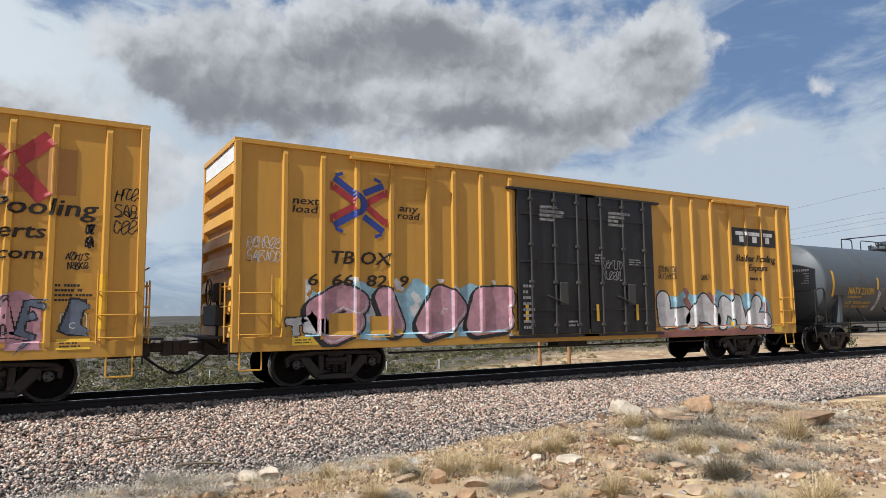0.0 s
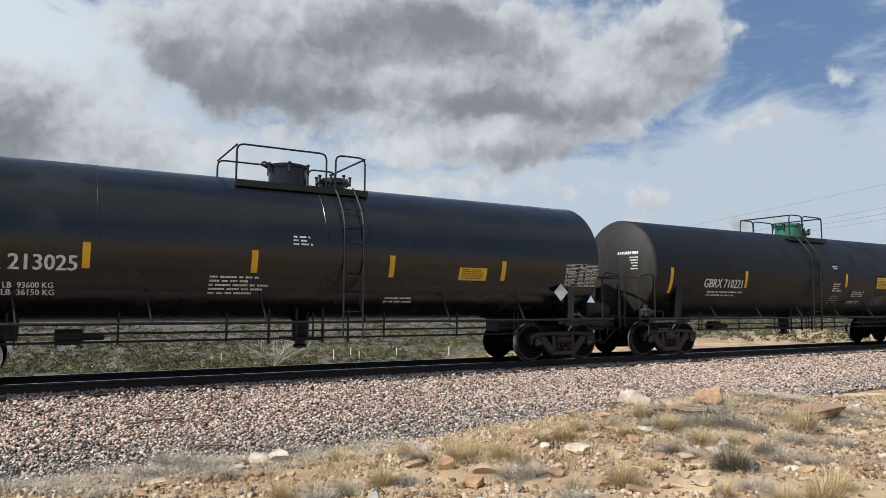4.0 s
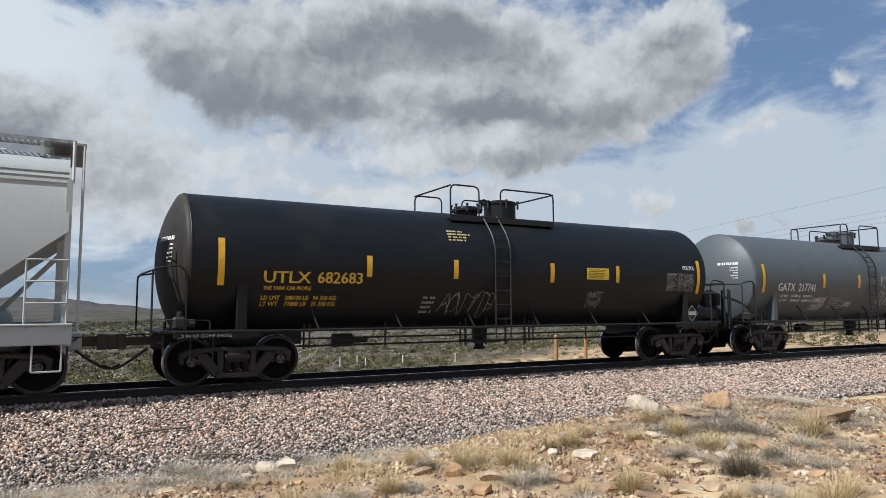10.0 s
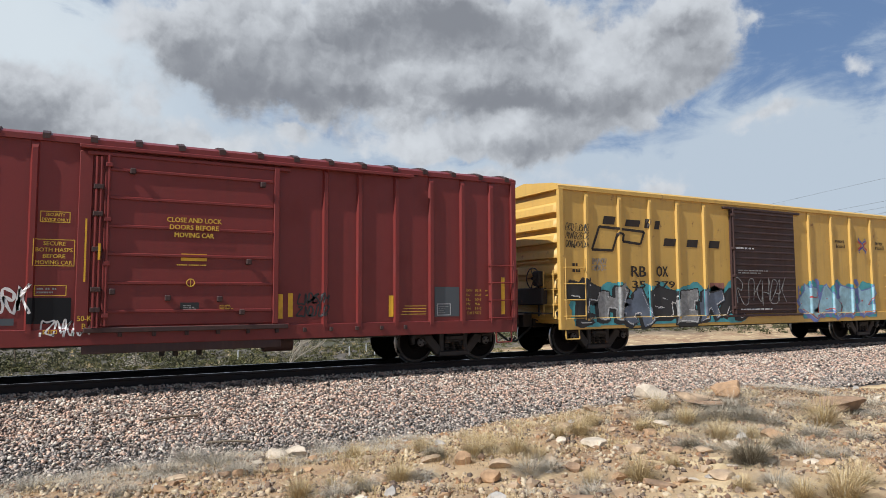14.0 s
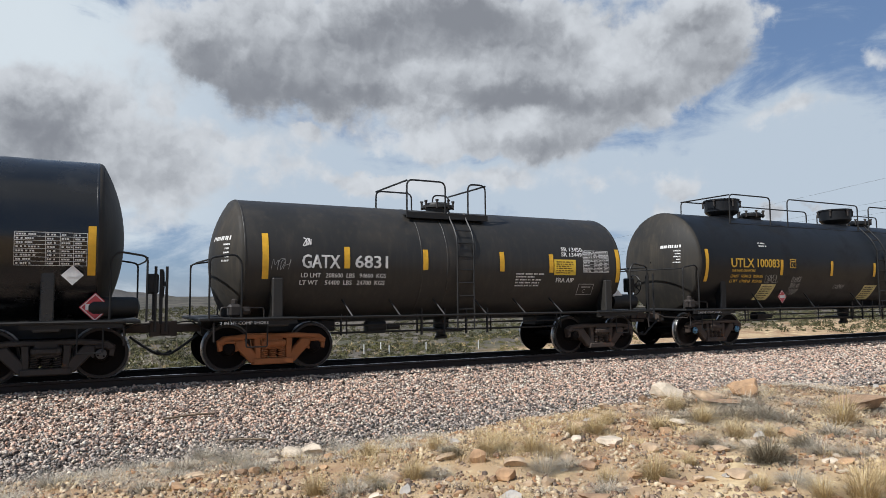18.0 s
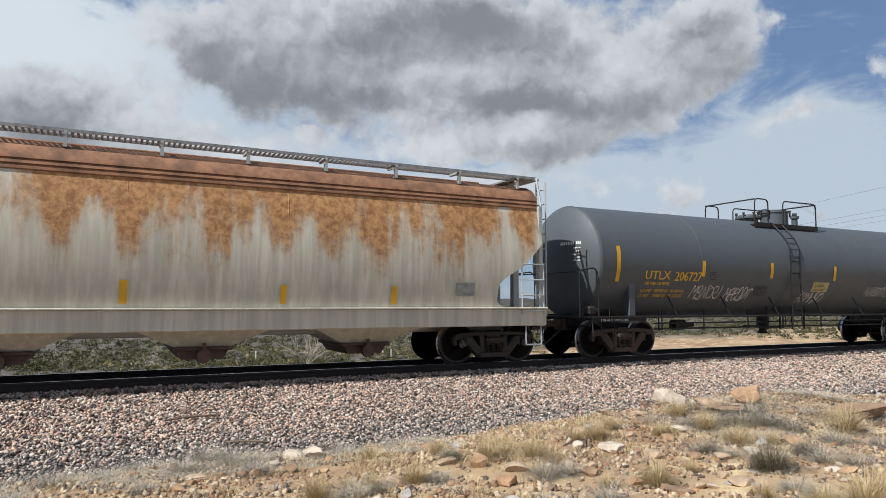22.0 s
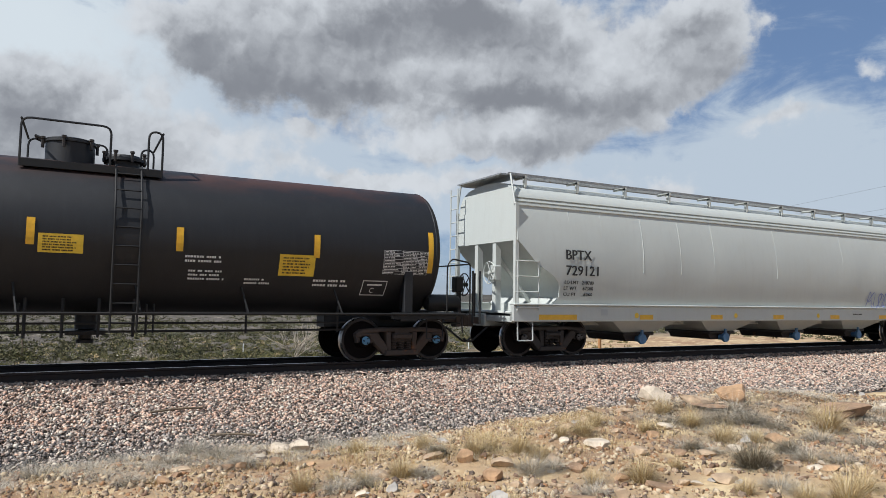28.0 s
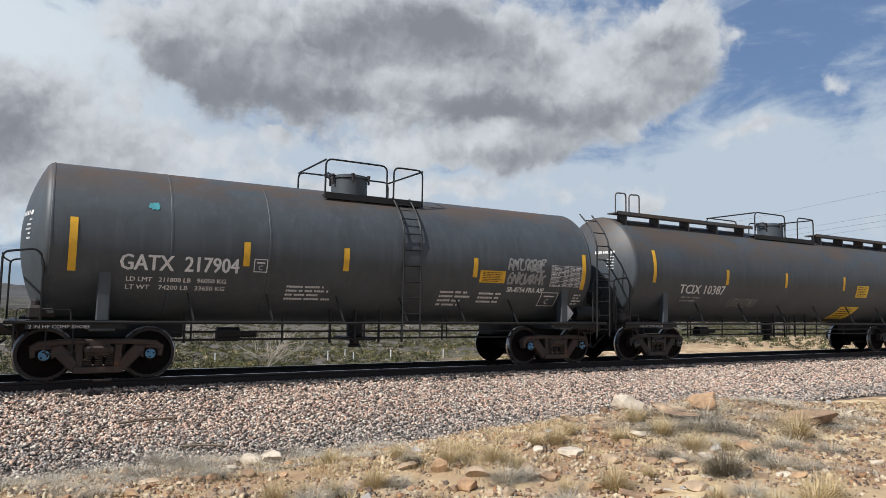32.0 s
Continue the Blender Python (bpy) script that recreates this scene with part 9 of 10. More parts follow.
    car, s = tank_car("long matt black tank car with three manways along its top", 300.3, 15.75, 9.35, 4.02, 1.54, BLACK_DULL, "rust_blue", tail=0.18, top_x=-0.03, top_half=6.91, frames=((-6.91, -5.01), (-4.15, -0.31), (0.34, 4.23), (5.03, 6.88),), domes=(("bowl", -6.11, None), ("bowl", -0.07, None), ("bowl", 5.93, None), ("low", -4.68, None), ("low", 1.37, None), ("low", 4.43, None),), ladder_x=-0.06, rail_h=0.9,
                      reflect=((-8.66, 1.88, 2.82, 0.13), (-5.36, 2.09, 2.57, 0.13), (-2.84, 2.09, 2.57, 0.13), (-0.47, 2.09, 2.55, 0.13), (2.51, 2.05, 2.55, 0.13), (5.49, 2.07, 2.54, 0.13), (8.56, 1.89, 2.73, 0.13),))
    s.text("UTLX", -7.66, 2.315, 0.268, LETTER_YELLOW, 0.99, bold=0.019)
    s.text("100083", -6.50, 2.326, 0.257, LETTER_YELLOW, 1.00, bold=0.018)
    s.text("THE TANK CAR PEOPLE", -7.61, 2.178, 0.074, LETTER_YELLOW, 1.03, bold=0.005)
    s.text("LD LMT   175000 LB   79350 KG", -7.63, 2.007, 0.085, LETTER_YELLOW, 1.42, bold=0.006)
    s.text("LT WT   111000 LB   50350 KG", -7.62, 1.858, 0.085, LETTER_YELLOW, 1.42, bold=0.006)
    s.box_mark(-4.96, 2.32, 0.28, 0.28, LETTER_YELLOW)
    sign(s, -6.21, -5.53, 1.32, 1.81, SIGN_CREAM, lean=0.05)
    s.diamond(-5.08, 1.42, 0.21, SIGN_RED)
    s.scribble(-4.80, -4.33, 1.47, 2.07, LETTER_DIM, 132, 12, 0.012)
    sign(s, -0.91, -0.18, 1.31, 1.79, SIGN_CREAM, lean=0.05)
    s.diamond(2.94, 1.38, 0.23, SIGN_RED)
    s.diamond(5.50, 1.40, 0.24, SIGN_RED)
    sign(s, 4.18, 4.98, 1.97, 2.29, SIGN_CREAM)
    sign(s, 5.90, 6.74, 1.29, 1.78, SIGN_CREAM, lean=0.05)
    s.grid(7.29, 8.42, 1.94, 2.58, LETTER)
    s.box_mark(6.12, 1.98, 0.40, 0.30, LETTER)
    s.scribble(6.64, 7.74, 1.33, 2.06, SPRAY_WHITE, 138, 12, 0.034)
    s.scribble(-6.06, -5.44, 1.82, 2.12, LETTER_DIM, 139, 10, 0.012)
    s.bars(-6.31, -5.92, 2.94, 3.12, 2, LETTER, seed=140)
    s.bars(0.67, 1.10, 2.94, 3.07, 2, LETTER, seed=141)
    s.scribble(-2.55, -1.98, 1.67, 1.82, LETTER_DIM, 142, 6, 0.012)
    car, s = tank_car("matt black tank car with red and grey graffiti", 320.23, 14.0, 8.6, 4.2, 1.58, BLACK_DULL, "black", top_x=0.14, top_half=1.24, frames=((-1.24, 0.23), (0.99, 1.19),), domes=(("low", 0.71, None), ("wide", -0.28, None),), ladder_x=0.93,
                      reflect=((-7.61, 1.60, 2.49, 0.13), (-4.37, 2.02, 2.48, 0.13), (-1.54, 2.01, 2.49, 0.13), (2.02, 2.00, 2.48, 0.13), (4.69, 2.00, 2.44, 0.13), (7.97, 1.84, 2.44, 0.13),))
    s.text("TILX 281184", -6.57, 2.221, 0.269, LETTER, 2.00, bold=0.019)
    s.text("LD LMT   202300 LB   91750 KG", -6.50, 2.015, 0.085, LETTER, 1.59, bold=0.006)
    s.text("LT WT     83700 LB   37950 KG", -6.51, 1.867, 0.086, LETTER, 1.59, bold=0.006)
    s.box_mark(-4.05, 2.24, 0.26, 0.24, LETTER_DIM)
    s.scribble(1.78, 3.47, 1.19, 1.90, LETTER_DIM, 144, 12, 0.016)
    s.scribble(4.92, 6.73, 1.29, 1.88, SPRAY_WHITE, 145, 14, 0.022)
    s.scribble(-8.47, -7.79, 2.37, 3.29, SPRAY_WHITE, 146, 6, 0.022, lines=1)
    s.grid(6.74, 7.79, 2.18, 2.72, LETTER)
    sign(s, 4.89, 5.68, 2.08, 2.40, SIGN_CREAM)
    s.bars(2.19, 3.00, 1.83, 2.22, 4, LETTER_DIM, seed=149)
    s.bars(3.74, 4.33, 1.68, 1.76, 1, LETTER, seed=150)
    s.bars(2.73, 3.42, 1.27, 1.46, 2, LETTER_DIM, seed=151)
    s.box_mark(6.41, 1.48, 0.40, 0.29, LETTER)
    mural(s, -3.6, 2.4, 1.3, 2.5, [SMEAR], SPRAY_DARK, 41, 'SAEORS', splash=SPRAY_ORANGE, glint=LETTER_DIM, fat=0.21)
    car, s = hopper_car("grey covered hopper heavily streaked with orange rust", 338.49, 17.0, RUST_HULL, roof=RUST_ROOF, trim=LIGHT_GREY, seams=[-7.86, -6.66, -5.07, -3.01, 0.24, 3.28])
    s.panel("reflector", -8.42, -8.29, 1.39, 2.33, REFLECT)
    s.panel("reflector", -5.58, -5.45, 1.41, 1.85, REFLECT)
    s.panel("reflector", -3.04, -2.92, 1.41, 1.84, REFLECT)
    s.panel("reflector", 0.15, 0.29, 1.41, 1.85, REFLECT)
    s.panel("reflector", 3.12, 3.25, 1.41, 1.79, REFLECT)
    s.panel("reflector", 5.57, 5.71, 1.40, 1.80, REFLECT)
    s.text("SHPX", -7.89, 2.477, 0.209, SLATE, 0.83, bold=0.015)
    s.text("464027", -7.88, 1.991, 0.219, INK, 1.02, bold=0.015)
    s.text("LD LMT  219100", -7.86, 1.658, 0.080, INK, 0.75, bold=0.006)
    s.text("LT WT   68900", -7.85, 1.531, 0.080, INK, 0.75, bold=0.006)
    s.box_mark(-6.22, 2.23, 0.26, 0.27, INK)
    s.panel("data_panel", 7.20, 7.68, 1.60, 1.90, LETTER_DIM, off=0.012)
    s.panel("label_plate", -7.16, -6.89, 1.01, 1.16, LIGHT_GREY, off=0.012)
    car, s = tank_car("blue-grey tank car with yellow lettering and white tags", 359.67, 13.9, 8.55, 4.16, 1.56, SLATE, "brown", top_x=0.20, top_half=1.55, frames=((-1.55, -0.92), (-0.19, 1.49),), domes=(("low", -0.62, None), ("wide", 0.67, None), ("valve", 1.76, None),), ladder_x=-0.30, seams=(-4.39, -0.56,),
                      reflect=((-7.52, 2.01, 2.96, 0.13), (-4.34, 2.20, 2.65, 0.13), (-1.40, 2.20, 2.67, 0.13), (1.70, 2.17, 2.64, 0.13), (4.86, 2.13, 2.60, 0.13), (7.96, 2.06, 2.85, 0.13),))
    s.text("UTLX", -6.55, 2.093, 0.232, LETTER_YELLOW, 0.92, bold=0.016)
    s.text("206727", -5.45, 2.065, 0.253, LETTER_YELLOW, 1.05, bold=0.018)
    s.text("THE TANK CAR PEOPLE", -6.52, 1.934, 0.086, LETTER_YELLOW, 0.94, bold=0.006)
    s.text("LD LMT   205700 LB   93 450 KG", -6.58, 1.736, 0.086, LETTER_YELLOW, 1.63, bold=0.006)
    s.text("LT WT    79800 LB   36 250 KG", -6.57, 1.600, 0.087, LETTER_YELLOW, 1.64, bold=0.006)
    s.box_mark(-4.05, 2.11, 0.23, 0.22, INK)
    s.scribble(-4.64, -3.35, 1.53, 2.01, SPRAY_WHITE, 157, 12, 0.022)
    s.scribble(-3.23, -2.13, 1.47, 1.94, SPRAY_WHITE, 158, 10, 0.026)
    s.scribble(0.23, 1.44, 1.40, 1.85, SPRAY_WHITE, 159, 10, 0.024)
    s.scribble(3.61, 5.60, 1.64, 2.03, SPRAY_WHITE, 160, 12, 0.02)
    s.scribble(-2.07, -1.45, 1.64, 1.99, INK, 161, 6, 0.012)
    sign(s, 0.68, 1.49, 1.81, 2.11, SIGN_CREAM)
    s.grid(6.57, 7.71, 1.99, 2.50, INK)
    s.diamond(8.03, 1.32, 0.27, SIGN_RED)
    car, s = tank_car("dark umber brown tank car with white lettering", 378.11, 14.0, 8.75, 4.25, 1.58, UMBER, "brown", tail=0.28, top_x=0.04, top_half=1.23, frames=((-1.23, 0.17), (0.83, 1.21),), domes=(("low", 0.63, None), ("wide", -0.67, None),), ladder_x=0.65, seams=(-6.31, -3.70, -1.28, 1.00,),
                      reflect=((-7.53, 1.72, 2.63, 0.13), (-4.44, 2.11, 2.59, 0.13), (-1.34, 2.08, 2.55, 0.13), (1.69, 2.07, 2.53, 0.13), (4.81, 2.09, 2.54, 0.13), (7.83, 1.93, 2.58, 0.13),))
    s.text("XCRX", -7.22, 2.069, 0.278, LETTER, 0.84, bold=0.019)
    s.text("701737", -6.07, 2.034, 0.270, LETTER, 1.36, bold=0.019)
    s.text("LD LMT   199400 LB   90400 KG", -6.68, 1.889, 0.092, LETTER, 1.88, bold=0.006)
    s.text("LT WT     86600 LB   39300 KG", -6.68, 1.756, 0.082, LETTER, 1.88, bold=0.006)
    s.box_mark(-4.01, 2.04, 0.28, 0.27, LETTER_DIM)
    s.text("THERMAL PROTECTION", -3.37, 2.491, 0.069, LETTER, 0.81, bold=0.005)
    s.text("SYSTEM EQUIPPED", -3.36, 2.399, 0.069, LETTER, 0.66, bold=0.005)
    s.bars(-3.33, -2.65, 1.77, 2.09, 5, LETTER, seed=165)
    s.bars(-3.32, -2.77, 1.38, 1.56, 2, LETTER, seed=166)
    s.bars(-2.19, -1.31, 3.23, 3.36, 2, LETTER, seed=167)
    s.bars(-2.15, -1.67, 2.96, 3.10, 2, LETTER, seed=168)
    s.bars(-2.10, -0.97, 2.50, 2.80, 4, LETTER, seed=169)
    s.bars(-2.08, -1.50, 2.08, 2.20, 2, LETTER, seed=170)
    s.bars(-2.10, -1.15, 1.72, 1.92, 2, LETTER, seed=171)
    s.bars(-1.78, -1.08, 1.39, 1.54, 2, LETTER, seed=172)
    s.bars(-1.00, 0.32, 1.45, 1.60, 2, LETTER, seed=173)
    sign(s, 2.79, 3.57, 2.52, 2.80, SIGN_YELLOW)
    s.bars(2.96, 3.80, 2.07, 2.35, 3, LETTER, seed=175)
    s.bars(3.08, 3.79, 1.69, 1.93, 3, LETTER, seed=176)
    s.grid(6.62, 7.70, 2.18, 2.64, LETTER)
    s.box_mark(6.15, 1.54, 0.54, 0.32, LETTER_DIM)
    s.diamond(7.50, 1.48, 0.27, SIGN_RED)
    s.diamond(7.68, 1.82, 0.20, LETTER)
    s.bars(-6.72, -4.50, 1.17, 1.53, 2, LETTER_DIM, seed=179)
    car, s = tank_car("charcoal grey tank car with a yellow warning banner", 396.45, 15.5, 8.95, 3.79, 1.42, CHARCOAL, "brown", top_x=0.11, top_half=1.14, frames=((-1.14, 0.28), (0.89, 1.16),), domes=(("valve", -1.57, None), ("ball", -0.69, None), ("low", 0.50, None),), ladder_x=0.69,
                      reflect=((-8.02, 1.44, 2.29, 0.13), (-4.47, 1.81, 2.26, 0.09), (-4.32, 1.82, 2.27, 0.09), (-0.84, 1.77, 2.24, 0.18), (2.52, 1.79, 2.24, 0.13), (5.40, 1.77, 2.24, 0.09), (5.62, 1.77, 2.25, 0.09), (8.14, 1.48, 2.25, 0.13),))
    s.text("ECUX 374047", -7.45, 2.007, 0.275, LETTER, 2.11, bold=0.019)
    s.text("LD LMT   197600 LB   89650 KG", -7.47, 1.806, 0.095, LETTER, 1.63, bold=0.007)
    s.text("LT WT     65400 LB   29650 KG  RELT 03-2016", -7.48, 1.667, 0.096, LETTER, 2.44, bold=0.007)
    s.panel("banner", -4.84, -2.93, 1.25, 1.76, SIGN_YELLOW, off=0.006)
    s.text("DO NOT LOAD WITH DANGEROUS", -4.72, 1.657, 0.094, INK, 1.56, bold=0.007)
    s.text("GOODS IN CANADA", -4.39, 1.528, 0.096, INK, 0.90, bold=0.007)
    s.text("NE PAS CHARGER DE MERCHANDISES", -4.83, 1.383, 0.096, INK, 1.81, bold=0.007)
    s.text("DANGEREUSES AU CANADA", -4.57, 1.261, 0.098, INK, 1.34, bold=0.007)
    s.bars(-3.93, -2.82, 1.90, 2.23, 4, LETTER, seed=181)
    sign(s, 4.61, 5.35, 1.87, 2.18, SIGN_YELLOW)
    s.grid(6.67, 7.76, 1.81, 2.30, LETTER)
    s.box_mark(6.13, 1.25, 0.65, 0.25, LETTER)
    s.diamond(7.16, 1.25, 0.24, SIGN_RED)
    s.bars(3.02, 4.10, 2.10, 2.22, 2, LETTER, seed=185)
    s.bars(3.04, 4.38, 1.70, 1.82, 2, LETTER_DIM, seed=186)
    s.bars(3.09, 3.72, 1.39, 1.60, 2, LETTER_DIM, seed=187)
    s.scribble(-2.89, -2.54, 1.38, 1.67, LETTER_DIM, 188, 8, 0.01)
    car, s = tank_car("charcoal grey tank car with white lettering", 415.85, 14.35, 9.05, 4.19, 1.58, CHARCOAL, "black", top_x=-0.45, top_half=1.77, frames=((-1.77, 0.33), (1.07, 1.77),), domes=(("wide", 0.76, None), ("low", -0.25, None),), ladder_x=0.13,
                      reflect=((-7.15, 2.20, 3.13, 0.13), (-4.14, 2.18, 2.67, 0.13), (-1.12, 2.16, 2.65, 0.13), (1.91, 2.15, 2.66, 0.13), (5.01, 2.14, 2.63, 0.13),))
    s.text("CTCX  743614", -6.56, 1.962, 0.237, LETTER, 2.28, bold=0.017)
    s.box_mark(-3.91, 1.95, 0.33, 0.27, LETTER_DIM)
    s.bars(-6.42, -4.63, 1.59, 1.80, 2, LETTER, seed=190)
    sign(s, 4.12, 4.92, 1.94, 2.33, SIGN_YELLOW)
    s.bars(0.89, 1.76, 1.39, 1.72, 2, LETTER, seed=192)
    s.diamond(-9.28, 1.55, 0.20, LETTER)
    car, s = tank_car("black tank car with rust showing along its top", 434.78, 13.1, 7.95, 4.03, 1.5, BLACK_WORN, "rust_blue", top_x=0.09, top_half=1.21, frames=((-1.21, 0.27), (0.94, 1.20),), domes=(("low", 0.57, None), ("wide", -0.42, None),), ladder_x=0.70, seams=(-2.52,),
                      reflect=((-7.28, 2.05, 3.00, 0.13), (-3.86, 2.29, 2.75, 0.13), (-0.85, 2.27, 2.75, 0.13), (1.62, 2.26, 2.72, 0.13), (4.35, 2.24, 2.73, 0.13), (7.06, 2.00, 2.94, 0.13),))
    s.text("TILX 264400", -6.18, 2.016, 0.281, LETTER, 2.08, bold=0.020)
    s.text("LD LMT   212700 LB   96450 KG", -6.16, 1.832, 0.087, LETTER, 1.64, bold=0.006)
    s.text("LT WT     73300 LB   33250 KG", -6.16, 1.690, 0.087, LETTER, 1.65, bold=0.006)
    sign(s, -0.73, -0.02, 2.14, 2.48, SIGN_YELLOW)
    sign(s, 3.57, 4.33, 1.85, 2.29, SIGN_YELLOW)
    s.grid(5.90, 6.99, 1.96, 2.48, LETTER)
    s.bars(1.73, 2.51, 2.05, 2.22, 2, LETTER, seed=196)
    s.bars(1.81, 2.63, 1.71, 1.94, 3, LETTER, seed=197)
    s.bars(2.90, 3.59, 1.65, 1.80, 2, LETTER, seed=198)
    s.bars(4.34, 5.38, 1.63, 1.82, 2, LETTER, seed=199)
    s.box_mark(5.48, 1.47, 0.59, 0.33, LETTER)
    car, s = hopper_car("off-white covered hopper with black numbers and a blue tag", 452.19, 16.85, WHITE_GREY, half=9.97, gate=GATE_BLUE, seams=[-8.19, -7.11, -5.68, -4.24, -2.86, -0.01, 3.47])
    s.text("BPTX", -8.40, 2.473, 0.253, INK, 0.83, bold=0.018)
    s.text("729121", -8.40, 2.071, 0.252, INK, 1.06, bold=0.018)
    s.text("LD LMT   218700", -8.42, 1.841, 0.091, INK, 0.95, bold=0.006)
    s.text("LT WT     67300", -8.44, 1.692, 0.091, INK, 0.96, bold=0.006)
    s.text("CU FT      6260", -8.44, 1.543, 0.080, INK, 0.95, bold=0.006)
    s.scribble(4.84, 7.91, 1.26, 1.92, SPRAY_VIOLET, 201, 12, 0.03)
    s.scribble(6.18, 7.22, 0.95, 1.22, SPRAY_VIOLET, 202, 6, 0.02)
    s.bars(3.97, 4.83, 1.05, 1.14, 1, INK, seed=203)
    s.bars(6.79, 7.24, 1.66, 1.97, 3, LETTER_DIM, seed=204)
    s.panel("label_plate", -7.20, -6.97, 1.04, 1.20, LIGHT_GREY, off=0.012)
    strips(s, (-9.20, -5.82, -3.02, -0.21, 2.71, 5.51, 8.37), (1.2, 0.5, 0.5, 0.5, 0.5, 0.5, 0.8))
    dots(s, (-5.93, -1.94, 2.06))
    car, s = tank_car("charcoal black tank car with white lettering and a red tag", 473.45, 12.2, 7.6, 4.24, 1.58, CHARCOAL, "blue", top_x=-0.30, top_half=1.19, frames=((-1.19, 0.34), (0.94, 1.19),), domes=(("low", 0.67, None), ("wide", -0.54, None),), ladder_x=0.48,
                      reflect=((-6.75, 1.69, 2.59, 0.13), (-3.18, 2.11, 2.58, 0.13), (-1.32, 2.10, 2.57, 0.13), (1.72, 2.09, 2.57, 0.13), (4.53, 2.08, 2.55, 0.13), (6.98, 1.63, 2.55, 0.13),))
    s.text("MULX  700654", -6.11, 1.970, 0.302, LETTER, 2.71, bold=0.021)
    s.text("LD LMT   199400 LB   90350 KG", -5.23, 1.895, 0.089, LETTER, 1.81, bold=0.006)
    s.text("LT WT   66800 LB   39350 KG", -5.01, 1.743, 0.091, LETTER, 1.60, bold=0.006)
    s.box_mark(-2.86, 2.03, 0.26, 0.28, LETTER)
    s.scribble(-6.18, -4.97, 1.47, 1.91, SPRAY_RUST, 207, 10, 0.025)
    s.bars(-5.63, -4.65, 1.25, 1.54, 4, LETTER_DIM, seed=208)
    s.bars(-2.74, -1.96, 1.35, 1.92, 6, LETTER_DIM, seed=209)
    s.bars(-1.10, -0.62, 2.65, 2.78, 2, LETTER, seed=210)
    sign(s, 2.10, 2.82, 2.07, 2.55, SIGN_YELLOW)
    s.grid(5.25, 6.35, 2.14, 2.65, LETTER)
    s.text("VINYL ACETATE STABILIZED", 4.35, 1.833, 0.105, LETTER, 1.91, bold=0.007)
    s.scribble(4.81, 5.76, 1.50, 2.11, SPRAY_WHITE, 213, 8, 0.018)
    s.bars(2.10, 2.73, 1.77, 1.91, 2, LETTER_DIM, seed=214)
    s.bars(2.20, 2.88, 1.44, 1.67, 3, LETTER_DIM, seed=215)
    s.bars(3.68, 4.21, 1.48, 2.07, 4, LETTER_DIM, seed=216)
    s.diamond(6.42, 1.45, 0.27, SIGN_RED)
    s.diamond(7.85, 1.26, 0.19, LETTER)
    car, s = tank_car("charcoal tank car with yellow lettering", 489.9, 11.0, 6.95, 4.0, 1.5, CHARCOAL, "brown", top_x=-0.10, top_half=1.30, frames=((-1.30, 0.29), (-0.02, 1.27),), domes=(("wide", -0.66, None), ("low", 0.57, None), ("valve", -1.52, None),), ladder_x=0.62, seams=(-2.91, 1.28,), head_ink=LETTER_YELLOW,
                      reflect=((-6.06, 1.91, 2.85, 0.13), (-4.03, 2.17, 2.64, 0.13), (-1.25, 2.14, 2.59, 0.13), (1.52, 2.14, 2.62, 0.13), (3.63, 2.14, 2.61, 0.13), (6.18, 1.91, 2.82, 0.13),))
    s.text("UTLX 675059", -4.98, 2.010, 0.310, LETTER_YELLOW, 2.30, bold=0.022)
    s.text("THE TANK CAR PEOPLE", -4.98, 1.903, 0.096, LETTER_YELLOW, 1.25, bold=0.007)
    s.text("LD LMT   195000 LB   88 450 KG", -5.00, 1.708, 0.097, LETTER_YELLOW, 1.70, bold=0.007)
    s.text("LT WT    68000 LB   30 850 KG", -5.00, 1.555, 0.098, LETTER_YELLOW, 1.71, bold=0.007)
    s.scribble(-5.23, -5.04, 2.43, 2.65, SPRAY_TEAL, 217, 6, 0.05)
    s.bars(-2.06, -1.39, 2.78, 3.04, 4, LETTER_YELLOW, seed=218)
    sign(s, 2.20, 2.96, 2.24, 2.53, REFLECT)
    s.grid(5.00, 6.06, 1.98, 2.54, LETTER)
    s.bars(-1.74, -1.32, 1.64, 1.81, 3, LETTER_YELLOW, seed=221)
    s.bars(2.71, 3.63, 1.81, 1.95, 2, LETTER_YELLOW, seed=222)
    s.bars(4.05, 4.46, 1.73, 1.93, 3, LETTER_YELLOW, seed=223)
    s.diamond(5.99, 1.26, 0.27, LETTER)
    car, s = tank_car("weathered slate tank car with white lettering", 505.24, 11.0, 6.9, 4.15, 1.55, SLATE_WORN, "rust_blue", tail=0.14, top_x=0.11, top_half=1.23, frames=((-1.23, 0.30), (0.48, 1.26),), domes=(("wide", -0.26, None),), ladder_x=0.83, seams=(-4.38, -2.47,),
                      reflect=((-6.05, 1.99, 2.96, 0.13), (-2.95, 2.20, 2.69, 0.13), (-0.79, 2.19, 2.69, 0.13), (2.58, 2.18, 2.65, 0.13), (6.06, 1.97, 2.91, 0.13),))
    s.text("GATX  217904", -5.27, 2.054, 0.289, LETTER, 2.17, bold=0.020)
    s.box_mark(-2.79, 2.09, 0.28, 0.27, LETTER)
    s.text("LD LMT   211800 LB   96050 KG", -5.14, 1.840, 0.083, LETTER, 1.83, bold=0.006)
    s.text("LT WT    74200 LB   33650 KG", -5.14, 1.693, 0.084, LETTER, 1.82, bold=0.006)
    s.scribble(-4.79, -4.64, 3.22, 3.36, SPRAY_TEAL, 225, 6, 0.05)
    s.bars(-2.05, -0.98, 1.53, 1.87, 4, LETTER, seed=226)
    s.bars(1.71, 2.74, 1.46, 1.86, 4, LETTER, seed=227)
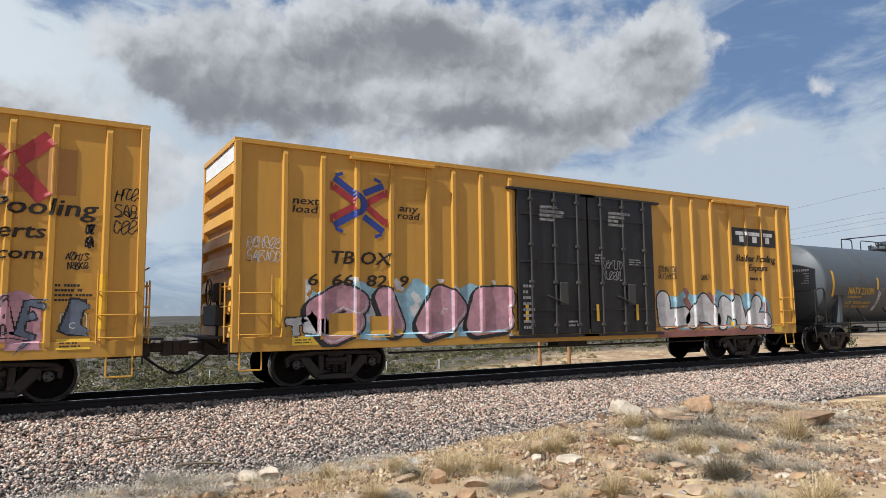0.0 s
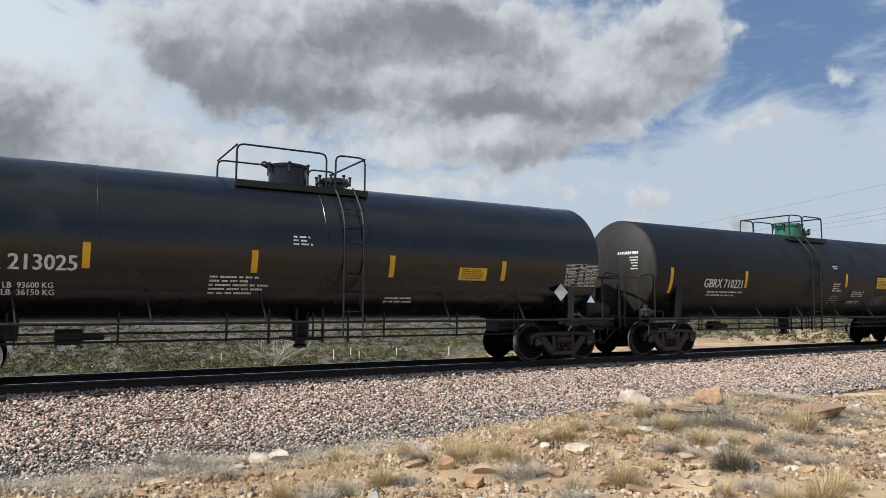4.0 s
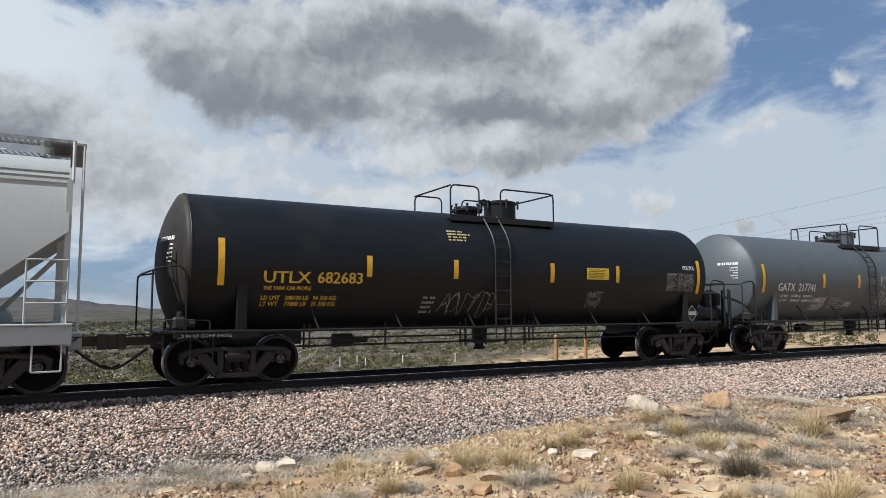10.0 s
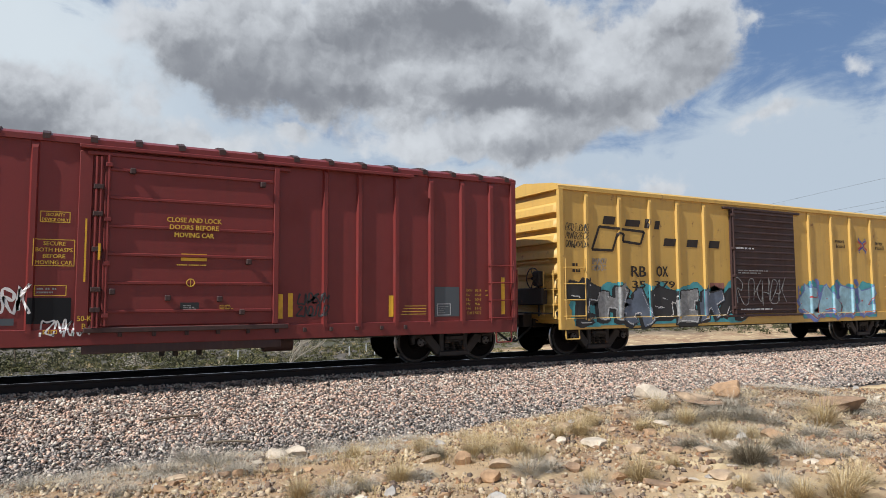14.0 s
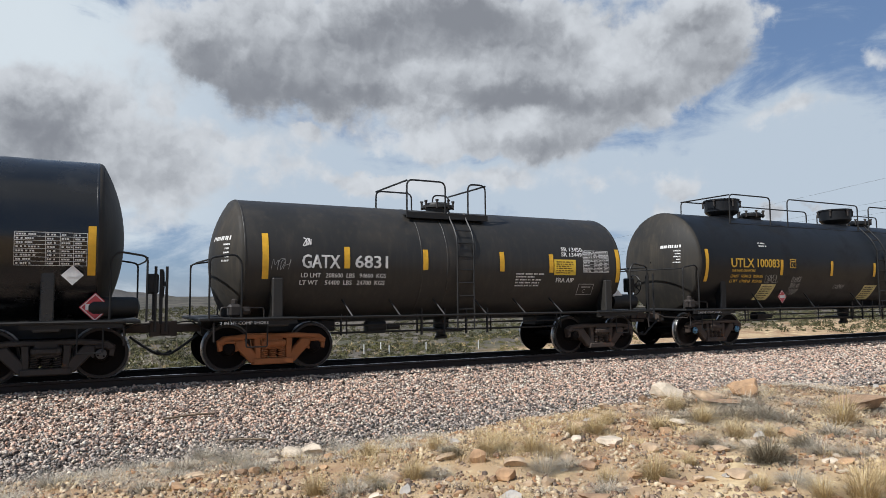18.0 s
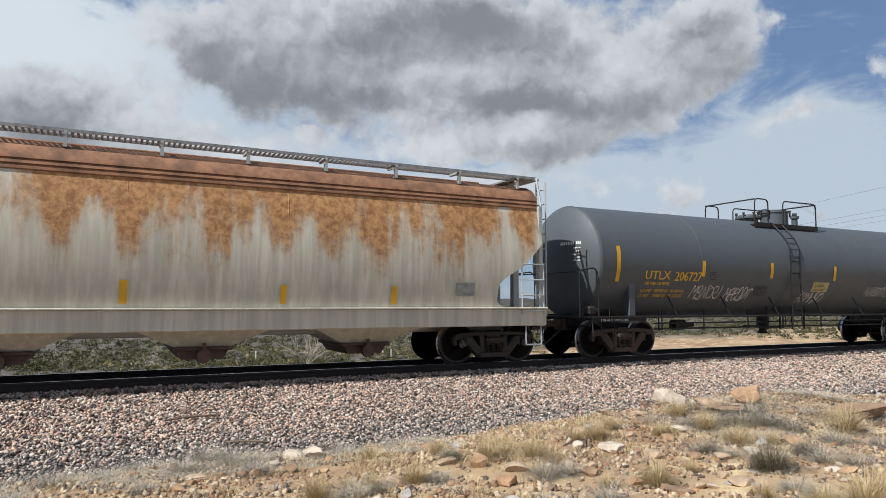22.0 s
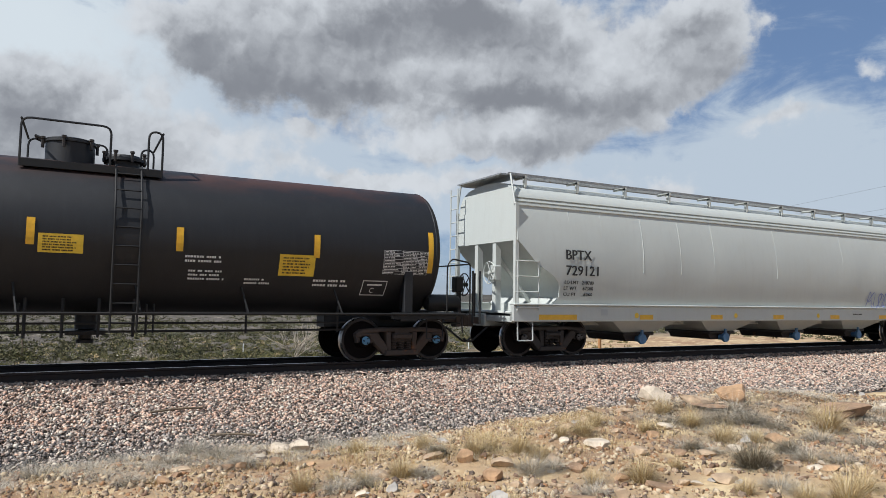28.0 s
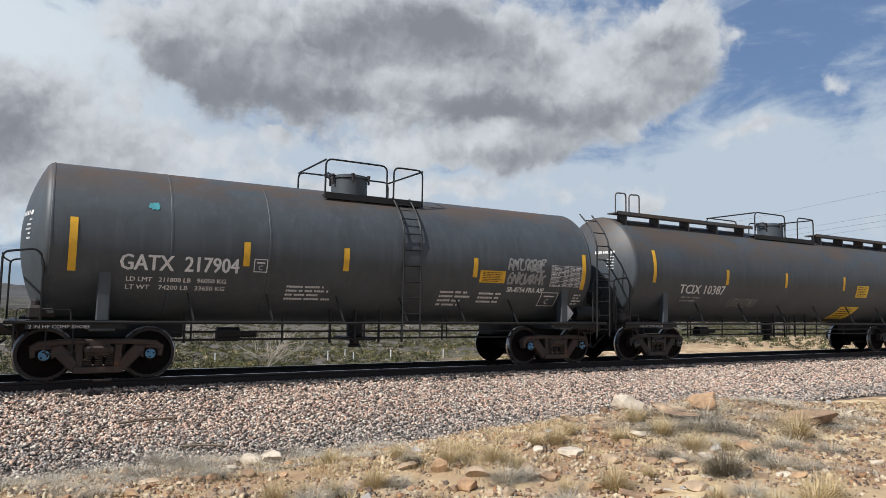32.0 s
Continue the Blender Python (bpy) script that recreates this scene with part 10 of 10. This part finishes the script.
    s.bars(2.82, 3.59, 1.55, 1.85, 3, LETTER, seed=228)
    sign(s, 2.73, 3.49, 2.06, 2.36, REFLECT)
    s.text("SR-8754 FRA AIP", 3.62, 1.849, 0.126, LETTER, 1.17, bold=0.009)
    s.box_mark(4.76, 1.51, 0.57, 0.36, LETTER)
    s.grid(4.95, 5.99, 2.03, 2.57, LETTER)
    s.bars(5.88, 6.22, 1.55, 1.86, 4, LETTER, seed=232)
    s.scribble(3.56, 4.72, 2.02, 2.72, LETTER_DIM, 233, 6, 0.05)
    s.diamond(5.78, 1.33, 0.24, LETTER)
    car, s = tank_car("blue-grey tank car with a brown top and a full-length walkway", 520.1, 13.5, 8.65, 4.24, 1.58, SLATE_BROWN, "black", top_x=-0.13, top_half=1.71, frames=((-1.71, -0.03), (0.71, 1.68),), domes=(("wide", 0.58, None),), ladder_x=-9.39, heads=0.6, tail=0.1,
                      reflect=((-7.36, 2.25, 3.19, 0.13), (-4.12, 2.27, 2.75, 0.13), (-1.08, 2.27, 2.76, 0.13), (2.36, 2.26, 2.75, 0.13),))
    s.text("TCIX 10387", -6.22, 1.972, 0.265, LETTER, 2.04, bold=0.019)
    sign(s, 2.46, 3.68, 1.11, 1.69, SIGN_YELLOW, lean=0.2)
    sign(s, 3.22, 4.00, 2.04, 2.47, SIGN_YELLOW)
    s.scribble(-3.79, -2.38, 1.56, 1.92, LETTER_DIM, 236, 8, 0.015)
    s.bars(-6.03, -5.03, 1.71, 1.91, 2, LETTER_DIM, seed=237)
    for a, b in ((-8.2, -1.95), (1.75, 8.2)):
        part("long_walkway", Shape().box(a, b, -0.95, -0.5, 4.28, 4.31).box(a, b, -0.97, -0.93, 4.24, 4.34), SLATE_BROWN, car)
        for k in range(5):
            x = a + 0.4 + (b - a - 0.8) * k / 4
            part("walkway_bracket", Shape().box(x - 0.03, x + 0.03, -0.9, -0.55, 3.9, 4.28), SLATE_BROWN, car)
    for x in (-8.3, -7.75):
        part("ladder_rail", Shape().tube(bent([(x, -0.96, 4.26), (x, -0.96, 4.86), (x + 0.42, -0.96, 4.88), (x + 0.42, -0.96, 4.26)], 0.1), 0.022, 6), SLATE_BROWN, car)
    car, s = tank_car("charcoal tank car at the end of the string", 537.8, 14.1, 8.5, 4.2, 1.55, CHARCOAL, "black",
                      reflect=())


build_train()


# ---- what moves: every car along the track, every wheelset on its truck ----
def motions():
    place = {car: mid for car, mid in CARS}
    for car, mid in CARS:
        walk(car, [(t, pose(mid - SPEED * t, TRACK_Y, 0)) for t in (0.0, 16.0, 32.0)])
    for ws, dx in WHEELS:
        start = place[ws.parent.parent] + ws.parent.location.x + dx
        t0, t1 = max(0.0, (start - 42) / SPEED), min(32.0, (start + 9) / SPEED)
        rows = []
        if t1 > t0:
            n = int((t1 - t0) * SPEED / 0.49 / radians(78)) + 1
            rows = [(t0 + (t1 - t0) * k / n) for k in range(n + 1)]
        times = ([0.0] if not rows or rows[0] > 0.02 else []) + rows + ([32.0] if not rows or rows[-1] < 31.98 else [])
        a, b = (t0, t1) if rows else (0.0, 0.0)
        walk(ws, [(t, pose(dx, 0, 0.457, 0, -math.degrees((min(max(t, a), b) - a) * SPEED / 0.49) % 360, 0)) for t in times])


join_ends()
motions()
